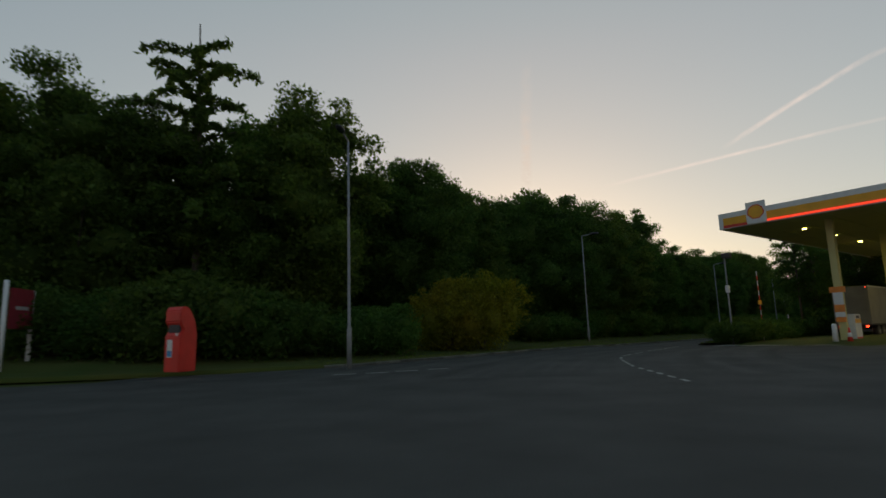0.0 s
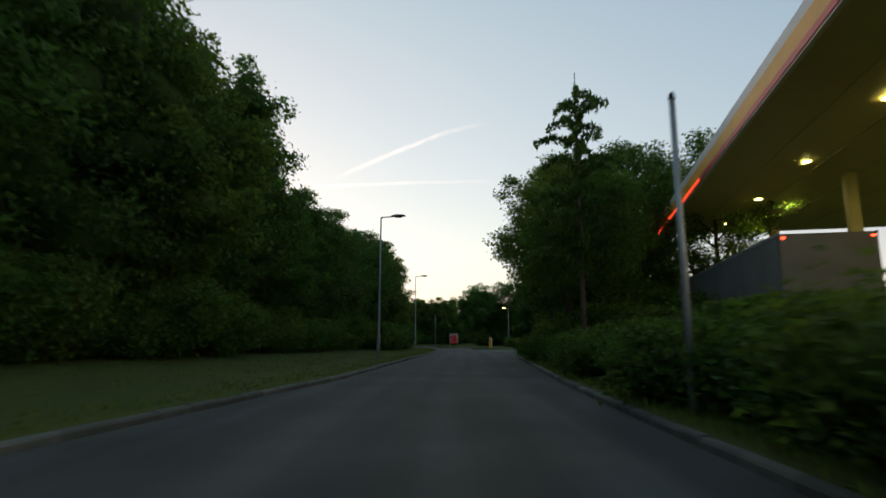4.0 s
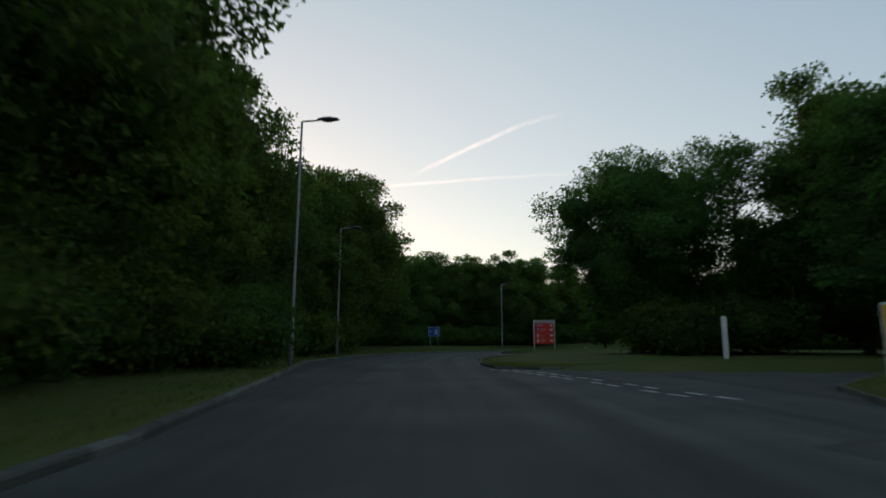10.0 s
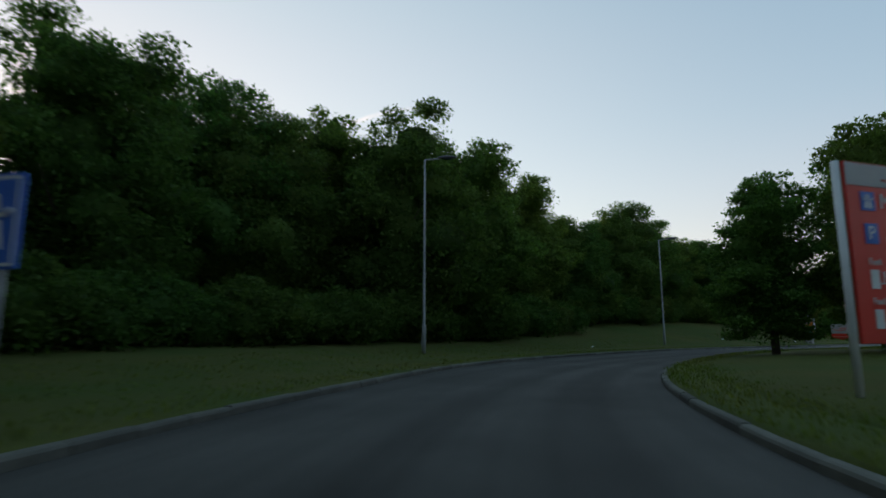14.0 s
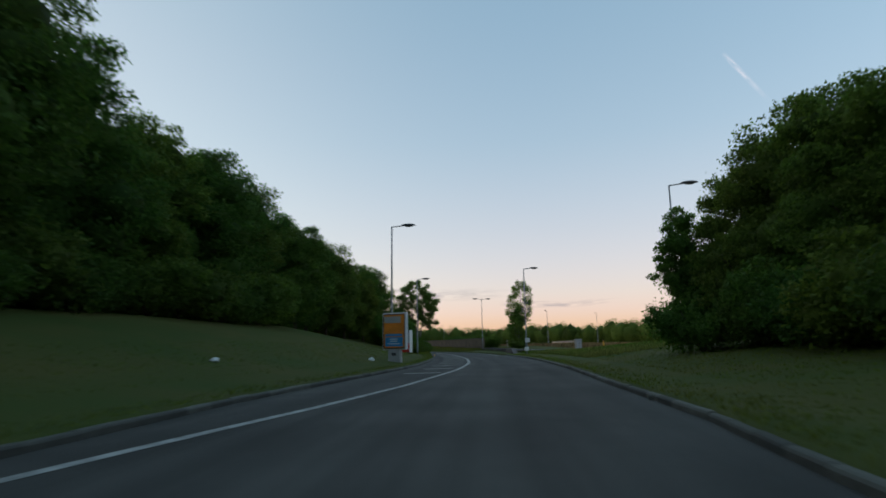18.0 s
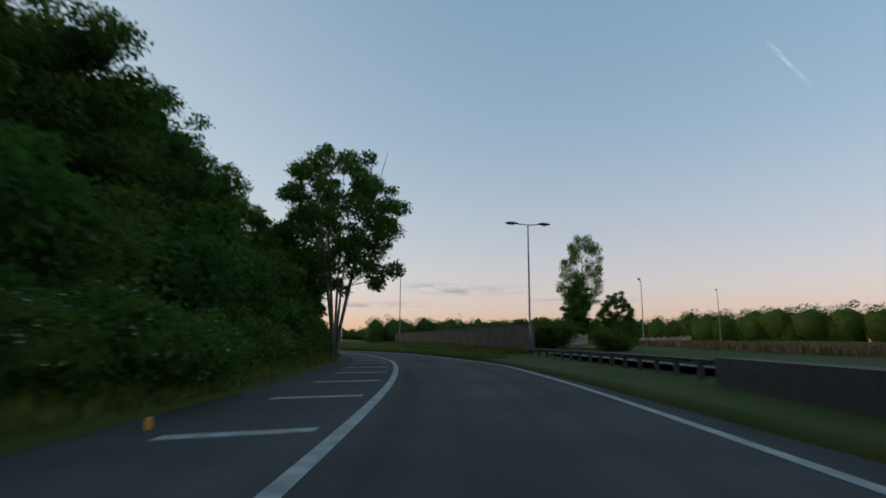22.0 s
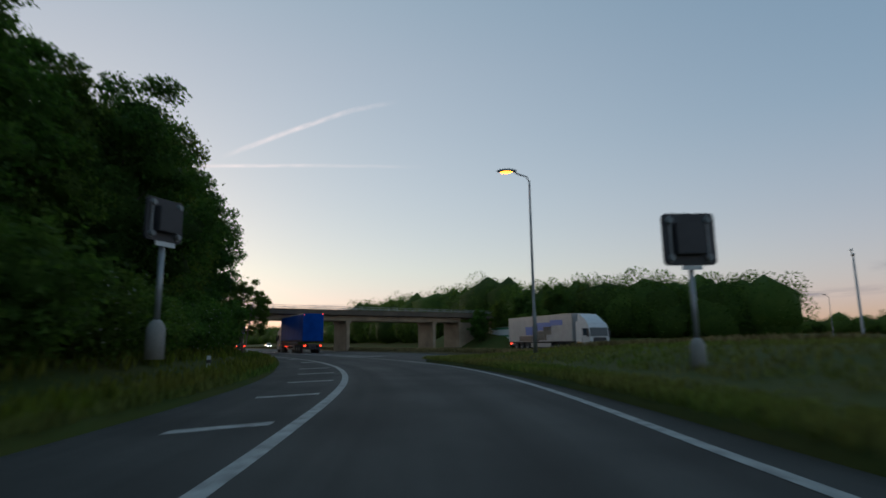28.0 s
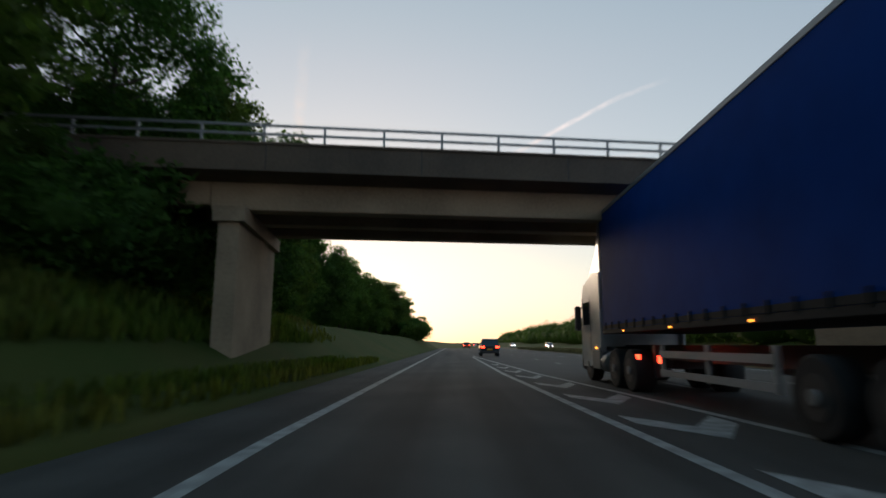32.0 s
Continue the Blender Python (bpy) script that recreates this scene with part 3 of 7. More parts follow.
for row in (0, 1):
    for p, q in zip(GIVE_WAY, GIVE_WAY[1:]):      # double broken lines across the side roads
        d = (q - p).normalized()
        n = Vector((d.y, -d.x)) * 0.09
        for k in range(int((q - p).length / 1.0)):
            a = p + d * (1.0 * k + 0.75 * row) - n * 7 * row
            slab("give_way_dash", [a - n, a + n, a + n + d * 0.62, a - n + d * 0.62])
    for k in range(8):
        p, q = Vector((66.0, 91.2)), Vector((80.6, 112.8))
        a = p.lerp(q, k / 8) + Vector((0.6, -0.4)) * row
        d = (q - p).normalized()
        n = Vector((d.y, -d.x)) * 0.1
        slab("give_way_dash", [a - n, a + n, a + n + d * 0.95, a - n + d * 0.95])
for side, shift in ((1, 0.25), (-1, 4.0)):
    for (x0, y0), (x1, y1) in zip(NEAR[2:], NEAR[3:]):
        d = (Vector((x1, y1)) - Vector((x0, y0))).normalized()
        n = Vector((d.y, -d.x))
        ob = slab("edge_line", [Vector((x0, y0)) + n * shift, Vector((x0, y0)) + n * (shift + 0.12), Vector((x1, y1)) + n * (shift + 0.12), Vector((x1, y1)) + n * shift])
        ob.location.z += 0.474
for x, y in ((107.0, 159.9), (104.7, 157.5)):      # worn remains of a thin broken line
    slab("worn_dash", [(x, y), (x + 0.8, y + 0.8), (x + 0.76, y + 0.84), (x - 0.04, y + 0.04)])


# ---- verges, kerbs, islands ----
def verge(name, s0, s1, edge, side, width=4.6):
    """Grass behind a kerb, meeting the ground sheet."""
    n = int((s1 - s0) / 1.5) + 1
    offs = [0.0, 0.04, 0.12, 0.5, 1.2, 2.2, 3.3, width]
    va, fs = [], []
    for k in range(n):
        s = s0 + (s1 - s0) * k / (n - 1)
        for o in offs:
            p = on(s, edge(s) + side * o)
            f = min(1, o / 14)
            amp = float(table(s, BANK_L if side < 0 else BANK_R))
            wide = float(table(s, [(0, 14), (320, 14), (340, 8), (480, 8), (495, 5), (1200, 5)] if side < 0 else [(0, 14), (240, 20), (330, 8), (440, 8), (480, 20)]))
            f = min(1, o / wide)
            p.z = 0.13 + amp * f * f * (3 - 2 * f) + (0.02 if o < width else -0.1) + 0.03 * noise.noise((p.x * 0.6, p.y * 0.6, 0))
            if o < 0.1:
                p.z = -0.03 if o == 0 else 0.05
            va.append(p)
    m = len(offs)
    for k in range(n - 1):
        for j in range(m - 1):
            q = (k * m + j, k * m + j + 1, (k + 1) * m + j + 1, (k + 1) * m + j)
            fs.append(q if side > 0 else q[::-1])
    return tagged(place(name, raw(name, va, fs, M_GRASS, True), M_GRASS), "mown grass verge behind the kerb", "grass verge", kind="structure")


verge("verge_west", 12, 300, kl, -1)
verge("verge_slip", 300, 640, kl, -1)
verge("verge_planting", 46, 108, kr, 1)
verge("verge_east", 207, 318, kr, 1)
verge("verge_gore", 318, 462, kr, 1)


def island(name, outline, label):
    me = bpy.data.meshes.new(name)
    c = np.mean(np.array(outline), 0)
    va = [(c[0], c[1], 0.45)]
    n = len(outline)
    for f, z in ((0.55, 0.36), (0.85, 0.22), (1.0, 0.13)):
        va += [(c[0] + (x - c[0]) * f, c[1] + (y - c[1]) * f, z) for x, y in outline]
    va += [(x, y, -0.05) for x, y in outline]
    fs = [(0, 1 + k, 1 + (k + 1) % n) for k in range(n)]
    for r in range(3):
        for k in range(n):
            fs.append((1 + r * n + k, 1 + (r + 1) * n + k, 1 + (r + 1) * n + (k + 1) % n, 1 + r * n + (k + 1) % n))
    me.from_pydata(va, [], fs)
    me.polygons.foreach_set("use_smooth", [True] * len(me.polygons))
    return tagged(place(name, me, M_GRASS), label, "grass island", kind="structure")


ISLAND_A = [(81.8, 115.0), (83.4, 112.4), (88, 111.2), (98, 110.4), (110, 107), (130, 100), (140, 108), (125, 118), (110, 124), (100, 126.5), (93, 124.5), (87.4, 120.6), (83.4, 117.6)]
ISLAND_B = [(91.9, 137.2), (93.2, 136.0), (99, 134.2), (106, 133), (120, 130), (138, 132), (140, 150), (128, 153.5), (117, 154.2), (109, 154.4), (104.6, 153.2), (101.4, 150.6), (97.6, 146.6), (93.8, 141.0)]
ISLAND_C = [(113.0, 165.2), (114.6, 164.2), (121, 164.8), (131, 165.4), (145, 166), (160, 169), (168, 175.9), (156, 177.6), (142, 177.2), (131, 175.4), (121.5, 171.2), (115.5, 167.4)]
for nm, il in (("island_a", ISLAND_A), ("island_b", ISLAND_B), ("island_c", ISLAND_C)):
    island(nm, il, "low grass island with a worn kerb")


def kerb_mesh(length):
    b = profile([(-0.07, -0.06), (-0.07, 0.085), (-0.05, 0.115), (-0.015, 0.125), (0.07, 0.125), (0.07, -0.06)], -length / 2 + 0.006, length / 2 - 0.006)
    me = bpy.data.meshes.new("kerb_stone")
    b.to_mesh(me)
    b.free()
    me.materials.append(M_KERB)
    return me


KERB_ME = kerb_mesh(0.915)


def kerb_run(name, pts, outward, limit=300):
    """Kerb stones one after another along a line of points; outward: +1 if the grass lies to the right."""
    base = tagged(new(name), "row of worn concrete kerb stones", "kerb", kind="structure")
    pts = [Vector((p[0], p[1])) for p in pts]
    run, count, i = 0.0, 0, 0
    rest = []
    d_next = 0.4575
    total = 0.0
    for a, b in zip(pts, pts[1:]):
        seg = (b - a).length
        d = (b - a).normalized() if seg else Vector((1, 0))
        while d_next <= total + seg:
            p = a + d * (d_next - total)
            ang = math.degrees(math.atan2(d.y, d.x)) + (180 if outward > 0 else 0)
            m = pose(p.x, p.y, random.uniform(-0.012, 0.006), 0, random.uniform(-0.5, 0.5), ang + random.uniform(-0.7, 0.7))
            if count < limit:
                ob = new("kerb_stone", KERB_ME)
                ob.matrix_world = m
                ob.parent = base
            else:
                rest.append(m)
            count += 1
            d_next += 0.915
        total += seg
    if rest:
        b = bmesh.new()
        for m in rest:
            n0 = len(b.verts)
            b.from_mesh(KERB_ME)
            b.verts.ensure_lookup_table()
            bmesh.ops.transform(b, matrix=m, verts=b.verts[n0:])
        ob = link("kerb_stones", b, M_KERB, base)
        ob["kind"] = "stuff"
    return base


# ---- street lamps ----
def street_lamp(x, y, h, arm, label, arm_len=0.8, double=False, lit=None, swan=False, z=None):
    """A steel column with one or two lanterns. arm: the heading of the bracket, in degrees."""
    z = gz(x, y) if z is None else z
    top = thing("street_lamp", pose(x, y, z, 0, 0, arm), label, "street lamp", "street lamps")
    part("column", tube([(0, 0, -0.3), (0, 0, 1.5), (0, 0, 1.6), (0, 0, h * 0.6), (0, 0, h)], [0.105, 0.105, 0.07, 0.06, 0.045], 10), M_POLE, top)
    part("inspection_door", box(-0.05, -0.112, 0.5, 0.05, -0.098, 1.05, 0.004), M_STEEL, top)
    for sgn in ((1, -1) if double else (1,)):
        if swan:
            pts = [(0, 0, h - 0.05), (0, 0.12 * sgn, h + 0.22), (0, 0.5 * sgn, h + 0.36), (0, arm_len * sgn, h + 0.52)]
            tip = h + 0.52
        else:
            pts = [(0, 0, h - 0.06), (0, 0.03 * sgn, h), (0, arm_len * sgn, h + 0.06)]
            tip = h + 0.06
        part("bracket", tube(pts, [0.04] * len(pts), 8), M_POLE, top)
        b = bmesh.new()
        bmesh.ops.create_uvsphere(b, u_segments=14, v_segments=8, radius=1)
        for v in b.verts:
            k = 0.75 + 0.25 * v.co.y
            v.co = Vector((v.co.x * 0.21 * k, sgn * (arm_len + 0.34 + v.co.y * 0.52), tip + 0.02 + (v.co.z * 0.13 if v.co.z > 0 else v.co.z * 0.05)))
        for f in b.faces:
            f.smooth = True
        bmesh.ops.recalc_face_normals(b, faces=b.faces[:])
        head = part("lantern", b, M_DARK if not lit else M_POLE, top)
        b = bmesh.new()
        bmesh.ops.create_uvsphere(b, u_segments=12, v_segments=6, radius=1)
        for v in b.verts:
            v.co = Vector((v.co.x * 0.14, sgn * (arm_len + 0.36 + v.co.y * 0.3), tip - 0.02 + v.co.z * 0.07))
        part("lens", b, lit or M_GLASS, head, "lit lamp bowl" if lit else "unlit lamp bowl")
    return top


GREYLAMP = "tall grey steel street lamp, unlit, beside the road"
for x, y, h, arm in ((-4.1, 23.2, 9.6, 175), (12.9, 52.2, 10.1, -122), (34.5, 71.9, 9.2, -132), (59.0, 101.6, 9.8, -132), (84.0, 140.5, 10.5, -122), (92.7, 158.9, 9.9, -122), (129.6, 187.3, 10.0, -140),
                     (160.8, 188.2, 9.8, -165), (194.3, 183.3, 9.2, -185), (218.0, 170.4, 9.4, -178), (188.9, 166.2, 10.4, -195), (226.8, 182.5, 9.4, -185), (136.5, 158.0, 9.8, 90)):
    street_lamp(x, y, h, arm, GREYLAMP, z=0.1)
street_lamp(135.1, 165.4, 11.2, 130, GREYLAMP, z=0.3)
street_lamp(95.0, 119.8, 7.6, 70, "grey street lamp with a lit warm lamp bowl", 0.5, lit=M_WARM, z=0.3)
street_lamp(99.9, 93.1, 8.6, 40, "grey street lamp with a lit warm lamp bowl beyond the hedge", 0.5, lit=M_WARM, z=0.1)
street_lamp(262.3, 171.3, 9.0, 10, "grey street lamp with two unlit lanterns", 0.9, True, z=0.8)
street_lamp(295.3, 184.25, 8.7, 40, "slim steel lamp with a curved bracket, unlit", 1.25, swan=True, z=0.9)
for x, y, lit in ((323.2, 204.9, None), (338.3, 226.1, M_SODIUM)):
    street_lamp(x, y, 8.0, 40, "slim steel lamp with a curved bracket, lit orange" if lit else "slim steel lamp with a curved bracket, unlit", 0.75, lit=lit, swan=True, z=0.9)
for x, y in ((352, 150), (392, 176), (312.4, 134.9), (297.5, 151.8), (417.3, 271.6), (422.6, 245.4), (447.5, 231.2)):
    street_lamp(x, y, 8.5, 60, "distant slim steel lamp, unlit", 0.75, swan=True, z=0.6)


# ---- trees ----
def leaf_cloud(lobes, count, size, rng, droop=0.0, tight=False):
    """Leaves on and within a set of lobes (x, y, z, rx, ry, rz)."""
    lobes = np.array(lobes)
    area = (lobes[:, 3] * lobes[:, 4] + lobes[:, 4] * lobes[:, 5] + lobes[:, 3] * lobes[:, 5])
    which = rng.choice(len(lobes), count, p=area / area.sum())
    d = rng.normal(size=(count, 3))
    d /= np.linalg.norm(d, axis=1, keepdims=True)
    r = np.clip(rng.normal(0.93, 0.07, (count, 1)) if tight else rng.normal(0.80, 0.21, (count, 1)), 0.2, 1.28)
    c = lobes[which, :3] + d * r * lobes[which, 3:]
    if droop:
        c[:, 2] -= rng.random(count) ** 2 * droop
    u = rng.normal(size=(count, 3))
    u -= d * (u * d).sum(1, keepdims=True) * 0.5
    u /= np.linalg.norm(u, axis=1, keepdims=True)
    v = np.cross(u, d * 0.6 + rng.normal(size=(count, 3)))
    v /= np.maximum(np.linalg.norm(v, axis=1, keepdims=True), 1e-6)
    sz = size * rng.uniform(0.55, 1.35, (count, 1))
    return c, u * sz * 0.55, v * sz


def ico_ball():
    b = bmesh.new()
    bmesh.ops.create_icosphere(b, subdivisions=1, radius=1.0)
    b.verts.index_update()
    out = np.array([v.co[:] for v in b.verts]), np.array([[v.index for v in f.verts] for f in b.faces])
    b.free()
    return out


BALL_V, BALL_F = ico_ball()


def crown(name, lobes, count, size, mat, parent, rng, core=0.72, droop=0.0, cores=None, tight=False):
    """Leaves over dark inner masses that close the crown."""
    c, u, v = leaf_cloud(lobes, count, size, rng, droop, tight)
    n = len(c)
    co = np.stack([c + v, c - v * 0.6 + u, c - v * 0.6 - u], 1).reshape(-1, 3)
    tri = np.arange(3 * n).reshape(-1, 3)
    if core:
        lb = np.array(lobes if cores is None else cores)
        k = 1 + rng.uniform(-0.22, 0.22, (len(lb), len(BALL_V), 1))
        bv = lb[:, None, :3] + BALL_V[None] * lb[:, None, 3:] * core * k
        bf = BALL_F[None] + (3 * n + np.arange(len(lb)) * len(BALL_V))[:, None, None]
        co, tri = np.vstack([co, bv.reshape(-1, 3)]), np.vstack([tri, bf.reshape(-1, 3)])
    me = bpy.data.meshes.new(name)
    me.vertices.add(len(co))
    me.vertices.foreach_set("co", co.ravel())
    me.loops.add(tri.size)
    me.loops.foreach_set("vertex_index", tri.ravel())
    me.polygons.add(len(tri))
    me.polygons.foreach_set("loop_start", np.arange(0, tri.size, 3))
    me.update(calc_edges=True)
    me.materials.append(mat)
    return place(name, me, mat, parent)


def limbs(h, spread, n, rng, first=0.25, radius=0.16, lean=0.0):
    b = tube([(0, 0, -0.3), (lean * 0.3, 0, h * 0.3), (lean * 0.7, 0.1, h * 0.6), (lean, 0.2, h * 0.86)], [radius * 1.25, radius, radius * 0.65, radius * 0.15], 8)
    for k in range(n):
        f = first + (0.8 - first) * k / max(1, n - 1)
        a = rng.uniform(0, 2 * math.pi)
        L = spread * (0.95 - 0.65 * f) * rng.uniform(0.6, 0.9)
        p = Vector((lean * f, 0.1 * f, h * f))
        q = p + Vector((math.cos(a) * L * 0.5, math.sin(a) * L * 0.5, L * 0.35))
        e = p + Vector((math.cos(a) * L, math.sin(a) * L, L * 0.8))
        tube([p, q, e], [radius * (0.6 - 0.4 * f), radius * 0.28, radius * 0.07], 5, b)
    return b


def tree_broad(seed, mat, h=12.0, spread=4.2, low=0.12, count=40000, leaf=0.12, airy=False, boughs=16, sprays=8):
    """A full broad-leaved tree: uneven boughs, each breaking up into flattened sprays of leaves."""
    rng = np.random.default_rng(seed)
    t = thing("tree", pose(0, 0, 0), "dense dark green broad-leaved tree", "tree", "roadside trees")
    part("trunk", limbs(h, spread * (1.0 if not airy else 0.85), 9 if not airy else 16, rng, 0.2 if not airy else 0.32, 0.17), M_BARK, t)
    lobes, cores = [], []
    mid, rz = h * (low + 1) / 2, h * (1 - low) / 2
    for k in range(boughs):
        z = 0.97 - 1.94 * (k + 0.5) / boughs
        a = k * 2.39996 + rng.uniform(-0.45, 0.45)
        w = math.sqrt(1 - z * z)
        f = rng.uniform(0.42, 0.74) if not airy else rng.uniform(0.4, 0.85)
        wide = spread * (1.0 - 0.18 * max(z, 0)) * (0.86 if z < -0.6 else 1)
        s = spread * rng.uniform(0.26, 0.42) * (0.62 if airy else 1.0)
        c = np.array((math.cos(a) * w * wide * f, math.sin(a) * w * wide * f, mid + z * rz * rng.uniform(0.74, 0.92)))
        main = (*c, s * 1.08, s * 1.08, s * 0.9)
        lobes.append(main)
        cores.append(main)
        for q in range(sprays):
            d = rng.normal(size=3) + np.array((math.cos(a) * w, math.sin(a) * w, z + 0.15)) * 0.9
            d /= np.linalg.norm(d)
            g = spread * rng.uniform(0.07, 0.17)
            e = c + d * s * rng.uniform(0.8, 1.35)
            e[2] = max(e[2], h * low * 0.6 + g)
            lobes.append((*e, g * 1.25, g * 1.25, g * rng.uniform(0.55, 0.95)))
    if not airy:
        for big in ((0, 0, mid, spread * 0.6, spread * 0.6, rz * 0.7), (0, 0, h * 0.3, spread * 0.55, spread * 0.55, h * 0.22)):
            lobes.append(big)
            cores.append(big)
    crown("crown", lobes, count, leaf, mat, t, rng, 0.66 if not airy else 0.0, cores=cores)
    return t


def tree_stems(seed, mat, h=12.0, spread=3.4, stems=8, count=34000, leaf=0.10):
    """Slender pale stems that fan out from one root into a rounded, thin-leaved crown."""
    rng = np.random.default_rng(seed)
    t = thing("tree", pose(0, 0, 0), "light many-stemmed tree with pale stems and open foliage", "tree", "roadside trees")
    b = bmesh.new()
    ways = []
    for k in range(stems):
        a = k / stems * 2 * math.pi + rng.uniform(-0.3, 0.3)
        f, top = rng.uniform(0.3, 0.85), h * rng.uniform(0.74, 0.92)
        way = [Vector((math.cos(a) * spread * f * u ** 1.25, math.sin(a) * spread * f * u ** 1.25, top * u - 0.2 * (1 - u))) for u in (0, 0.2, 0.4, 0.6, 0.8, 1.0)]
        tube(way, [0.085, 0.075, 0.06, 0.045, 0.028, 0.01], 6, b)
        ways += way[2:]
    lobes = []
    n = 95
    for k in range(n):
        z = 0.98 - 1.72 * (k + 0.5) / n
        a, w = k * 2.39996 + rng.uniform(-0.4, 0.4), math.sqrt(1 - z * z)
        r = rng.uniform(0.62, 1.0)
        e = Vector((math.cos(a) * w * spread * r, math.sin(a) * w * spread * r, h * (0.58 + 0.38 * z * r)))
        p = min(ways, key=lambda q: (q - e).length + max(0.0, q.z - e.z) * 2)
        tube([p, (p + e) * 0.5 + Vector((0, 0, 0.12)), e], [0.022, 0.014, 0.005], 4, b)
        g = rng.uniform(0.34, 0.8)
        lobes.append((e.x, e.y, e.z, g, g, g * 0.72))
    part("trunk", b, M_PALEBARK, t)
    crown("crown", lobes, count, leaf, mat, t, rng, 0.0)
    return t


def tree_weeping(seed, mat, h=12.0, spread=3.0, count=9000):
    """A birch with hanging twigs."""
    rng = np.random.default_rng(seed)
    t = thing("tree", pose(0, 0, 0), "grey-green weeping birch with hanging twigs", "tree", "roadside trees")
    part("trunk", limbs(h, spread, 12, rng, 0.2, 0.13), M_BARK, t)
    lobes = []
    for k in range(90):
        f = (k + 0.5) / 90
        w = spread * (0.35 + 0.65 * math.sin(math.pi * min(1, f * 0.85 + 0.12)))
        a = k * 2.4 + rng.uniform(-0.5, 0.5)
        s = spread * rng.uniform(0.07, 0.16)
        r = w * rng.uniform(0.3, 0.95)
        lobes.append((math.cos(a) * r, math.sin(a) * r, h * (0.2 + 0.76 * f), s, s, s * rng.uniform(2.0, 4.5)))
    crown("crown", lobes, count, 0.085, mat, t, rng, 0.0, droop=1.9)
    return t


def tree_conifer(seed, mat, h=16.0, spread=4.0):
    """A thin conifer: whorls of drooping branches with gaps between them."""
    rng = np.random.default_rng(seed)
    t = thing("tree", pose(0, 0, 0), "thin dark conifer with sparse drooping branches", "tree", "roadside trees")
    b = tube([(0, 0, -0.3), (0, 0, h * 0.5), (0.3, 0, h * 0.965)], [0.2, 0.12, 0.03], 8)
    cs = []
    for k in range(40):
        f = 0.3 + 0.69 * k / 46
        a = k * 2.4
        L = spread * (1.30 - f) * rng.uniform(0.45, 1.35) + 0.2
        p = Vector((0.3 * f * f, 0, h * f))
        e = p + Vector((math.cos(a) * L, math.sin(a) * L, -0.05 * L + 0.3))
        tube([p, (p + e) / 2 + Vector((0, 0, 0.15 * L)), e], [0.045, 0.03, 0.01], 4, b)
        m = int(70 * L)
        u = rng.random(m)
        q = np.array(p) + np.outer(u, np.array(e - p)) + np.outer(4 * u * (1 - u) * 0.15 * L, (0, 0, 1)) + rng.normal(size=(m, 3)) * (0.10, 0.10, 0.05)
        q[:, 2] -= rng.random(m) * 0.35
        cs.append(q)
    part("trunk", b, M_BARK, t)
    c = np.vstack(cs)
    u = rng.normal(size=c.shape)
    u /= np.linalg.norm(u, axis=1, keepdims=True)
    v = np.cross(u, rng.normal(size=c.shape))
    v /= np.linalg.norm(v, axis=1, keepdims=True)
    place("crown", quad_mesh("crown", c, u * 0.07, v * 0.2, mat), mat, t)
    return t


def bush(seed, mat, label, w=2.2, h=2.4, count=17000, leaf=0.078, flowers=0, core=0.62, ragged=0.85):
    rng = np.random.default_rng(seed)
    t = thing("bush", pose(0, 0, 0), label, "bush", "roadside bushes")
    lobes = []
    for k in range(12):
        a, r = k * 2.4, w * 0.62 * math.sqrt((k + 0.5) / 12)
        s = w * rng.uniform(0.3, 0.45)
        lobes.append((math.cos(a) * r, math.sin(a) * r, max(s * 0.5, h * rng.uniform(0.3, 0.72) * (1 - 0.35 * r / w)), s, s, s * h / w * 0.85))
    cores = list(lobes)
    for x0, y0, z0, s, _, sz in cores:
        for q in range(6):
            d = rng.normal(size=3)
            d[2] = abs(d[2]) * 0.8
            d /= np.linalg.norm(d)
            g = w * rng.uniform(0.07, 0.15)
            lobes.append((x0 + d[0] * s * ragged, y0 + d[1] * s * ragged, z0 + d[2] * sz * (ragged + 0.15), g * 1.2, g * 1.2, g * 0.8))
    b = bmesh.new()
    for k in range(7):
        a = k * 0.9
        tube([(0, 0, -0.1), (math.cos(a) * w * 0.2, math.sin(a) * w * 0.2, h * 0.35), (math.cos(a) * w * 0.5, math.sin(a) * w * 0.5, h * 0.7)], [0.035, 0.025, 0.008], 5, b)
    part("stem", b, M_BARK, t)
    crown("crown", lobes, count, leaf, mat, t, rng, core, cores=cores)
    if flowers:
        c, u, v = leaf_cloud(lobes, flowers, 0.034, rng)
        place("blossom", quad_mesh("blossom", c * 1.03, u, v, M_FLOWER), M_FLOWER, t)
    return t


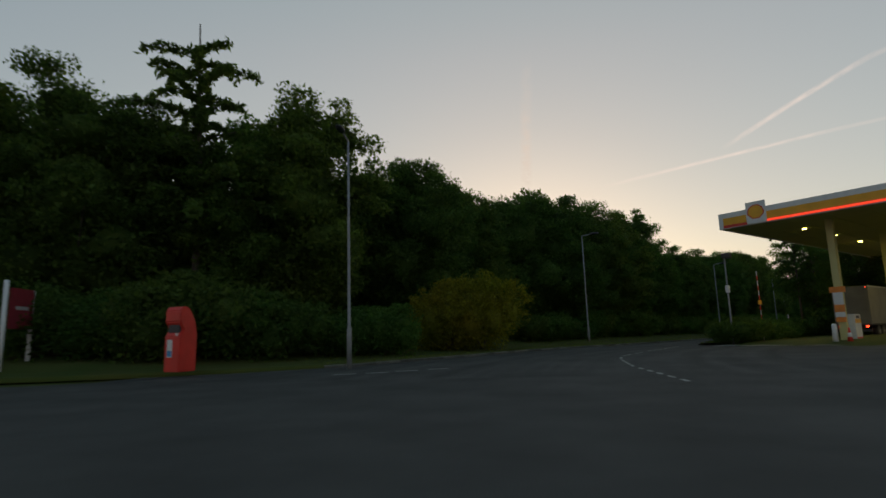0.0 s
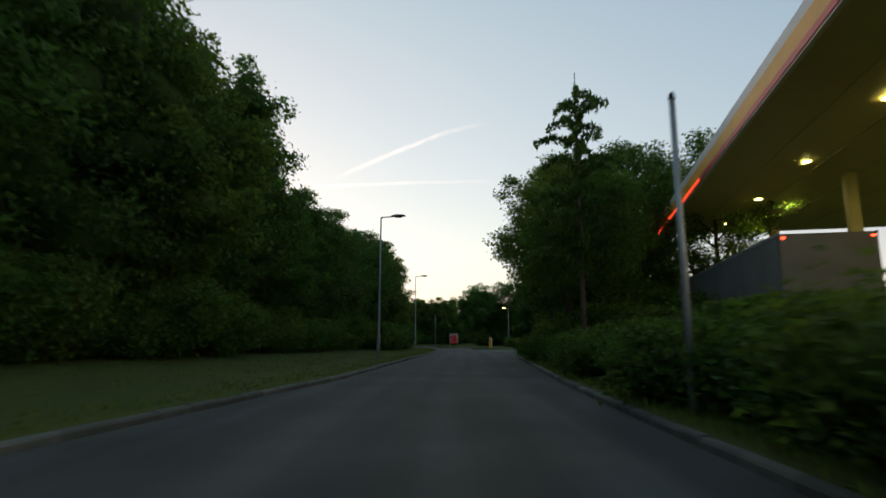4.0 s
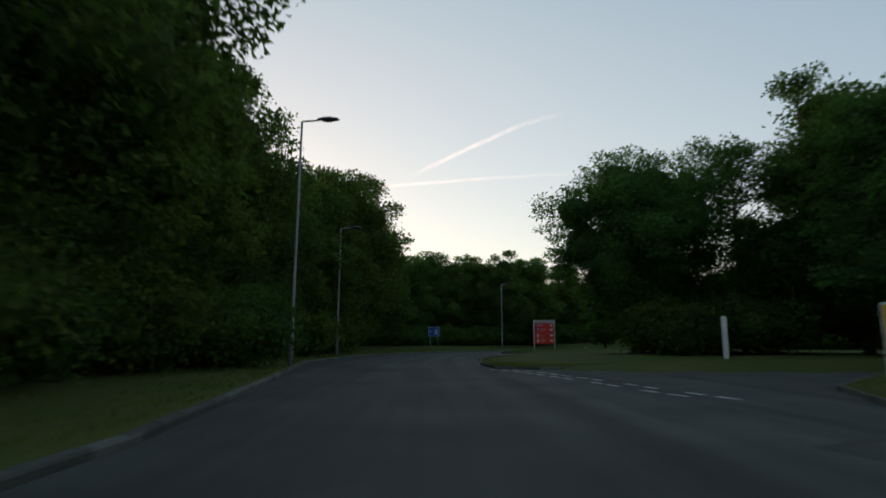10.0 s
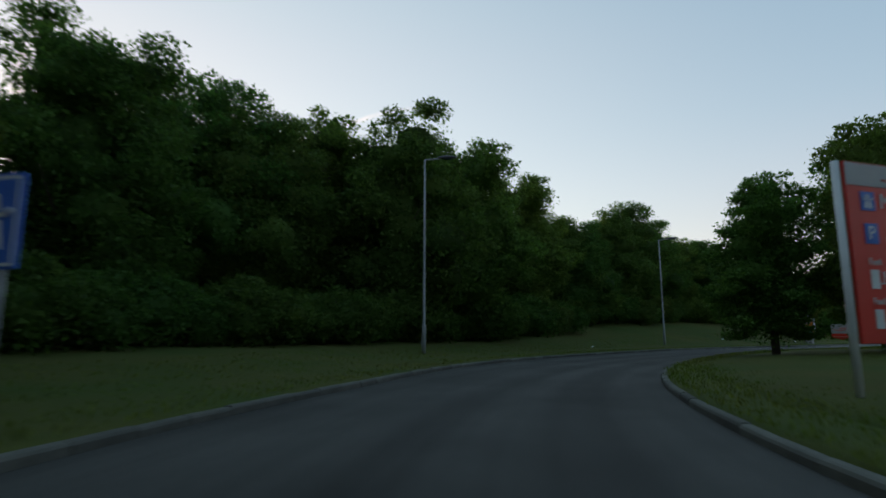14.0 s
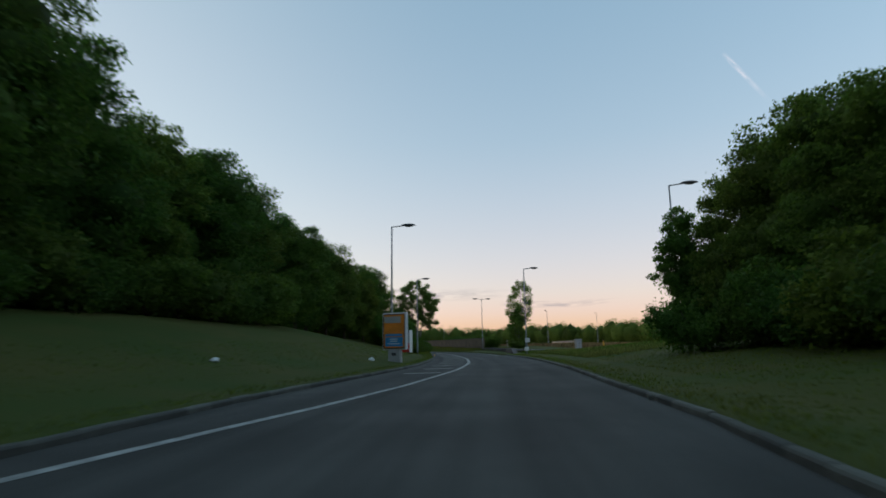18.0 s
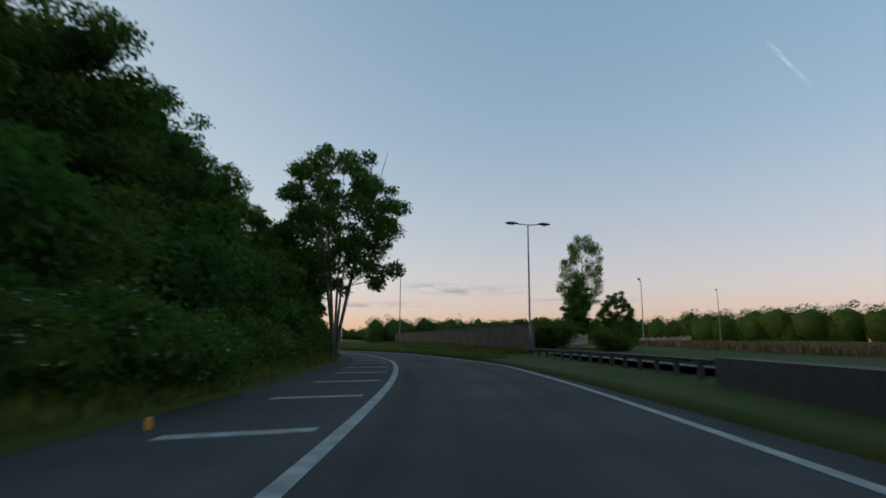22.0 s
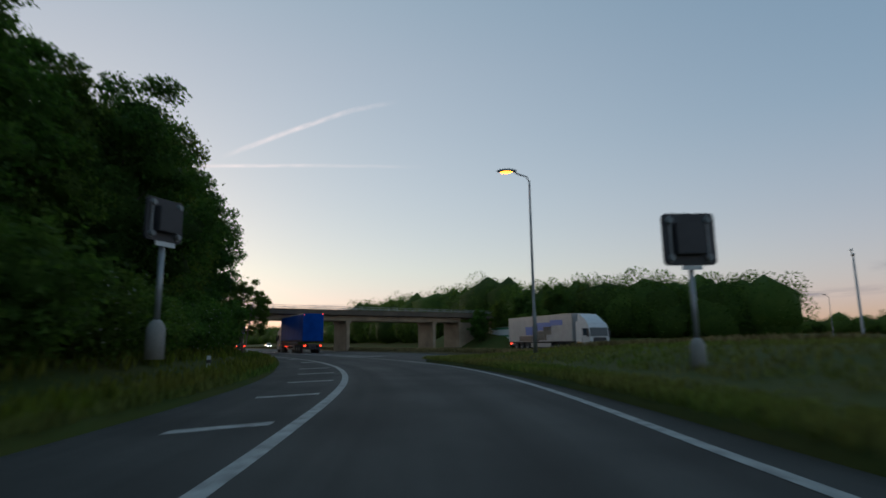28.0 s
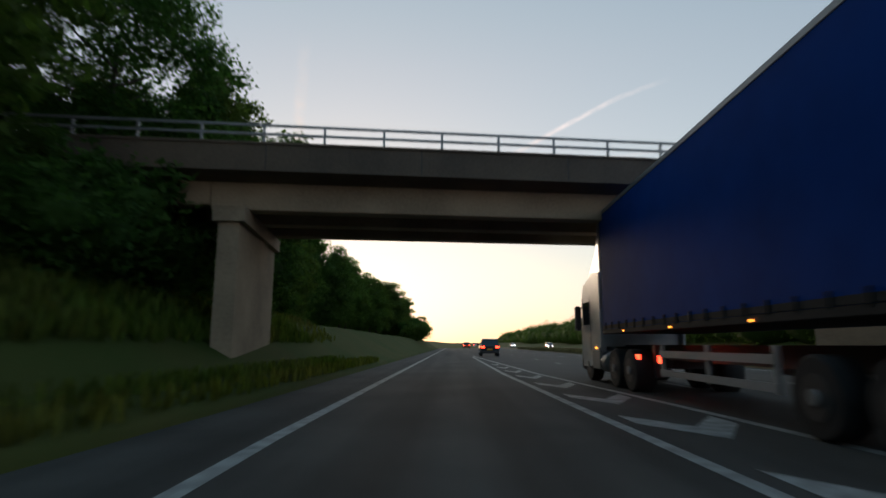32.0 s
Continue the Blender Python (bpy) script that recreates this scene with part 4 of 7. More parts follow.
PROTO = {
    "a": tree_broad(1, M_LEAF, 12, 4.4, 0.06),
    "b": tree_broad(2, M_LEAF2, 12, 3.8, 0.08),
    "c": tree_broad(3, M_LEAF, 12, 5.0, 0.10, 46000, boughs=20),
    "d": tree_broad(4, M_LEAF2, 12, 3.3, 0.06, 34000),
    "airy": tree_broad(5, M_LEAF2, 12, 4.4, 0.30, 21000, 0.10, True, 24, 4),
    "open": tree_broad(15, M_LEAF, 12, 5.2, 0.24, 42000, 0.105, True, 34, 5),
    "oak": tree_broad(16, M_LEAF, 12, 5.3, 0.30, 50000, 0.11, boughs=20),
    "stems": tree_stems(17, M_LEAF2),
    "birch": tree_weeping(7, M_LEAFW, spread=2.9, count=34000),
    "conifer": tree_conifer(8, M_LEAF),
    "back": tree_broad(9, M_LEAF, 12, 4.8, 0.05, 12000, 0.22),
    "back2": tree_broad(10, M_LEAF2, 12, 4.2, 0.05, 11500, 0.22),
}
BUSH = {
    "dark": bush(11, M_LEAF, "dark green leafy hedge bush"),
    "mid": bush(12, M_LEAF2, "mid green leafy roadside bush"),
    "yellow": bush(13, M_LEAFY, "yellow-green leafy flowering bush", 2.6, 3.4, 22000, 0.07, core=0.5, ragged=1.35),
    "flower": bush(14, M_LEAF2, "bramble bush with small white blossom", 2.2, 2.2, 17000, 0.075, 620),
}
USED = set()


def put(protos, kind, x, y, scale, z=None, sz=1.0, turn=None, label=""):
    ob = protos[kind]
    m = pose(x, y, (gz(x, y) if z is None else z) - 0.05, 0, 0, random.uniform(0, 360) if turn is None else turn) @ Matrix.Diagonal((scale, scale, scale * sz, 1))
    if kind not in USED:
        USED.add(kind)
        ob.matrix_world = m
        made = ob
    else:
        made = copy_thing(ob, m)
        made.scale = m.to_scale()
    if label:
        made["label"] = label
    return made


def tree(kind, s, lat, h, sz=1.0):
    p = on(s, lat)
    base = {"conifer": 16.0}.get(kind, 12.0)
    return put(PROTO, kind, p.x, p.y, h / base / sz, None, sz)


def tree_xy(kind, x, y, h, sz=1.0, z=None):
    return put(PROTO, kind, x, y, h / {"conifer": 16.0}.get(kind, 12.0) / sz, z, sz)


def shrub(kind, s, lat, size, sz=1.0):
    p = on(s, lat)
    return put(BUSH, kind, p.x, p.y, size, None, sz)


# ---- the woods: first the belts, then single trees ----
def belt(s0, s1, lats, h0, h1, step, kinds, dip=(0, 0, 1)):
    for j, lat in enumerate(lats):
        s = s0 + (step * 0.5 if j % 2 else 0)
        while s < s1:
            tree(random.choice(kinds) if j == 0 else random.choice(("back", "back2")), s + random.uniform(-1, 1), lat + random.uniform(-1.0, 1.0), random.uniform(h0, h1) * (1 + 0.06 * j) * (dip[2] if dip[0] < s < dip[1] else 1), random.uniform(0.88, 1.15))
            s += step * random.uniform(0.8, 1.2) * (1.0 if j == 0 else 1.35)


belt(30, 57, (-17.5, -24), 11.5, 14.5, 6.0, "abcd")
belt(58, 80, (-14.0, -20), 13.8, 16.0, 5.5, "abcd")
belt(82, 112, (-13.8, -20), 10.8, 12.6, 5.5, "abcd")
belt(114, 146, (-12.4, -19), 12.5, 15, 5.5, "abcd")
belt(150, 196, (-11.8, -18), 12.5, 15, 5.5, "abcd")
belt(207, 248, (-21, -28), 12.0, 14.0, 6.5, "abc")
belt(250, 330, (-21, -28), 10, 12, 6.5, "abcd")
belt(332, 374, (-13.2, -19), 9, 11.5, 6.0, "abd")
belt(388, 446, (-12.4, -18), 8.0, 10.2, 5.0, "abcd")
belt(446, 492, (-11.5, -18), 11, 13, 5.0, "abcd", (444, 460, 0.89))
belt(516, 640, (-14, -22), 8, 11, 8, "abcd")
belt(76, 92, (13.5,), 11, 13, 6.5, ("airy", "airy"))
belt(93, 106, (13, 19), 4.5, 6.0, 5.0, "bd")
for x in range(-130, -24, 8):
    tree_xy(random.choice("abc"), x + random.uniform(-2, 2), 33 + random.uniform(-3, 3) - x * 0.05, random.uniform(14, 17))
    tree_xy(random.choice(("back", "back2")), x + random.uniform(-2, 2), 43 + random.uniform(-3, 3) - x * 0.05, random.uniform(15, 19))
# trees behind the first junction
for kind, x, y, h in (("conifer", -14.7, 32.3, 21.0), ("b", -17.0, 34.5, 14.0), ("d", -12.6, 33.6, 13.0), ("a", -20.7, 30.5, 15.5), ("b", -9.2, 35.8, 16.5), ("c", -3.4, 46.5, 14.5), ("a", -13, 40, 16), ("d", 2, 52, 14), ("b", -27, 30, 15.5)):
    tree_xy(kind, x, y, h)
# planting beside the fuel station
for kind, x, y, h in (("open", 48.6, 67.2, 14.0), ("airy", 37.6, 57.2, 9.5), ("airy", 39.6, 60.8, 11.5), ("open", 46.4, 62.3, 14.0), ("airy", 57.3, 76.8, 12.5)):
    tree_xy(kind, x, y, h)
# trees beyond the side roads
for kind, x, y, h in (("a", 112.2, 128.2, 15.0), ("c", 120.6, 112.7, 16.5), ("b", 115, 117, 17.0), ("airy", 114.1, 98.8, 18), ("oak", 110.1, 145.4, 14.0), ("c", 123.1, 153.0, 9.0),
                      ("b", 126, 145, 10.0), ("a", 118, 134, 18.0), ("c", 128, 138, 14), ("d", 108, 119, 15.5), ("a", 128, 122, 15), ("a", 140, 118, 15), ("c", 130, 104, 15), ("b", 135, 92, 15), ("a", 122, 90, 14)):
    tree_xy(kind, x, y, h)
tree_xy("birch", 103.5, 114.6, 22.0, 0.98)
# the bend
for kind, x, y, h in (("c", 123.7, 200.5, 15.0), ("b", 131.8, 200.0, 15.5), ("a", 134.5, 194.5, 15.0), ("a", 141.5, 199.4, 14.5), ("d", 141.0, 168.0, 8.0), ("b", 153.0, 198.0, 14.6), ("a", 116, 194, 13.5), ("b", 137, 206, 15), ("b", 142.6, 195.6, 15.5),
                      ("c", 147.6, 170.4, 11.0), ("b", 139.4, 169.8, 10.0), ("a", 154, 168, 10.5), ("a", 163, 197.5, 10.6), ("c", 171, 198.0, 11.0), ("c", 175, 198.5, 14.0), ("a", 181, 198.0, 12.5)):
    tree_xy(kind, x, y, h)
for k in range(3):
    tree_xy(random.choice("abc"), 150 + k * 6 + random.uniform(-2, 2), 158 - k * 1.5 + random.uniform(-3, 3), random.uniform(8.5, 11))
put(PROTO, "c", 113.5, 147.5, 11 / 12, turn=40)
put(PROTO, "conifer", 35.4, 56.6, 0.60, sz=1.5, turn=33, label="slim pointed conifer beside the fuel station")
put(PROTO, "d", 186.2, 166.4, 0.62, turn=80)
put(BUSH, "mid", 184.4, 167.2, 1.2, turn=10)
put(PROTO, "open", 117.6, 141.6, 1.3, turn=110)
put(PROTO, "d", 137.5, 173.9, 0.80, sz=0.84, turn=15)
for kind, s, lat, sc, a in (("b", 157.5, -8.8, 0.92, 20), ("d", 163.5, -9.4, 0.95, 200)):
    p = on(s, lat)
    put(PROTO, kind, p.x, p.y, sc, turn=a)
for kind, x, y, h in (("b", 177.0, 164.2, 10.0), ("c", 181.0, 162.5, 10.6), ("a", 172, 163, 10.0), ("a", 178, 158, 10.5), ("d", 168, 164.5, 9.5), ("b", 183.0, 165.2, 8.6)):
    tree_xy(kind, x, y, h)
# along the slip road
tree_xy("d", 227.5, 189.3, 7.6)
for kind, x, y, h in (("stems", 252.3, 183.3, 13.0), ("stems", 256.6, 186.6, 6.5), ("d", 315.0, 157.0, 10.5), ("stems", 266.4, 163.9, 4.9)):
    tree_xy(kind, x, y, h)
for kind, s, lat, h in (("open", 508, -12.0, 12.0), ("c", 291, -19.5, 11.5), ("c", 158, -12, 17.0), ("b", 303, -16.5, 9.0), ("a", 307.5, -16.5, 9.4), ("c", 313.5, -15.6, 9.4), ("d", 320, -14.5, 8.6), ("b", 326, -14.5, 5.6), ("a", 496, -13.0, 17.0), ("c", 489, -15.5, 16.0), ("b", 498, -10.5, 16.0), ("d", 512, -10.2, 10.0), ("a", 520, -11.5, 11), ("c", 505, -20, 15), ("a", 477, -8.9, 13.0), ("airy", 369, -7.4, 12.0), ("d", 384, -15.5, 8.5), ("a", 381, -20, 9)):
    tree(kind, s, lat, h)


for kind, s, lat, h in (("c", 197, -11.5, 17), ("open", 203, -14.0, 16.0), ("a", 210, -15.5, 15), ("b", 191, -11, 16)):
    tree(kind, s, lat, h)


def far_wood(points, h0, h1, label, step=7.0, rows=2, leaf=0.22, density=280):
    """A continuous far wood edge along a line of places, as one mass of leaves."""
    rng = np.random.default_rng(abs(int(points[0][0])))
    lobes, cores = [], []
    for a, b in zip(points, points[1:]):
        n = max(1, int(math.dist(a, b) / step))
        for k in range(n):
            f = (k + rng.uniform(-0.3, 0.3)) / n
            for r in range(rows):
                x, y = a[0] + (b[0] - a[0]) * f + rng.uniform(-1.5, 1.5), a[1] + (b[1] - a[1]) * f + rng.uniform(-1.5, 1.5) - r * 5
                h, z0 = rng.uniform(h0, h1), gz(x, y)
                w = max(h * rng.uniform(0.36, 0.66), step * 0.6)
                cores += [(x, y, z0 + h * 0.42, w * 0.95, w * 0.95, h * 0.54), (x, y, z0 + h * 0.28, step * 1.35, step * 1.35, h * 0.5)]
                lobes += [(x, y, z0 + h * 0.42, w * 0.85, w * 0.85, h * 0.48), (x, y, z0 + h * 0.3, step * 1.2, step * 1.2, h * 0.42)]
                for q in range(8):
                    an, zz = q * 2.4 + rng.uniform(-0.5, 0.5), rng.uniform(0.25, 0.92)
                    rr = w * rng.uniform(0.35, 0.85) * math.sqrt(max(0.1, 1 - (zz - 0.4) ** 2 * 2.6))
                    s = w * rng.uniform(0.18, 0.34)
                    lobes.append((x + math.cos(an) * rr, y + math.sin(an) * rr, z0 + h * zz - s * 0.3, s, s, s * 0.85))
    return tagged(crown("far_wood", lobes, len(lobes) * density, leaf, M_LEAF2, None, rng, 0.80, cores=cores, tight=True), label, "wood", kind="stuff")


WOOD = "distant dark green wood edge along the horizon"
far_wood([(186, 116), (215, 124), (238, 134), (248, 137)], 9.6, 11.4, "dark green wood beyond the meadow", 3.6)
far_wood([(236, 139), (240, 141.5), (244, 143.5)], 9.0, 11.0, "dark green wood beyond the meadow", 3.4)
far_wood([(244, 143), (252, 136), (262, 128)], 4.5, 6.5, "low dark scrub at the edge of the meadow", 3.0, 1)
far_wood([(304, 102), (325, 84), (350, 64)], 14.5, 17.5, "tall dark green wood beyond the meadow", 4.0, 1)
far_wood([(250, 122), (290, 96), (350, 76), (420, 106), (478, 160)], 9.5, 12.0, WOOD, 3.4, 1)
far_wood([(478, 150), (466, 190), (450, 216)], 10, 13, WOOD, 3.4, 1)
far_wood([(421.5, 241), (413, 258), (413, 283)], 10.8, 13.2, "tall dark green wood beyond the motorway", 4.0)
far_wood([(418, 292), (430, 335), (450, 385)], 12.5, 16, "tall dark green wood beyond the motorway", 5.0)
far_wood([(448, 380), (460, 410), (524, 600), (604, 820)], 9.5, 13, WOOD, 6, 1)
far_wood([(330, 330), (400, 520), (470, 720)], 8, 10, WOOD, 9, 1)
far_wood([(528, 262), (533, 225), (537, 185), (538, 150)], 5, 8, WOOD, 6, 1)
# deeper parts of the woods beside the road
far_wood([tuple(on(s, -34)[:2]) for s in range(40, 340, 20)], 7, 10, "dark undergrowth deep in the roadside wood", 5, 1)
far_wood([tuple(on(s, -27)[:2]) for s in range(340, 500, 20)], 6, 8, "dark undergrowth deep in the roadside wood", 5, 1)
far_wood([(-150, 56), (-80, 52), (-30, 50), (-5, 60)], 8, 11, "dark undergrowth deep in the roadside wood", 5, 1)
far_wood([(100, 86), (130, 76), (160, 96), (164, 130), (150, 152), (160, 160)], 8, 12, "dark green wood behind the side roads", 6, 1)
far_wood([(70, 62), (84, 76)], 6, 8, "dark undergrowth behind the fuel station", 5, 1)

# ---- bushes and hedges ----
for k in range(26):
    if 29 < 27 + k * 1.5 < 47:
        continue
    shrub(random.choice(("dark", "dark", "mid")), 27 + k * 1.5, -11.8 + random.uniform(-0.8, 0.8) + (1.5 if 27 + k * 1.5 < 34 else 0), random.uniform(0.9, 1.4))
for k in range(22):
    put(BUSH, "dark", -12 - k * 2.4 + random.uniform(-1, 1), 26.5 + random.uniform(-1, 1) + k * 0.2, random.uniform(1.3, 1.9))
for x, y, sc in ((0.0, 37.9, 1.3), (2.3, 39.3, 1.42), (0.6, 40.2, 1.35)):
    put(BUSH, "yellow", x, y, sc * 0.94, sz=1.12)
for k in range(34):
    s = 47 + k * 1.8
    shrub(random.choice(("dark", "dark", "mid")), s, kr(s) + 2.1 + random.uniform(-0.3, 0.4), random.uniform(0.8, 1.1), 0.8)
    if s > 66:
        shrub(random.choice(("dark", "mid")), s + 0.9, kr(s) + 5.0 + random.uniform(-0.5, 0.8), random.uniform(1.0, 1.6))
for k in range(40):
    s = 66 + k * 3.2
    shrub(random.choice(("dark", "mid", "mid")), s, min(-8.6 if s > 104 else -10.9, kl(s) - 3.2) + random.uniform(-0.8, 0.6), random.uniform(0.9, 1.5))
for k in range(15):
    put(BUSH, ("mid", "dark")[k % 2], 91 + k * 2.2, 114.6 - k * 0.55 + random.uniform(-0.4, 0.4), random.uniform(0.8, 1.1), sz=0.8)
    put(BUSH, ("yellow", "mid", "dark")[k % 3], 96 + k * 2.6, 107.6 - k * 1.2 + random.uniform(-0.6, 0.6) - 8, random.uniform(1.0, 1.3))
for k in range(22):
    s = 206 + k * 2.2
    shrub("dark", s, -15.5 + random.uniform(-1, 1), random.uniform(1.0, 1.6))
for k in range(26):
    shrub(random.choice(("dark", "mid")), 252 + k * 2.9, -18 + random.uniform(-1, 1), random.uniform(1.1, 1.7))
for k in range(26):
    s = 326 + k * 2.9
    if 377 < s < 399:
        continue
    shrub(("flower", "mid", "flower", "dark")[k % 4], s, kl(s) - 2.1 - (1.5 if s < 330 else 0.6 if s > 360 else 0) + random.uniform(-0.3, 0.3), random.uniform(0.85, 1.15))
    shrub(("mid", "dark")[k % 2], s + 1.2, kl(s) - 5.2 + random.uniform(-0.6, 0.6), random.uniform(1.4, 2.0))
for k in range(22):
    s = 399 + k * 3.0
    shrub(("flower", "mid")[k % 2], s, kl(s) - (2.3 if 403 < s < 428 else 3.4) - 0.03 * max(0, s - 430) + random.uniform(-0.4, 0.4), random.uniform(0.8, 1.15))
for k in range(6):
    shrub(("flower", "mid")[k % 2], 377.5 + 2.5 * k, -6.9 - 0.12 * k, random.uniform(0.8, 1.0))
    shrub(("mid", "flower")[k % 2], 376 + 2.7 * k, -8.4 - 0.05 * k, random.uniform(0.9, 1.1))
    shrub(("dark", "mid")[k % 2], 377 + 2.7 * k, -10.6 - 0.1 * k, random.uniform(1.4, 1.8))
for k in range(12):
    s = 466 + k * 3.0
    shrub("dark", s, -10.2 + random.uniform(-0.6, 0.3), random.uniform(1.0, 1.5))
for k in range(9):
    put(BUSH, ("dark", "mid")[k % 2], 139.5 + k * 2.6 + random.uniform(-0.6, 0.6), 168.2 + random.uniform(-0.8, 0.8) - 0.12 * k, random.uniform(1.1, 1.5))
for x, y, sc in ((176.5, 165.8, 1.5), (179.5, 165.2, 1.6), (182.5, 164.8, 1.5), (185.5, 163.6, 1.5), (173.0, 166.6, 1.5), (184.5, 162.0, 1.6), (170.0, 166.8, 1.5), (108.5, 141.0, 1.7), (112.0, 144.6, 1.8), (115.5, 141.8, 1.8), (112.5, 138.5, 1.8), (117.5, 146.5, 1.7)):
    put(BUSH, ("dark", "mid")[int(x) % 2], x, y, sc)
for kind, s, lat, sc in (("dark", 503.5, -9.6, 1.7), ("mid", 506.5, -10.6, 1.9), ("dark", 501.0, -9.2, 1.3), ("mid", 510.5, -10.6, 1.9)):
    shrub(kind, s, lat, sc)
tree("b", 509.0, -13.2, 8.5)
for k, (s, lat, sc) in enumerate(((598, -7.2, 1.5), (604, -8.2, 1.8), (612, -8.6, 2.0))):
    p = on(s, lat)
    put(BUSH, ("mid", "dark")[k % 2], p.x, p.y, sc, turn=70 * k)
p = on(461, -5.9)
put(PROTO, "stems", p.x, p.y, 0.46, turn=70)
tree_xy("airy", 317.3, 155.2, 18.5, 1.5)
for x, y, sc in ((-11.0, 27.5, 1.5), (-8.6, 28.6, 1.5), (-13.2, 27.6, 1.7)):
    put(BUSH, "dark", x, y, sc)
put(BUSH, "mid", 264.0, 165.0, 0.8)
put(BUSH, "dark", 267.4, 163.6, 1.0, turn=30)
put(PROTO, "a", 226.5, 193.5, 0.7, turn=50)
p = on(372, -9.6)
put(PROTO, "d", p.x, p.y, 0.78, turn=120)
for x, y, sc in ((228.5, 183.0, 0.9), (230.5, 182.6, 1.0), (233, 182.6, 0.9)):
    put(BUSH, "flower", x, y, sc)


# ---- grass ----
def grass_patch(name, spots, mat, hmin, hmax, label):
    """Upright blades, three to a tuft, as one mass."""
    rng = np.random.default_rng(len(spots))
    p = np.array(spots, float)
    p = np.repeat(p, 3, 0) + np.concatenate([rng.normal(size=(len(p) * 3, 2)) * 0.07, np.zeros((len(p) * 3, 1))], 1)
    n = len(p)
    h = rng.uniform(hmin, hmax, (n, 1))
    a = rng.uniform(0, 2 * math.pi, n)
    v = np.stack([np.cos(a) * 0.25, np.sin(a) * 0.25, np.ones(n)], 1) * h * 0.5
    u = np.stack([-np.sin(a), np.cos(a), np.zeros(n)], 1) * h * 0.11
    me = quad_mesh(name, p + v * 0.9, u, v, mat, 0.4)
    return tagged(place(name, me, mat), label, "grass", kind="stuff")


def strip_spots(n, s0, s1, a, b, edge, side):
    rng = np.random.default_rng(int(s0 * 7 + s1))
    out = []
    for s, o in zip(rng.uniform(s0, s1, n), a + (b - a) * rng.random(n) ** 1.5):
        q = on(s, edge(s) + side * o)
        out.append((q.x, q.y))
    z = np.maximum(ground_z([q[0] for q in out], [q[1] for q in out]), 0.13)
    return [(x, y, zz + 0.02) for (x, y), zz in zip(out, z)]


grass_patch("grass", strip_spots(32000, 22, 322, 0.15, 7, kl, -1), M_BLADE, 0.035, 0.11, "short mown grass along the kerb")
grass_patch("grass", strip_spots(18000, 208, 318, 0.15, 9, kr, 1), M_BLADE, 0.035, 0.11, "short mown grass along the kerb")
grass_patch("grass", strip_spots(4000, 46, 108, 0.1, 2, kr, 1), M_BLADE, 0.05, 0.16, "rough grass below the planting")
grass_patch("grass", strip_spots(14000, 322, 520, 0.2, 6, kl, -1), M_BLADE, 0.15, 0.45, "long uncut grass beside the slip road")
grass_patch("grass", strip_spots(20000, 358, 462, 0.25, 13, kr, 1), M_MEADOW, 0.07, 0.24, "tall seeding meadow grass beside the slip road")
grass_patch("grass", strip_spots(9000, 320, 455, 0.02, 1.1, kl, -1), M_MEADOW, 0.08, 0.26, "rough brownish grass at the slip road's edge")
grass_patch("grass", strip_spots(11000, 352, 458, 0.02, 1.6, kr, 1), M_MEADOW, 0.08, 0.26, "rough brownish grass at the slip road's edge")
grass_patch("grass", strip_spots(9000, 455, 514, 0.9, 5, kl, -1), M_BLADE, 0.25, 0.6, "long uncut grass beside the motorway")
grass_patch("grass", strip_spots(16000, 440, 620, 14.5, 19.0, lambda s: 0.0, 1), M_DRYBLADE, 0.18, 0.5, "dry brown grass in the central reserve")
grass_patch("grass", strip_spots(7000, 290, 323, 2.6, 9.5, kr, 1), M_MEADOW, 0.10, 0.30, "tall seeding grass on a low rise beside the road")
rng = np.random.default_rng(31)
mead = np.stack([rng.uniform(222, 330, 15000), rng.uniform(112, 162, 15000)], 1)
mead = mead[(mead[:, 1] < 150 + (mead[:, 0] - 222) * 0.12) & (mead[:, 1] > 154 - (mead[:, 0] - 222) * 0.5)]
grass_patch("grass", [(x, y, max(z, 0.4)) for (x, y), z in zip(mead, ground_z(mead[:, 0], mead[:, 1]))], M_DRYBLADE, 0.3, 0.8, "tall dry yellow-brown meadow grass")
for il in (ISLAND_A, ISLAND_B, ISLAND_C):
    c = np.mean(np.array(il), 0)
    rng = np.random.default_rng(5)
    sp = []
    for k in range(9000):
        i = rng.integers(len(il))
        u, w = rng.random() ** 0.5, rng.random()
        e = np.array(il[i]) * (1 - w) + np.array(il[(i + 1) % len(il)]) * w
        q = c + (e - c) * u * 0.985
        sp.append((q[0], q[1], 0.13 + (1 - u) * 0.3))
    grass_patch("grass", sp, M_BLADE, 0.035, 0.10, "short mown grass on the island")


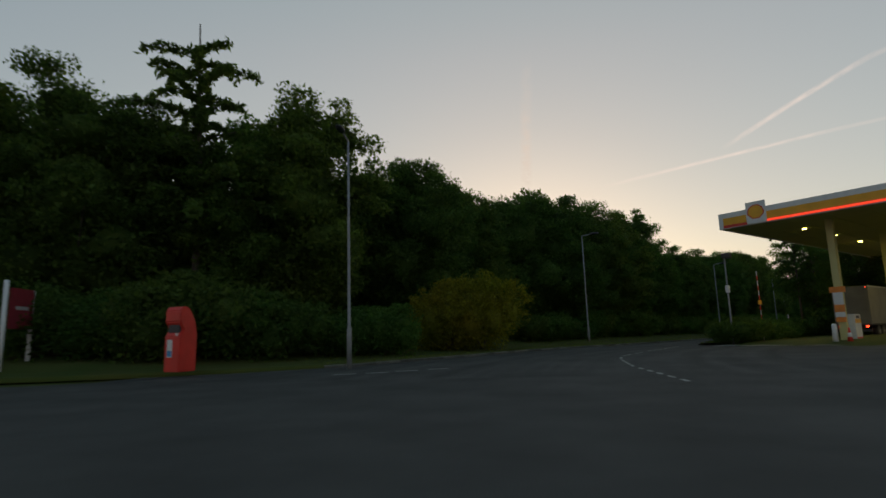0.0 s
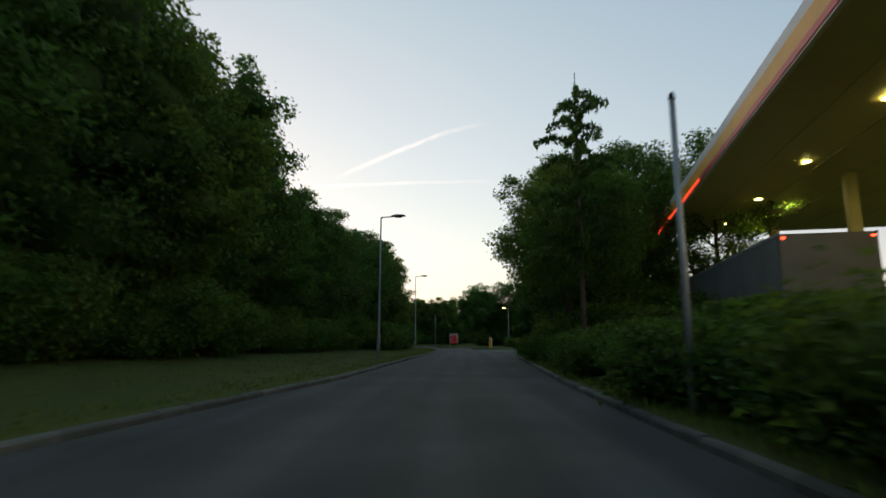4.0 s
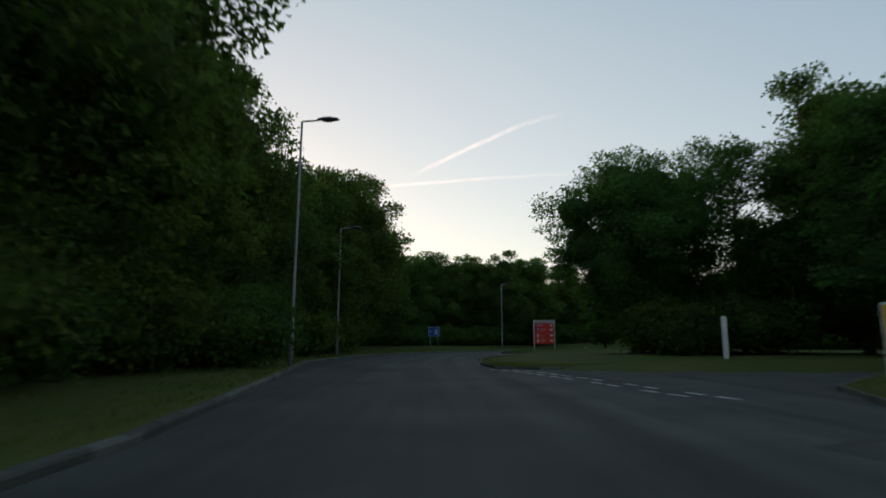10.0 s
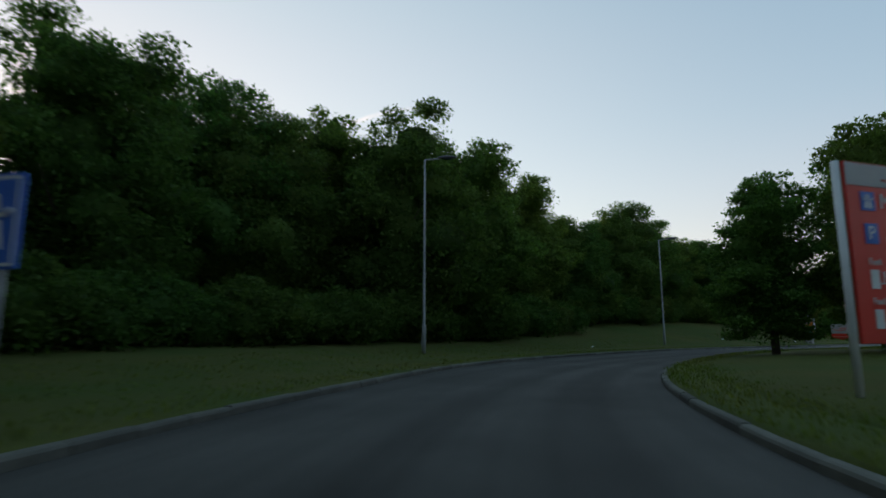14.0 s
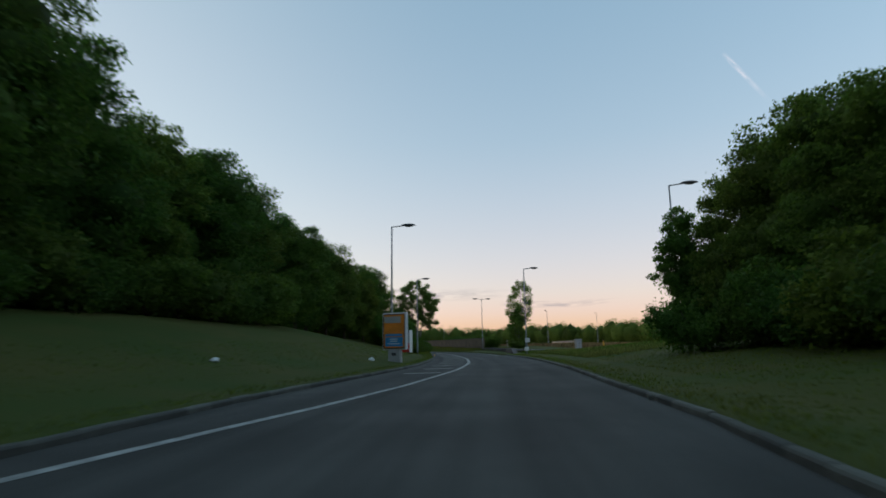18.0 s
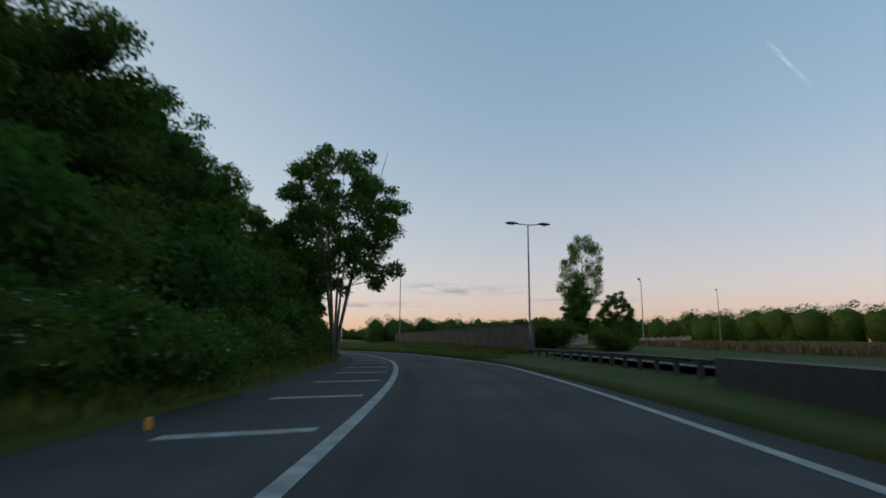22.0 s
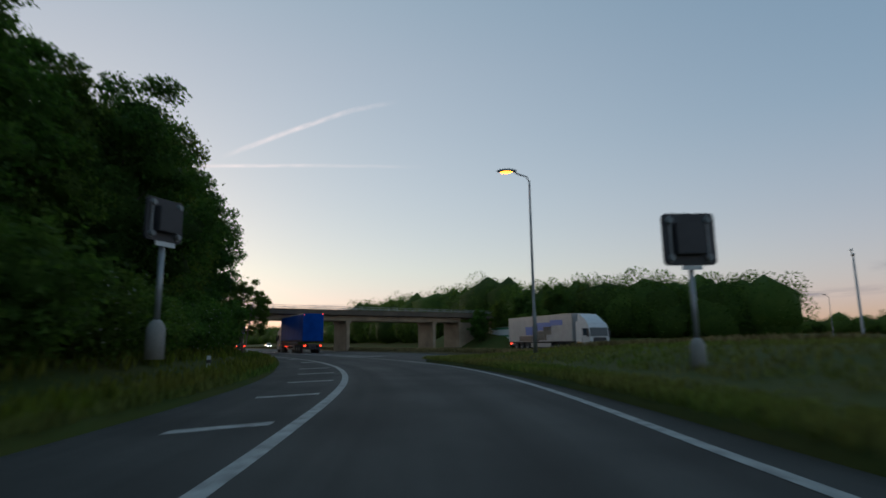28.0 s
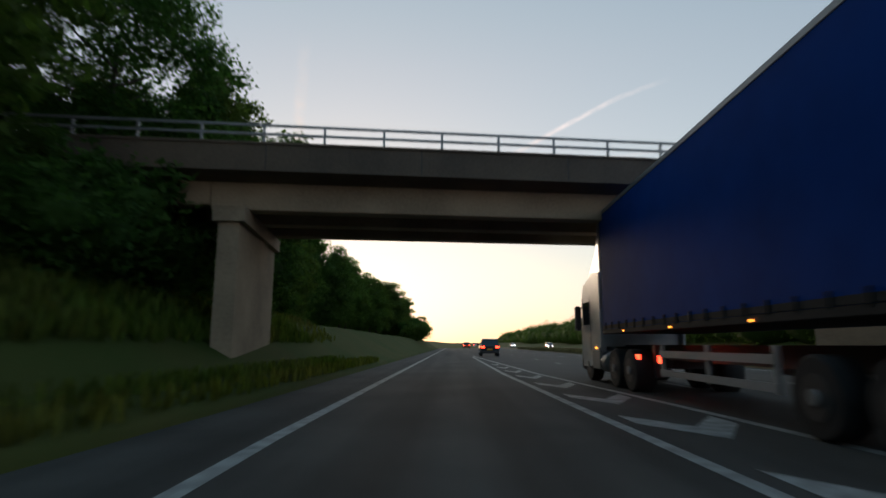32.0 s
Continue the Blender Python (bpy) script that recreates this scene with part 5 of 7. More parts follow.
# ---- signs ----
def sign(name, x, y, turn, w, z0, z1, face, label, posts=(), post_mat=None, depth=0.05, z=None, rim=None, category="road sign", post_r=0.05):
    """A panel on posts. Its face looks towards local -y; turn: the heading of its width."""
    z = gz(x, y) if z is None else z
    t = thing(name, pose(x, y, z, 0, 0, turn), label, category)
    for px, top in posts:
        part("post", tube([(px, depth / 2 + post_r, -0.3), (px, depth / 2 + post_r, top)], [post_r, post_r], 10), post_mat or M_POLE, t)
    p = part("panel", box(-w / 2, -depth / 2, z0, w / 2, depth / 2, z1, 0.012), face, t)
    if rim:
        e = 0.035
        for nm, bx in (("rim", (-w / 2 + e, -depth / 2 - 0.006, z1 - 2 * e, w / 2 - e, -depth / 2 + 0.002, z1 - e)), ("rim", (-w / 2 + e, -depth / 2 - 0.006, z0 + e, w / 2 - e, -depth / 2 + 0.002, z0 + 2 * e)),
                       ("rim", (-w / 2 + e, -depth / 2 - 0.006, z0 + e, -w / 2 + 2 * e, -depth / 2 + 0.002, z1 - e)), ("rim", (w / 2 - 2 * e, -depth / 2 - 0.006, z0 + e, w / 2 - e, -depth / 2 + 0.002, z1 - e))):
            part(nm, box(*bx), rim, p)
    return t, p


def patch(parent, x0, z0, x1, z1, mat, name="printed_field", y=-0.03, label=""):
    return part(name, box(x0, y - 0.006, z0, x1, y, z1), mat, parent, label)


def arrow(parent, x, z, size, turn, y=-0.034):
    """A flat arrow on a sign; turn 0 points up."""
    pts = [(-0.14, -0.5), (0.14, -0.5), (0.14, 0.0), (0.42, 0.0), (0, 0.5), (-0.42, 0.0), (-0.14, 0.0)]
    c, s = math.cos(radians(turn)), math.sin(radians(turn))
    b = bmesh.new()
    f = b.faces.new([b.verts.new((x + (px * c + pz * s) * size, y, z + (-px * s + pz * c) * size)) for px, pz in pts])
    r = bmesh.ops.extrude_face_region(b, geom=[f])
    bmesh.ops.translate(b, verts=[v for v in r["geom"] if isinstance(v, bmesh.types.BMVert)], vec=(0, -0.004, 0))
    bmesh.ops.recalc_face_normals(b, faces=b.faces[:])
    return part("arrow", b, M_WHITE, parent)


def motorway_symbol(parent, x, z, size, y=-0.034):
    b = bmesh.new()
    for k in (-1, 1):      # two lanes running under a bridge
        for z0, z1 in ((-0.5, 0.02), (0.2, 0.5)):
            lane = lambda zz, e: k * (e - (zz + 0.5) * (e - 0.04) * 0.62)
            vs = [b.verts.new((x + px * size, y, z + pz * size)) for px, pz in ((lane(z0, 0.07), z0), (lane(z0, 0.36), z0), (lane(z1, 0.36), z1), (lane(z1, 0.07), z1))]
            b.faces.new(vs if k > 0 else vs[::-1])
    box(x - 0.36 * size, y - 0.002, z + 0.07 * size, x + 0.36 * size, y + 0.001, z + 0.15 * size, bm=b)
    for k in (-1, 1):
        tube([(x + k * 0.34 * size, y, z + 0.11 * size), (x + k * 0.5 * size, y, z + 0.2 * size)], [0.04 * size] * 2, 4, b)
    return part("road_symbol", b, M_WHITE, parent)


# red sign with a blue arrow disc
t, p = sign("direction_sign", 72.05, 119.7, 59, 2.7, 2.0, 3.4, M_RED, "red direction sign with blue symbols on two white posts", [(-1.35, 3.42), (1.35, 3.42)], M_WHITE, z=0.1, post_r=0.07)
patch(p, -1.33, 3.12, 1.33, 3.39, M_GREYPANEL)
patch(p, -0.95, 2.62, -0.45, 3.04, M_BLUE)
motorway_symbol(p, -0.7, 2.82, 0.3, -0.04)
words_on(p, "M", 0.4, -0.7, -0.036, 2.3, M_WHITE)
b = bmesh.new()
bmesh.ops.create_cone(b, cap_ends=True, segments=32, radius1=0.5, radius2=0.5, depth=0.012)
bmesh.ops.transform(b, matrix=pose(0.45, -0.032, 2.6, 90, 0, 0), verts=b.verts)
part("arrow_disc", b, M_BLUE, p)
arrow(p, 0.45, 2.6, 0.7, -70, -0.042)
# large red sign on the island
t, p = sign("direction_sign", 121.5, 168.2, -29, 2.35, 0.75, 3.55, M_RED, "large red services direction sign on two white posts", [(-1.2, 3.56), (1.2, 3.56)], M_WHITE, z=0.25, post_r=0.06)
patch(p, -1.16, 3.17, 1.16, 3.53, M_GREYPANEL)
b = tube([(-0.4, -0.034, 3.3), (-0.2, -0.034, 3.26), (0.1, -0.034, 3.26), (0.42, -0.034, 3.32)], [0.012, 0.022, 0.022, 0.01], 6)
part("logo_swoosh", b, M_RED, p)
patch(p, -0.9, 2.78, -0.6, 3.08, M_BLUE)
motorway_symbol(p, -0.75, 2.93, 0.22, -0.04)
words_on(p, "M1", 0.34, -0.28, -0.034, 2.93, M_WHITE)
patch(p, -0.88, 2.26, -0.6, 2.58, M_BLUE)
words_on(p, "P", 0.3, -0.74, -0.04, 2.42, M_WHITE)
words_on(p, "Cars &\nCaravans", 0.17, -0.12, -0.034, 2.42, M_WHITE)
words_on(p, "Fuel", 0.15, -0.74, -0.034, 1.98, M_WHITE)
words_on(p, "Exit", 0.17, -0.18, -0.034, 1.75, M_WHITE)
words_on(p, "Fuel", 0.15, -0.74, -0.034, 1.38, M_WHITE)
words_on(p, "HGVs\nCoaches\nCaravans", 0.15, -0.12, -0.034, 1.2, M_WHITE)
for zz in (1.7, 1.1):
    bb = box(-0.86, -0.036, zz - 0.13, -0.68, -0.03, zz + 0.16)
    tube([(-0.66, -0.034, zz - 0.05), (-0.58, -0.034, zz - 0.05), (-0.58, -0.034, zz + 0.14)], [0.014] * 3, 5, bb)
    part("pump_symbol", bb, M_WHITE, p)
for zz, a in ((2.93, 0), (2.42, 90), (1.75, 90), (1.15, 90)):
    arrow(p, 0.82, zz, 0.42, a)
# blue motorway sign
t, p = sign("motorway_sign", 111.0, 175.9, -62, 1.62, 1.80, 2.92, M_BLUE, "blue motorway sign with white lettering on two posts", [(-0.52, 2.9), (0.52, 2.9)], M_POLE, rim=M_WHITE, z=0.05, post_r=0.04)
words_on(p, "M 1", 0.36, -0.40, -0.034, 2.34, M_WHITE)
motorway_symbol(p, 0.36, 2.36, 0.66)
# yellow totems
for x, y, turn in ((93.4, 123.3, -50), (104.0, 134.5, 66)):
    t = thing("totem_sign", pose(x, y, gz(x, y) + 0.3, 0, 0, turn - 28), "small yellow totem sign with white edges on grass", "totem sign", "totem signs")
    part("cabinet", box(-0.34, -0.1, -0.3, 0.34, 0.1, 1.8, 0.03), M_WHITE, t)
    part("face", box(-0.29, -0.11, -0.1, 0.29, -0.098, 1.74), M_YELLOW, t)
    b = bmesh.new()
    bmesh.ops.create_cone(b, cap_ends=True, segments=24, radius1=0.14, radius2=0.14, depth=0.01)
    bmesh.ops.transform(b, matrix=pose(0, -0.116, 1.3, 90, 0, 0), verts=b.verts)
    part("red_disc", b, M_RED, t)
    part("disc_bar", box(-0.1, -0.128, 1.27, 0.1, -0.121, 1.33), M_WHITE, t)
    part("text_bar", box(-0.19, -0.117, 0.92, 0.19, -0.11, 1.0), M_RED, t)
# lit-style poster board
t = thing("poster_board", pose(191.7, 182.9, 0.2, 0, 0, -118), "free-standing poster board with orange and blue print", "poster board")
part("plinth", box(-0.42, -0.16, -0.25, 0.42, 0.16, 0.8, 0.015), M_GREYPANEL, t)
part("plinth_plate", box(-0.16, -0.172, 0.42, 0.16, -0.16, 0.6), M_DARK, t)
part("frame", box(-0.86, -0.14, 0.78, 0.86, 0.14, 3.05, 0.05), M_WHITE, t)
part("gasket", box(-0.79, -0.15, 0.85, 0.79, -0.138, 2.98), M_DARK, t)
part("poster", box(-0.73, -0.158, 0.91, 0.73, -0.15, 2.92), M_ORANGE, t, "orange poster")
part("poster_field", box(-0.7, -0.165, 2.42, 0.5, -0.158, 2.82), M_GREYPANEL, t)
part("poster_field", box(-0.62, -0.165, 0.98, 0.66, -0.158, 1.55), M_CYAN, t)
part("poster_field", box(-0.62, -0.165, 1.6, 0.62, -0.158, 1.74), M_CYAN, t)
for zz, ww in ((1.4, 0.3), (1.27, 0.25), (1.12, 0.42)):
    part("text_bar", box(-ww, -0.17, zz, ww, -0.165, zz + 0.05), M_WHITE, t)
# thank-you board
t = thing("welcome_board", pose(225.0, 184.7, 0.38, 0, 0, -113.5), "white and red box sign thanking visitors, on grass", "box sign")
part("box", box(-1.45, -0.02, 0.12, 1.45, 0.78, 2.75, 0.02), M_WHITE, t)
part("upper_face", box(-1.42, -0.03, 1.2, 1.42, -0.018, 2.72), M_GREYPANEL, t)
part("lower_face", box(-1.42, -0.03, 0.15, 1.42, -0.018, 1.19), M_RED, t)
b = tube([(-1.05, -0.034, 1.92), (-0.7, -0.034, 1.78), (-0.1, -0.034, 1.7), (0.6, -0.034, 1.74), (1.1, -0.034, 1.86)], [0.03, 0.05, 0.055, 0.045, 0.02], 8)
part("logo_swoosh", b, M_RED, t)
part("logo_bar", box(-0.05, -0.036, 1.92, 1.05, -0.03, 2.2), material("faded_red", (0.5, 0.2, 0.18), 0.5), t)
words_on(t, "Thank you for visiting", 0.25, 0.0, -0.034, 0.7, M_WHITE)
for xx in (-1.15, 1.15):
    part("foot", box(xx - 0.1, 0.2, -0.5, xx + 0.1, 0.6, 0.14), M_DARK, t)
# yellow works sign beside the slip road
t, p = sign("works_sign", 297.0, 200.5, -57, 1.95, 1.1, 2.35, M_YELLOW, "yellow temporary sign with dark lettering bars on posts", [(-0.7, 2.3), (0.7, 2.3)], M_POLE, z=0.45, post_r=0.035)
for k, ww in enumerate((0.35, 0.75, 0.6, 0.5)):
    patch(p, -ww, 2.06 - k * 0.22, ww, 2.105 - k * 0.22, M_DARK if k else M_GREYPANEL, "text_bar")


def signal(x, y, turn, z, top, w, label, front=False):
    """A lane-signal head on a post with a concrete foot, seen from behind."""
    t = thing("matrix_signal", pose(x, y, z, 0, 0, turn), label, "matrix signal", "matrix signals")
    part("post", tube([(0, 0, -0.3), (0, 0, top - w)], [0.062, 0.062], 10), M_STEEL, t)
    part("foot", tube([(0, 0, -0.9), (0, 0, -0.25), (0, 0, -0.12), (0, 0, -0.06)], [0.2, 0.19, 0.13, 0.07], 8), M_CONCRETE, t)
    r = w * 0.09
    rim = [(cx + r * math.cos(radians(a)), cz + r * math.sin(radians(a))) for cx, cz, a0 in ((w / 2 - r, top - r, 0), (-w / 2 + r, top - r, 90), (-w / 2 + r, top - w + r, 180), (w / 2 - r, top - w + r, 270)) for a in range(a0, a0 + 91, 18)]
    b = prism(rim, -0.03, 0.03)
    bmesh.ops.transform(b, matrix=pose(0, 0, 0, 90, 0, 0), verts=b.verts)
    part("backboard", b, M_DARK, t)
    part("housing", box(-w * 0.28, -0.2, top - w * 0.8, w * 0.28, -0.03, top - w * 0.2, 0.02), M_DARK, t)
    for sx in (-1, 1):
        part("stiffener", box(sx * w * 0.36 - 0.02, -0.06, top - w * 0.95, sx * w * 0.36 + 0.02, -0.03, top - 0.05), M_STEEL, t)
        for sz in (0.14, 0.86):
            b = bmesh.new()
            bmesh.ops.create_cone(b, cap_ends=True, segments=12, radius1=w * 0.075, radius2=w * 0.06, depth=0.09)
            bmesh.ops.transform(b, matrix=pose(sx * w * 0.36, -0.08, top - w * sz, 90, 0, 0), verts=b.verts)
            part("lamp_back", b, M_POLE, t)
    part("label_plate", box(-0.25, -0.1, top - w - 0.12, 0.25, -0.07, top - w - 0.02), M_WHITE, t)
    return t


signal(330.1, 215.9, -46, 1.2, 3.0, 1.3, "black square matrix signal on a steel post, seen from behind")
signal(320.6, 223.8, -46 + 66, 1.7, 2.6, 0.95, "black matrix signal among foliage on a steel post")
t, p = sign("motorway_sign", 337.85, 255.3, -27, 1.85, 1.2, 2.1, M_BLUE, "blue motorway sign half hidden in foliage, on a post", [(0.1, 2.0)], M_POLE, rim=M_WHITE, z=0.8, post_r=0.05)
words_on(p, "M1", 0.3, -0.1, -0.034, 1.84, M_WHITE)
words_on(p, "The", 0.25, -0.55, -0.034, 1.45, M_WHITE)
words_on(p, "NORTH", 0.27, 0.28, -0.034, 1.45, M_WHITE)
put(BUSH, "dark", 336.6, 255.2, 1.0)
put(BUSH, "mid", 335.4, 253.6, 1.2)
# maroon sign beside the bin
t, p = sign("direction_sign", -18.1, 23.6, 95, 1.5, 1.9, 3.6, material("maroon_sign", (0.22, 0.02, 0.03), 0.5), "maroon sign edge-on between two white posts", [(-0.85, 3.9), (0.85, 3.6)], M_WHITE, z=0.15, post_r=0.09)
patch(p, -0.4, 2.7, 0.4, 2.85, M_GREYPANEL)


# ---- masts ----
def camera_mast(x, y, z, h, r, turn, label, heads=2):
    t = thing("camera_mast", pose(x, y, z, 0, 0, turn), label, "camera mast", "camera masts")
    part("mast", tube([(0, 0, -0.3), (0, 0, 1.6), (0, 0, 1.75), (0, 0, h)], [r * 1.25, r * 1.2, r, r * 0.7], 14), M_STEEL, t)
    part("head_plate", tube([(0, 0, h - 0.15), (0, 0, h + 0.15)], [r * 1.2, r * 1.2], 14), M_STEEL, t)
    part("camera_arm", tube([(0, 0, h), (0.35, 0, h + 0.1), (0.42, 0, h + 0.5)], [0.05, 0.05, 0.05], 8), M_STEEL, t)
    c = part("camera_housing", box(0.2, -0.12, h + 0.5, 0.75, 0.12, h + 0.78, 0.03), M_WHITE, t)
    part("camera_lens", tube([(0.75, 0, h + 0.64), (0.8, 0, h + 0.64)], [0.08, 0.08], 10), M_GLASS, c)
    if heads > 1:
        part("lamp_arm", tube([(0, 0, h + 0.1), (-0.1, 0, h + 0.7)], [0.04, 0.04], 8), M_STEEL, t)
        part("infrared_lamp", box(-0.42, -0.16, h + 0.72, 0.0, 0.16, h + 1.0, 0.04), M_DARK, t)
    return t


camera_mast(331.4, 210.6, 0.8, 9.9, 0.17, -30, "tall grey camera mast with two camera heads")
camera_mast(398.4, 220.7, 0.5, 10.6, 0.15, 20, "tall grey camera mast with one camera head", 1)
t = thing("marker_post", pose(372, 208, 0.6), "plain white steel post on grass", "post")
part("post", tube([(0, 0, -0.3), (0, 0, 6.0)], [0.12, 0.1], 10), M_WHITE, t)
# cameras and boxes on the lamp at the side road
t = thing("camera_cluster", pose(218.0, 170.4, 0.1, 0, 0, 0), "cluster of cameras, antennas and boxes fixed on a lamp column", "camera cluster")
for zz, dx, dy in ((5.6, -0.25, 0.08), (5.6, 0.14, -0.24), (4.95, -0.15, 0.3), (4.95, 0.15, -0.3), (4.65, -0.18, 0.28), (4.65, 0.1, -0.3)):
    c = part("camera_housing", tube([(dx * 0.9, dy * 0.9, zz + 0.02), (dx * 1.25 - 0.1, dy * 1.25, zz + 0.06), (dx * 1.25 - 0.28, dy * 1.3, zz + 0.02)], [0.045, 0.085, 0.10], 10), M_POLE, t)
    part("camera_arm", tube([(0, 0, zz - 0.08), (dx, dy, zz)], [0.03, 0.03], 6), M_POLE, t)
for a in (20, 110, 200, 290):
    part("antenna", tube([(0, 0, 3.95), (0.5 * math.cos(radians(a)), 0.5 * math.sin(radians(a)), 3.75)], [0.02, 0.012], 6), M_DARK, t)
part("collar", tube([(0, 0, 3.85), (0, 0, 4.05)], [0.11, 0.11], 10), M_DARK, t)
part("control_box", box(-0.16, -0.36, 1.35, 0.1, 0.12, 1.8, 0.015), M_WHITE, t)
part("control_box", box(-0.14, -0.2, 0.45, 0.14, 0.2, 0.85, 0.015), M_WHITE, t)
# roadside cabinets
t = thing("service_cabinet", pose(229.5, 161.8, gz(229.5, 161.8), 0, 0, 10), "grey steel service cabinet standing on grass", "cabinet")
part("body", box(-0.3, -0.35, -0.1, 0.3, 0.35, 1.35, 0.015), M_GREYPANEL, t)
part("roof", box(-0.34, -0.39, 1.35, 0.34, 0.39, 1.42, 0.01), M_GREYPANEL, t)
part("door_seam", box(-0.305, -0.006, 0.05, -0.3, 0.006, 1.3), M_DARK, t)
t = thing("bollard", pose(224.5, 160.0, gz(224.5, 160.0)), "dull yellow marker post on grass", "post")
part("post", box(-0.07, -0.07, -0.2, 0.07, 0.07, 1.1, 0.02), M_YELLOW, t)
part("cap", box(-0.08, -0.08, 1.1, 0.08, 0.08, 1.18, 0.015), M_WOOD, t)
for s, lat in ((463, -5.6), (486, -6.4), (442, -6.0)):
    q = on(s, lat)
    t = thing("marker_post", pose(q.x, q.y, gz(q.x, q.y), 0, 0, heading(s)), "short white marker post with a dark band", "post", "marker posts")
    part("post", box(-0.06, -0.04, -0.2, 0.06, 0.04, 0.75, 0.02), M_WHITE, t)
    part("band", box(-0.065, -0.045, 0.8 - 0.3, 0.065, 0.045, 0.62), M_DARK, t)


# ---- litter bin ----
t = thing("litter_bin", pose(-10.1, 21.2, 0.2, 0, 0, -22) @ Matrix.Diagonal((0.8, 0.8, 1.18, 1)), "tall red plastic litter bin with a hooded mouth", "litter bin")
b = profile([(-0.5, 0), (0.5, 0), (0.52, 1.2), (0.42, 1.55), (0.12, 1.92), (-0.12, 2.04), (-0.36, 2.03), (-0.5, 1.9), (-0.5, 1.55), (-0.28, 1.32), (-0.5, 1.1)], -0.48, 0.48)
bmesh.ops.bevel(b, geom=b.edges[:], offset=0.04, segments=2, affect="EDGES")
bmesh.ops.rotate(b, verts=b.verts, matrix=pose(0, 0, 0, 0, 0, 0).to_3x3())
part("shell", b, M_REDBIN, t)
part("mouth", box(-0.36, -0.42, 1.2, 0.36, -0.30, 1.85, 0.03), M_DARK, t)
part("notice", box(-0.3, -0.512, 0.45, 0.02, -0.5, 1.0), M_WHITE, t, "white paper notice")
part("notice_picture", box(-0.28, -0.516, 0.48, 0.0, -0.512, 0.66), M_CYAN, t)
part("sticker", box(0.2, -0.512, 1.12, 0.34, -0.5, 1.2), M_WHITE, t)

# ---- fuel station ----
CAN = pose(18.5, 37.2, 0, 0, 0, -52.0)     # x along the front, y inwards
t = thing("canopy", CAN, "fuel station canopy with yellow and red fascia", "canopy")
CW, CD, CZ0, CZ1 = 27.0, 36.0, 7.75, 8.75
part("roof", box(0.2, 0.2, CZ1 - 0.35, CW - 0.2, CD - 0.2, CZ1 - 0.15), M_GREYPANEL, t)
part("ceiling", box(0.15, 0.15, CZ0, CW - 0.15, CD - 0.15, CZ0 + 0.06), M_CEIL, t, "panelled ceiling with yellow lamp light put into its colour")
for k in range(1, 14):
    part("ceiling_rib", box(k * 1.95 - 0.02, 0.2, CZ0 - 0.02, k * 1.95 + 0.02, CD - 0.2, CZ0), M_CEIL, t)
for nm, bx in (("front", (0, 0, CZ0 - 0.05, CW, 0.14, CZ1)), ("back", (0, CD - 0.14, CZ0 - 0.05, CW, CD, CZ1)), ("side", (0, 0.14, CZ0 - 0.05, 0.14, CD - 0.14, CZ1)), ("side", (CW - 0.14, 0.14, CZ0 - 0.05, CW, CD - 0.14, CZ1))):
    part("fascia", box(*bx), M_WHITE, t)
part("yellow_band", box(0.3, -0.02, CZ0 + 0.18, CW - 0.3, 0.0, CZ0 + 0.66), M_YELLOW, t)
part("red_band", box(0.3, -0.03, CZ0 + 0.0, CW - 0.3, -0.004, CZ0 + 0.18), M_RED, t)
part("lit_strip", box(3.0, -0.05, CZ0 + 0.02, CW - 0.3, -0.03, CZ0 + 0.15), M_STRIP, t, "glowing red strip")
part("yellow_band", box(-0.02, 0.3, CZ0 + 0.18, 0.0, CD - 0.3, CZ0 + 0.66), M_YELLOW, t)
part("red_band", box(-0.03, 0.3, CZ0 + 0.0, -0.004, CD - 0.3, CZ0 + 0.18), M_RED, t)
part("lit_strip", box(-0.05, 24.0, CZ0 + 0.02, -0.03, CD - 0.3, CZ0 + 0.15), M_STRIP, t, "glowing red strip")
lg = part("logo_board", box(1.85, -0.12, CZ0 - 0.02, 3.05, -0.02, CZ0 + 1.4, 0.02), M_WHITE, t, "white board with a plain yellow fan shape")
for mat_, r, yy in ((M_RED, 0.5, -0.125), (M_YELLOW, 0.43, -0.13)):
    b = bmesh.new()
    pts = []
    for k in range(25):
        a = math.pi * (-0.12 + 1.24 * k / 24)
        rr = r * (1 + 0.05 * abs(math.sin(k * math.pi / 4)))
        pts.append((2.45 + rr * math.cos(a), yy, CZ0 + 0.70 + rr * 0.95 * math.sin(a)))
    pts += [(2.45 - r * 0.42, yy, CZ0 + 0.70 - r * 0.85), (2.45 + r * 0.42, yy, CZ0 + 0.70 - r * 0.85)]
    f = b.faces.new([b.verts.new(q) for q in pts])
    bmesh.ops.triangulate(b, faces=b.faces[:])
    part("logo_shape", b, mat_, lg)
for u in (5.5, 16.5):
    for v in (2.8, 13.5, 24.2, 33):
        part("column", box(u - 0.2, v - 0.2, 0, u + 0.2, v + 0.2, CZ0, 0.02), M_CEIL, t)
for i in range(4):
    for j in range(6):
        part("canopy_light", box(3.14 + i * 6.4, 5.18 + j * 5.6, CZ0 - 0.06, 3.36 + i * 6.4, 5.36 + j * 5.6, CZ0 - 0.022, 0.01), M_CANLIGHT, t, "lit canopy lamp")
for i in range(2):
    for j in range(3):
        la = new("canopy_lamp", bpy.data.lights.new("canopy_lamp", "AREA"))
        la.data.energy, la.data.size, la.data.color = 40, 1.2, (1.0, 0.86, 0.36)
        la.matrix_world = CAN @ pose(5 + i * 12, 6 + j * 11, CZ0 - 0.12)
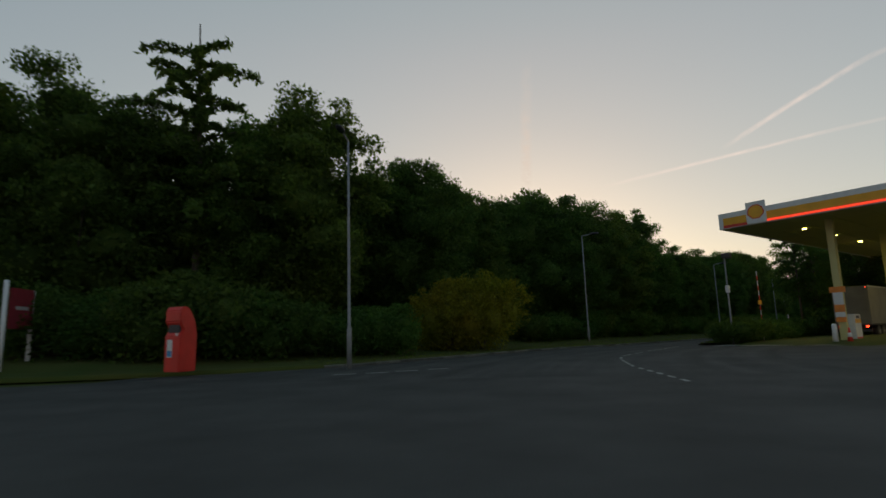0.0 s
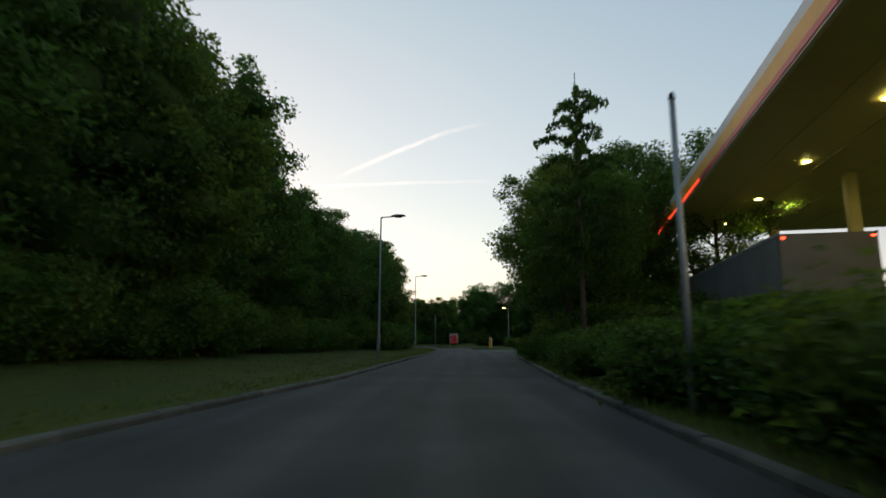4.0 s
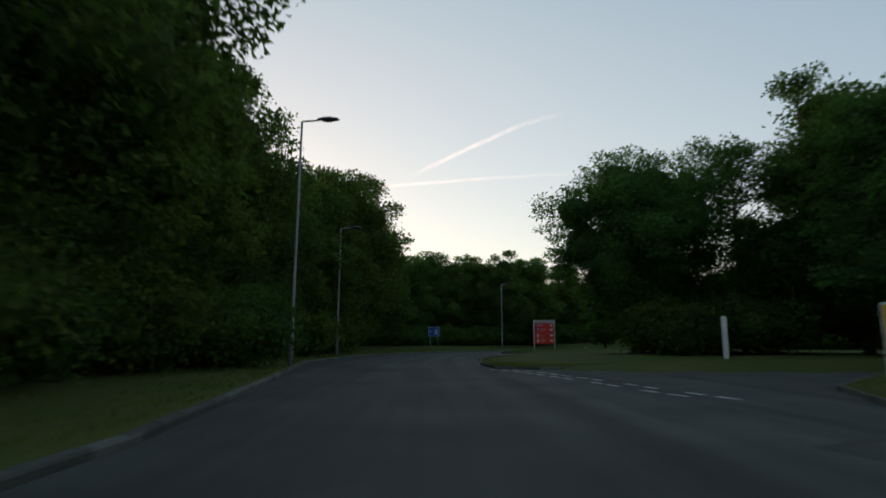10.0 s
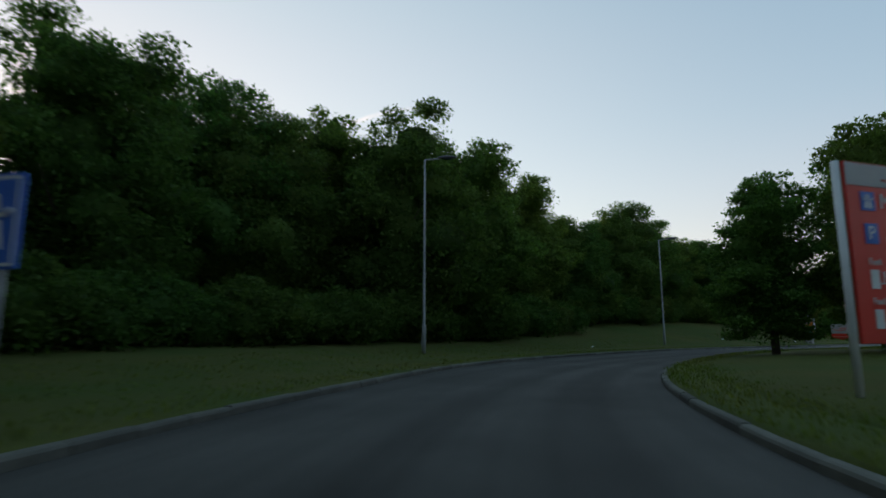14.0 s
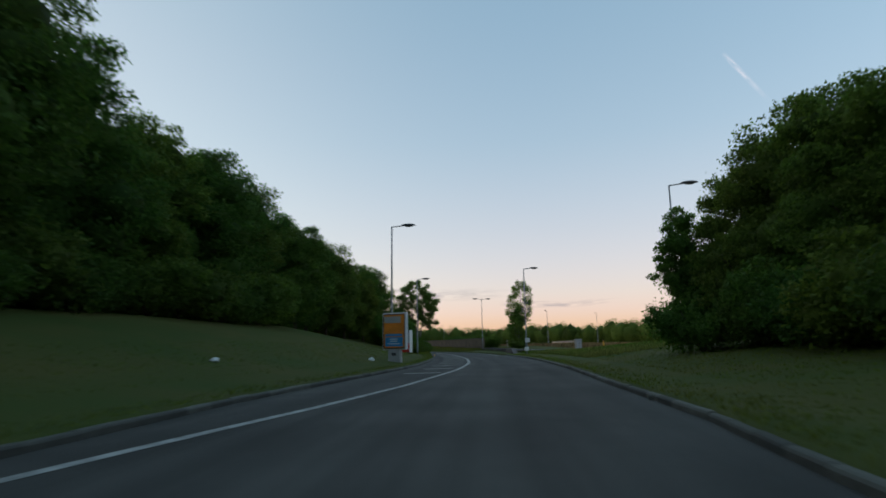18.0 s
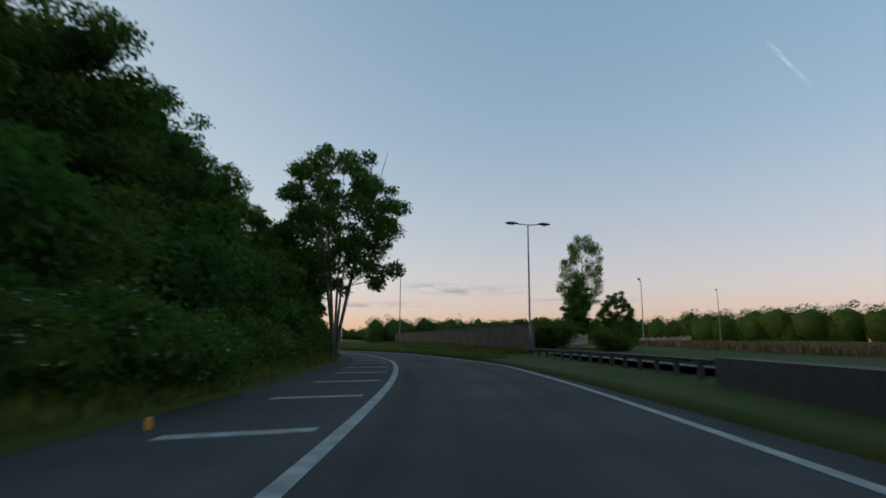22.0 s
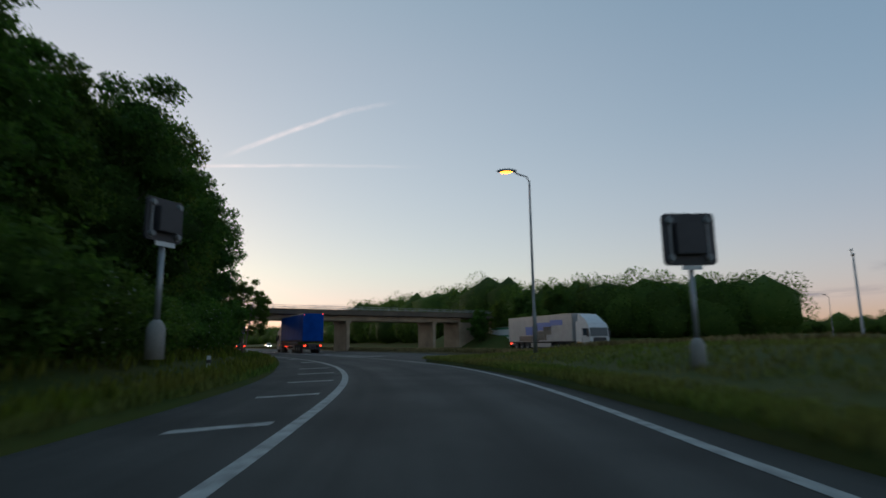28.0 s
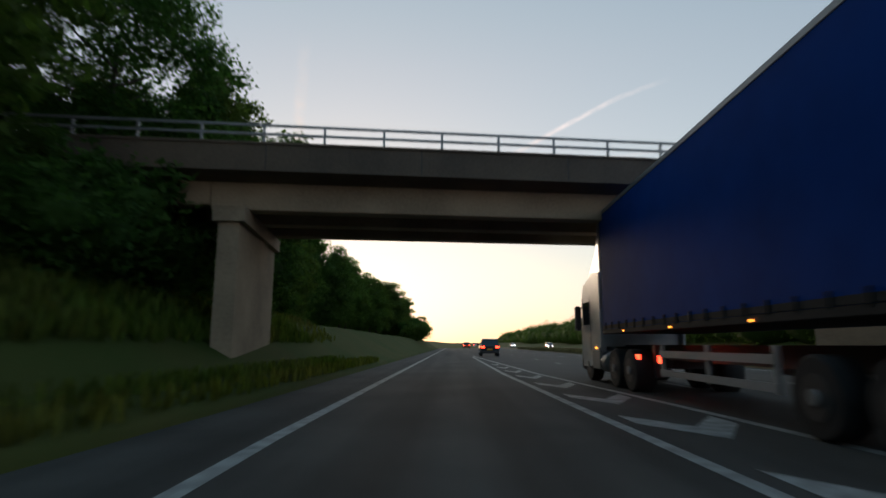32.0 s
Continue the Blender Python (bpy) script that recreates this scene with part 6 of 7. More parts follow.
for u, v in ((5.5, 2.8), (16.5, 2.8), (5.5, 13.5), (16.5, 13.5)):
    m = CAN @ pose(u, v + 1.6, 0.02)
    t = thing("fuel_pump", m, "white fuel pump with yellow and red panels", "fuel pump", "fuel pumps")
    part("plinth", box(-0.5, -2.6, -0.02, 0.5, 1.4, 0.14, 0.02), M_CONCRETE, t)
    part("body", box(-0.3, -0.55, 0.14, 0.3, 0.55, 1.75, 0.03), M_WHITE, t)
    part("yellow_panel", box(-0.31, -0.5, 1.2, 0.31, 0.5, 1.45), M_YELLOW, t)
    part("display", box(-0.312, -0.3, 1.48, 0.312, 0.3, 1.66), M_DARK, t)
    part("red_base", box(-0.312, -0.5, 0.2, 0.312, 0.5, 0.34), M_RED, t)
    for yy in (-0.4, 0.4):
        part("hose", tube([(-0.33, yy, 1.3), (-0.45, yy, 0.7), (-0.36, yy * 1.1, 0.45), (-0.34, yy * 1.15, 1.0)], [0.022] * 4, 6), M_RUBBER, t)
t = thing("pump_number_board", CAN @ pose(5.5, 2.55, 0), "orange and white boards fixed round a canopy column", "column boards")
for z0, z1, mt in ((1.3, 1.6, M_ORANGE), (1.9, 2.35, M_ORANGE), (1.6, 1.9, M_WHITE), (2.35, 3.1, M_WHITE), (3.1, 3.45, M_ORANGE)):
    w = 0.42 if z0 == 3.1 else 0.26
    part("board", box(-w, -0.06, z0, w, 0.04, z1, 0.01), mt, t)
t = thing("traffic_cone", CAN @ pose(6.1, 1.6, 0.02), "orange and white traffic cone on the forecourt", "cone")
part("base", box(-0.22, -0.22, 0, 0.22, 0.22, 0.05, 0.01), M_RUBBER, t)
part("body", tube([(0, 0, 0.05), (0, 0, 0.95)], [0.17, 0.04], 14), M_RED, t)
part("band", tube([(0, 0, 0.4), (0, 0, 0.65)], [0.121, 0.09], 14), M_WHITE, t)
t = thing("bollard", CAN @ pose(5.4, 1.5, 0.02), "white plastic bollard on the forecourt", "bollard")
part("post", tube([(0, 0, 0), (0, 0, 1.1), (0, 0, 1.2)], [0.16, 0.14, 0.08], 14), M_WHITE, t)
t = thing("floodlight_pole", pose(19.6, 39.2, 0.1, 0, 0, -40), "slim grey pole with a square floodlight", "floodlight")
part("pole", tube([(0, 0, -0.2), (0, 0, 1.2), (0, 0, 6.0)], [0.08, 0.06, 0.05], 10), M_POLE, t)
part("floodlight", box(-0.12, -0.3, 5.9, 0.42, 0.3, 6.25, 0.03), M_DARK, t)
part("camera_box", box(-0.12, -0.12, 3.5, 0.12, 0.12, 4.0, 0.02), M_WHITE, t)
t = thing("striped_pole", pose(23.0, 41.5, 0.05), "slim red and white banded pole with a small yellow box", "pole", "poles")
part("shaft", tube([(0, 0, -0.2), (0, 0, 5.2)], [0.028, 0.028], 10), M_WHITE, t)
for k in range(6):
    part("red_band", tube([(0, 0, 0.9 + k * 0.72), (0, 0, 1.26 + k * 0.72)], [0.031, 0.031], 10), M_RED, t, "red painted band")
part("yellow_box", box(-0.11, -0.08, 2.75, 0.11, 0.08, 3.05, 0.015), M_YELLOW, t)
for x, y, hh in ((22.6, 45.2, 4.6),):
    t = thing("pole", pose(x, y, 0.1), "slim steel pole behind the planting", "pole", "poles")
    part("shaft", tube([(0, 0, -0.2), (0, 0, hh)], [0.06, 0.045], 8), M_STEEL, t)
    part("cap", tube([(0, 0, hh), (0, 0, hh + 0.1)], [0.06, 0.03], 8), M_DARK, t)


# ---- vehicles ----
def wheel(parent, x, y, r, w=0.3):
    t = part("wheel", tube([(x - w / 2, y, r), (x - w / 2 + 0.04, y, r), (x + w / 2 - 0.04, y, r), (x + w / 2, y, r)], [r * 0.92, r, r, r * 0.92], 22), M_RUBBER, parent)
    part("rim", tube([(x - w / 2 - 0.012, y, r), (x + w / 2 + 0.012, y, r)], [r * 0.56, r * 0.56], 16), M_RUST, t)
    part("hub", tube([(x - w / 2 - 0.05, y, r), (x + w / 2 + 0.05, y, r)], [r * 0.2, r * 0.2], 10), M_POLE, t)


def lorry(m, side, cab, label, top=4.1, length=13.6, curtain_low=1.15, tail=True, art=""):
    """An articulated lorry, nose towards +y, the trailer's front at y = 0, its left side at x = -1.27."""
    t = thing("lorry", m, label, "lorry")
    b = box(-1.27, -length, curtain_low, 1.27, 0, top, 0.05)
    body = part("trailer_body", b, side, t)
    part("roof_rail", box(-1.285, -length, top - 0.09, -1.26, 0, top + 0.02, 0.008), M_STEEL, body)
    part("roof_rail", box(1.26, -length, top - 0.09, 1.285, 0, top + 0.02, 0.008), M_STEEL, body)
    part("side_rave", box(-1.29, -length, curtain_low - 0.1, 1.29, 0, curtain_low + 0.02, 0.01), M_RUBBER, t)
    part("hem", box(-1.278, -length + 0.05, curtain_low + 0.03, -1.268, -0.05, curtain_low + 0.13), M_RUBBER, body, "dark reinforced hem")
    y = -0.35
    while y > -length:
        part("buckle", box(-1.30, y - 0.02, curtain_low - 0.02, -1.265, y + 0.02, curtain_low + 0.2), M_RUBBER, body)
        y -= 0.62
    part("chassis", box(-0.45, -length + 0.2, 0.75, 0.45, 0.8, 1.1), M_DARK, t)
    part("side_guard", box(-1.24, -8.4, 0.85, -1.2, -4.2, 0.98), M_GREYPANEL, t)
    part("side_guard", box(-1.24, -8.4, 0.48, -1.2, -4.2, 0.6), M_GREYPANEL, t)
    for yy in (-8.35, -6.3, -4.25):
        part("guard_post", box(-1.22, yy - 0.05, 0.45, -1.16, yy + 0.05, 1.1), M_GREYPANEL, t)
    part("side_guard", box(1.2, -8.4, 0.5, 1.24, -4.2, 0.95), M_GREYPANEL, t)
    part("landing_leg", box(-0.9, -3.0, 0.35, -0.75, -2.85, 1.1), M_DARK, t)
    for yy in (-9.2, -10.5, -11.8):
        for sx in (-1, 1):
            wheel(t, sx * 1.07, yy, 0.5, 0.38)
    part("rear_door", box(-1.25, -length - 0.03, curtain_low, 1.25, -length, top - 0.05), side, t)
    part("rear_bumper", box(-1.2, -length - 0.02, 0.5, 1.2, -length + 0.1, 0.7), M_DARK, t)
    for sx in (-0.95, 0.95):
        part("tail_lamp", box(sx - 0.1, -length - 0.05, 0.84, sx + 0.1, -length - 0.02, 1.0, 0.01), M_TAIL, t)
        part("top_marker", box(sx * 1.2 - 0.04, -length - 0.05, top - 0.16, sx * 1.2 + 0.04, -length - 0.02, top - 0.1), M_TAIL, t)
    for yy in (-2.0, -5.0, -8.0):
        part("side_lamp", box(-1.31, yy - 0.03, curtain_low - 0.075, -1.29, yy + 0.03, curtain_low - 0.04), M_AMBER, t)
    if tail:
        for yy in (-2.55, -2.25, -4.05):
            part("work_lamp", box(-1.2, yy - 0.07, 0.72, -1.12, yy + 0.07, 0.88), M_TAIL, t)
    # tractor
    c = part("cab", profile([(0.75, 0.5), (2.75, 0.42), (2.86, 0.9), (2.84, 1.5), (2.72, 2.55), (2.45, 3.0), (1.3, 3.25), (0.75, 3.25)], -1.22, 1.22), cab, t)
    part("roof_fairing", profile([(0.78, 3.25), (2.4, 3.02), (1.9, 3.45), (1.1, 3.95), (0.8, top - 0.1)], -1.1, 1.1), cab, t)
    part("windscreen", profile([(2.845, 1.62), (2.885, 1.62), (2.75, 2.5), (2.71, 2.5)], -1.1, 1.1), M_GLASS, t)
    for sx in (-1, 1):
        x0, x1 = (sx * 1.222, sx * 1.232)
        part("side_window", prism([(x0, 0), (x1, 0), (x1, 1), (x0, 1)], 0, 1), M_GLASS, t).matrix_local = Matrix(((1, 0, 0, 0), (0, 0.85, 0, 1.72), (0, 0, 0.72, 1.72), (0, 0, 0, 1)))
        part("door_seam", box(min(x0, x1), 1.62, 0.95, max(x0, x1), 1.65, 2.6), M_DARK, t)
        part("mirror", box(sx * 1.36 - 0.1, 2.62, 1.55, sx * 1.36 + 0.1, 2.8, 2.35, 0.04), M_DARK, t)
        part("mirror_arm", tube([(sx * 1.2, 2.7, 2.3), (sx * 1.36, 2.7, 2.3)], [0.03, 0.03], 6), M_DARK, t)
        part("skirt", box(sx * 1.2 - 0.03, 0.6, 0.4, sx * 1.2 + 0.03, 1.5, 0.95, 0.02), M_POLE, t)
        part("side_fairing", box(sx * 1.2 - 0.02, 0.5, 1.0, sx * 1.2 + 0.02, 0.78, 3.2), cab, t)
        wheel(t, sx * 1.02, 2.05, 0.5, 0.34)
        wheel(t, sx * 1.0, -0.9, 0.5, 0.5)
        wheel(t, sx * 1.0, -2.2 + 0.0, 0.5, 0.5)
        part("headlamp", box(sx * 0.9 - 0.22, 2.8, 0.62, sx * 0.9 + 0.22, 2.9, 0.85), M_GLASS, t)
        part("marker_lamp", box(sx * 1.23 - 0.012, 0.95, 0.98, sx * 1.23 + 0.012, 1.05, 1.04), M_AMBER, t)
    part("bumper", box(-1.22, 2.7, 0.3, 1.22, 2.92, 0.9, 0.04), M_DARK, t)
    part("grille", box(-0.8, 2.86, 1.0, 0.8, 2.9, 1.5), M_DARK, t)
    part("tractor_frame", box(-0.42, -2.8, 0.55, 0.42, 2.6, 0.8), M_DARK, t)
    part("fuel_tank", tube([(-0.9, -0.2, 0.62), (-0.9, 0.9, 0.62)], [0.32, 0.32], 14), M_STEEL, t)
    part("catwalk", box(-1.0, -0.3, 0.95, 1.0, 0.7, 1.05), M_DARK, t)
    return t, body


q = on(506.0, 5.5)
lorry(pose(q.x, q.y, 0.004, 0, 0, -19.8), M_BLUETARP, M_CAB, "lorry with a tall blue curtain-sided trailer and white cab", 4.85, 13.6, 1.5)
t, body = lorry(pose(370.6, 241.9, 0.004, 0, 0, 156.5), M_GREYPANEL, M_CAB, "white lorry with a painted blue patch on its trailer", 4.1, 13.6, 1.1, False)
for y0, z0, y1, z1, mt in ((-4.2, 2.9, -1.8, 3.5, M_BLUE), (-7.0, 2.4, -4.0, 3.3, M_BLUE), (-9.5, 1.9, -6.8, 2.9, M_BLUE), (-11, 1.2, -6.5, 1.8, M_DARK), (-7.2, 1.3, -5.0, 2.3, M_WOOD), (-5.6, 1.9, -4.0, 2.8, M_WOOD)):
    part("painted_patch", box(1.275, y0, z0, 1.285, y1, z1), mt, body)
t, body = lorry(pose(389.3, 260.3, 0.004, 0, 0, 156.5), M_GREEN, M_CAB, "green lorry with a white lettered band", 3.6, 13.6, 1.1, False)
part("lettering_bar", box(1.275, -12.5, 2.3, 1.285, -3, 3.2), M_WHITE, body)
part("lettering_bar", box(1.275, -12.0, 1.7, 1.285, -5, 2.0), M_WHITE, body)
lorry(pose(33.2, 46.5, 0.02, 0, 0, -50.5) @ pose(0, 13.6, 0), M_LORRYGREY, M_CAB, "grey box lorry parked under the canopy", 4.2, 13.6, 1.1, False)


def car(m, paint, label, tall=1.65, lit=True):
    """A hatchback or sport utility car, nose towards +y."""
    t = thing("car", m, label, "car", "cars")
    k = tall / 1.65
    b = bmesh.new()
    secs = [(-2.25, 0.45, 0.98, 0.80), (-2.15, 0.3, 1.05, 0.88), (-1.2, 0.25, 1.08, 0.92), (0.9, 0.25, 1.02, 0.92), (1.9, 0.28, 0.92, 0.88), (2.2, 0.4, 0.78, 0.78)]
    rings = []
    for y, z0, z1, w in secs:
        rings.append([b.verts.new((sx * ww, y, z)) for sx, ww, z in ((-1, w * 0.94, z0 * k), (-1, w, (z0 + z1) / 2 * k), (-1, w * 0.93, z1 * k), (1, w * 0.93, z1 * k), (1, w, (z0 + z1) / 2 * k), (1, w * 0.94, z0 * k))])
    for r0, r1 in zip(rings, rings[1:]):
        for i in range(6):
            b.faces.new((r0[i], r0[(i + 1) % 6], r1[(i + 1) % 6], r1[i]))
    b.faces.new(rings[0][::-1])
    b.faces.new(rings[-1])
    bmesh.ops.recalc_face_normals(b, faces=b.faces[:])
    bmesh.ops.bevel(b, geom=[e for e in b.edges], offset=0.035, segments=1, affect="EDGES")
    part("body", b, paint, t)
    part("glasshouse", profile([(-2.05, 1.0 * k), (1.05, 1.0 * k), (0.35, 1.52 * k), (-0.6, 1.62 * k), (-1.65, 1.55 * k)], -0.78, 0.78), M_GLASS, t)
    part("roof", profile([(-1.7, 1.54 * k), (-0.6, 1.615 * k), (0.36, 1.51 * k), (0.3, 1.56 * k), (-0.6, 1.67 * k), (-1.75, 1.6 * k)], -0.74, 0.74), paint, t)
    for sx in (-1, 1):
        wheel(t, sx * 0.78, -1.35, 0.34, 0.22)
        wheel(t, sx * 0.78, 1.35, 0.34, 0.22)
        part("tail_lamp", box(sx * 0.68 - 0.18, -2.28, 0.78 * k, sx * 0.68 + 0.18, -2.2, 0.93 * k, 0.015), M_TAIL if lit else M_RED, t)
        part("headlamp", box(sx * 0.62 - 0.17, 2.14, 0.6 * k, sx * 0.62 + 0.17, 2.24, 0.74 * k, 0.015), M_HEAD, t)
        part("mirror", box(sx * 0.98 - 0.09, 0.62, 0.98 * k, sx * 0.98 + 0.09, 0.76, 1.12 * k, 0.02), paint, t)
    part("number_plate", box(-0.26, -2.29, 0.6 * k, 0.26, -2.27, 0.7 * k), M_YELLOW, t)
    part("rear_bumper", box(-0.84, -2.3, 0.32 * k, 0.84, -2.2, 0.52 * k, 0.03), M_DARK, t)
    return t


def car_at(s, lat, back, paint, label, tall=1.65):
    q = on(s, lat)
    return car(pose(q.x, q.y, 0.004, 0, 0, heading(s) + (180 if back else 0)), paint, label, tall)


car_at(545, 3.4, False, M_CARPAINT, "dark sport utility car with lit tail lamps")
for s, lat, back, paint, label in ((640, 3.4, False, M_CARRED, "red car with lit tail lamps, far ahead"), (690, 7.8, False, M_CAB, "white car far ahead on the motorway"), (720, 24, True, M_CAB, "white car coming on the far carriageway"),
                                   (760, 3.5, False, M_CARPAINT, "dark car far ahead on the motorway"), (655, 27.8, True, M_CARPAINT, "dark car coming on the far carriageway")):
    car_at(s, lat, back, paint, label)


# ---- bridge over the motorway ----
BR = pose(349.6, 284.3, 0.0, 0, 0, -12.0)      # x along the deck, y across it
br = thing("bridge", BR, "weathered concrete road bridge over the motorway", "bridge")
part("deck", profile([(0, 5.46), (0, 6.16), (5.6, 6.16), (5.6, 5.46), (4.9, 5.34), (0.7, 5.34)], -13, 52), M_DECK, br, "dark brown mottled deck edge")
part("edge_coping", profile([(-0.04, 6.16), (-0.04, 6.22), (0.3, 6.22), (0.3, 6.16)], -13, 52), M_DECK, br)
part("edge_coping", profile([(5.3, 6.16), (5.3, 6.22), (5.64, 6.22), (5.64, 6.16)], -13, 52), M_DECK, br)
PIERS = (-0.9, 19.4, 35.2)
for yy in (0.75, 2.55, 4.35):
    for x0, x1 in zip((-1.5,) + PIERS[1:], PIERS[1:] + (41.0,)):
        part("beam", box(x0 + 0.01, yy, 4.6, x1 - 0.01, yy + 0.5, 5.38, 0.02), M_BRIDGE, br)
    part("beam", box(-8.0, yy, 4.72, -1.52, yy + 0.5, 5.38, 0.02), M_BRIDGE, br)
for xx in PIERS:
    pr = part("pier", prism([(xx - 0.26, 0.4), (xx + 0.26, 0.4), (xx + 0.3, 5.2), (xx - 0.22, 5.2)], -0.4, 4.2), M_BRIDGE, br)
    part("pier_cap", prism([(xx - 0.40, 0.3), (xx + 0.40, 0.3), (xx + 0.44, 5.3), (xx - 0.36, 5.3)], 4.2, 4.598), M_BRIDGE, pr)
for x0, x1 in ((-8.6, -4.6), (40.4, 45)):
    part("abutment", box(x0, 0.5, 0.3, x1, 5.1, 4.72 if x0 < 0 else 4.6), M_BRIDGE, br)
for x in range(-12, 52, 4):
    part("deck_joint", box(x - 0.012, -0.006, 5.5, x + 0.012, 0.0, 6.14), M_DARK, br)
for yy in (0.12, 5.48):
    x = -12.5
    while x < 51:
        part("rail_post", box(x - 0.03, yy - 0.03, 6.22, x + 0.03, yy + 0.03, 6.72), M_STEEL, br)
        x += 1.55
    for zz in (6.48, 6.72):
        part("rail", box(-13, yy - 0.03, zz - 0.03, 52, yy + 0.03, zz + 0.03), M_STEEL, br)


def mound(name, m, sx, sy, h, label):
    """A grassed embankment with a flat top."""
    va, fs = [], []
    n, k = 28, 14
    for j in range(k + 1):
        for i in range(n + 1):
            u, v = i / n * 2 - 1, j / k * 2 - 1
            d = max(abs(u), abs(v))
            z = h * min(1, max(0, (1 - d) / 0.45))
            va.append((u * sx, v * sy, z - 0.1 + 0.15 * noise.noise((u * 9, v * 9, h))))
    for j in range(k):
        for i in range(n):
            a = j * (n + 1) + i
            fs.append((a, a + 1, a + n + 2, a + n + 1))
    ob = place(name, raw(name, va, fs, M_GRASS, True), M_GRASS)
    ob.matrix_world = m
    return tagged(ob, label, "embankment", kind="structure")


mound("embankment_west", BR @ pose(-26, 2.8, 0), 22, 13, 5.6, "grassed embankment carrying the bridge road")
mound("embankment_east", BR @ pose(64, 2.8, 0), 24, 13, 5.6, "grassed embankment carrying the bridge road")
for k in range(16):
    for sx, lo in ((-1, -11), (1, 45)):
        q = BR @ Vector((lo + sx * random.uniform(0, 26), random.uniform(-9, -3), 0))
        put(BUSH, random.choice(("dark", "mid")), q.x, q.y, random.uniform(1.2, 2.0), z=random.uniform(1.0, 4.0))
for x, y, h in ((-14, -4.5, 9.5), (-19, -6, 10.5), (-11.5, -6.5, 8.0), (-8.0, -2.6, 8.0), (-5.4, -2.4, 5.2), (-4.2, 9.0, 9.0), (-11.5, -3.0, 9.0), (-7.0, 10.5, 11.0), (-5.4, 15.0, 10.5), (-8.0, 20.0, 11.0), (-4.6, 22.0, 10.0), (-4.4, 30.0, 9.0), (-9, 28, 11), (42.5, -2.6, 6.0), (46, -4, 7.5), (51, -5, 9.0), (57, -6, 10), (64, -8, 10)):
    q = BR @ Vector((x, y, 0))
    tree_xy(random.choice("abd"), q.x, q.y, h, z=0.8)


# ---- barriers, wall, fence ----
def barrier(name, pts, label, beam=0.30, top=0.80, mat=None, spacing=2.4, thick=0.10, zs=None):
    """A steel beam on posts along a line of places."""
    mat = mat or M_STEEL
    t = tagged(new(name), label, "safety barrier")
    b = bmesh.new()
    prof = [(-0.02, top - beam), (0.05, top - beam * 0.8), (0.05, top - beam * 0.65), (-0.02, top - beam * 0.5), (0.05, top - beam * 0.35), (0.05, top - beam * 0.2), (-0.02, top), (-0.05, top), (-0.05, top - beam)]
    rows = []
    for i, p in enumerate(pts):
        d = Vector(pts[min(i + 1, len(pts) - 1)][:2]) - Vector(pts[max(i - 1, 0)][:2])
        d.normalize()
        n = Vector((-d.y, d.x))
        rows.append([b.verts.new((p[0] + n.x * o, p[1] + n.y * o, (p[2] if len(p) > 2 else 0) + z)) for o, z in prof])
    for r0, r1 in zip(rows, rows[1:]):
        for i in range(len(prof)):
            b.faces.new((r0[i], r0[(i + 1) % len(prof)], r1[(i + 1) % len(prof)], r1[i]))
    bmesh.ops.recalc_face_normals(b, faces=b.faces[:])
    part("beam", b, mat, t)
    left = 0.0
    for a, c in zip(pts, pts[1:]):
        L = math.dist(a[:2], c[:2])
        while left < L:
            f = left / L
            x, y = a[0] + (c[0] - a[0]) * f, a[1] + (c[1] - a[1]) * f
            z = (a[2] + (c[2] - a[2]) * f) if len(a) > 2 else 0
            part("post", box(x - 0.06, y - 0.06, z - 0.3, x + 0.06, y + 0.06, z + top - 0.05), mat, t)
            left += spacing
        left -= L
    return t


BARRIER = [(234.4, 170.3), (237, 170.3), (240, 170.3), (243, 170.35), (247, 170.5), (251, 170.8), (255, 171.2), (259, 171.8)]
barrier("safety_barrier", [(x, y, 0.05) for x, y in BARRIER], "dark weathered box-beam barrier on posts", 0.17, 0.72, M_RUST, 1.6)
# its ramped end
t = thing("barrier_ramp", pose(227.6, 170.75, 0.05, 0, 0, -93.7), "sloping dark concrete end of the barrier", "barrier end")
part("ramp", profile([(-7, -0.1), (7, -0.1), (7, 0.76), (-3.0, 0.72), (-7, 0.08)], -0.25, 0.25), M_RUST, t)
barrier("safety_barrier", [tuple(on(s, -8.3)[:2]) + (0.3,) for s in range(462, 504, 3)], "grey steel safety barrier in long grass", 0.28, 0.5)
reserve = strip("central_reserve", 440, 1100, 14.4, 19.2, 0.02, M_DRY)
tagged(reserve, "dry brown grass strip between the carriageways", "grass strip", kind="structure")
far_verge = flat("far_verge", [tuple((on(500, 37.2) - Vector((*MW, 0)) * 120)[:2]), tuple(on(500, 37.2)[:2]), tuple(on(900, 37.2)[:2]), tuple(on(900, 47)[:2]), tuple(on(500, 47)[:2]), tuple((on(500, 47) - Vector((*MW, 0)) * 120)[:2])], 0.03, M_DRY, "dry brown grass verge beyond the motorway", "grass verge")
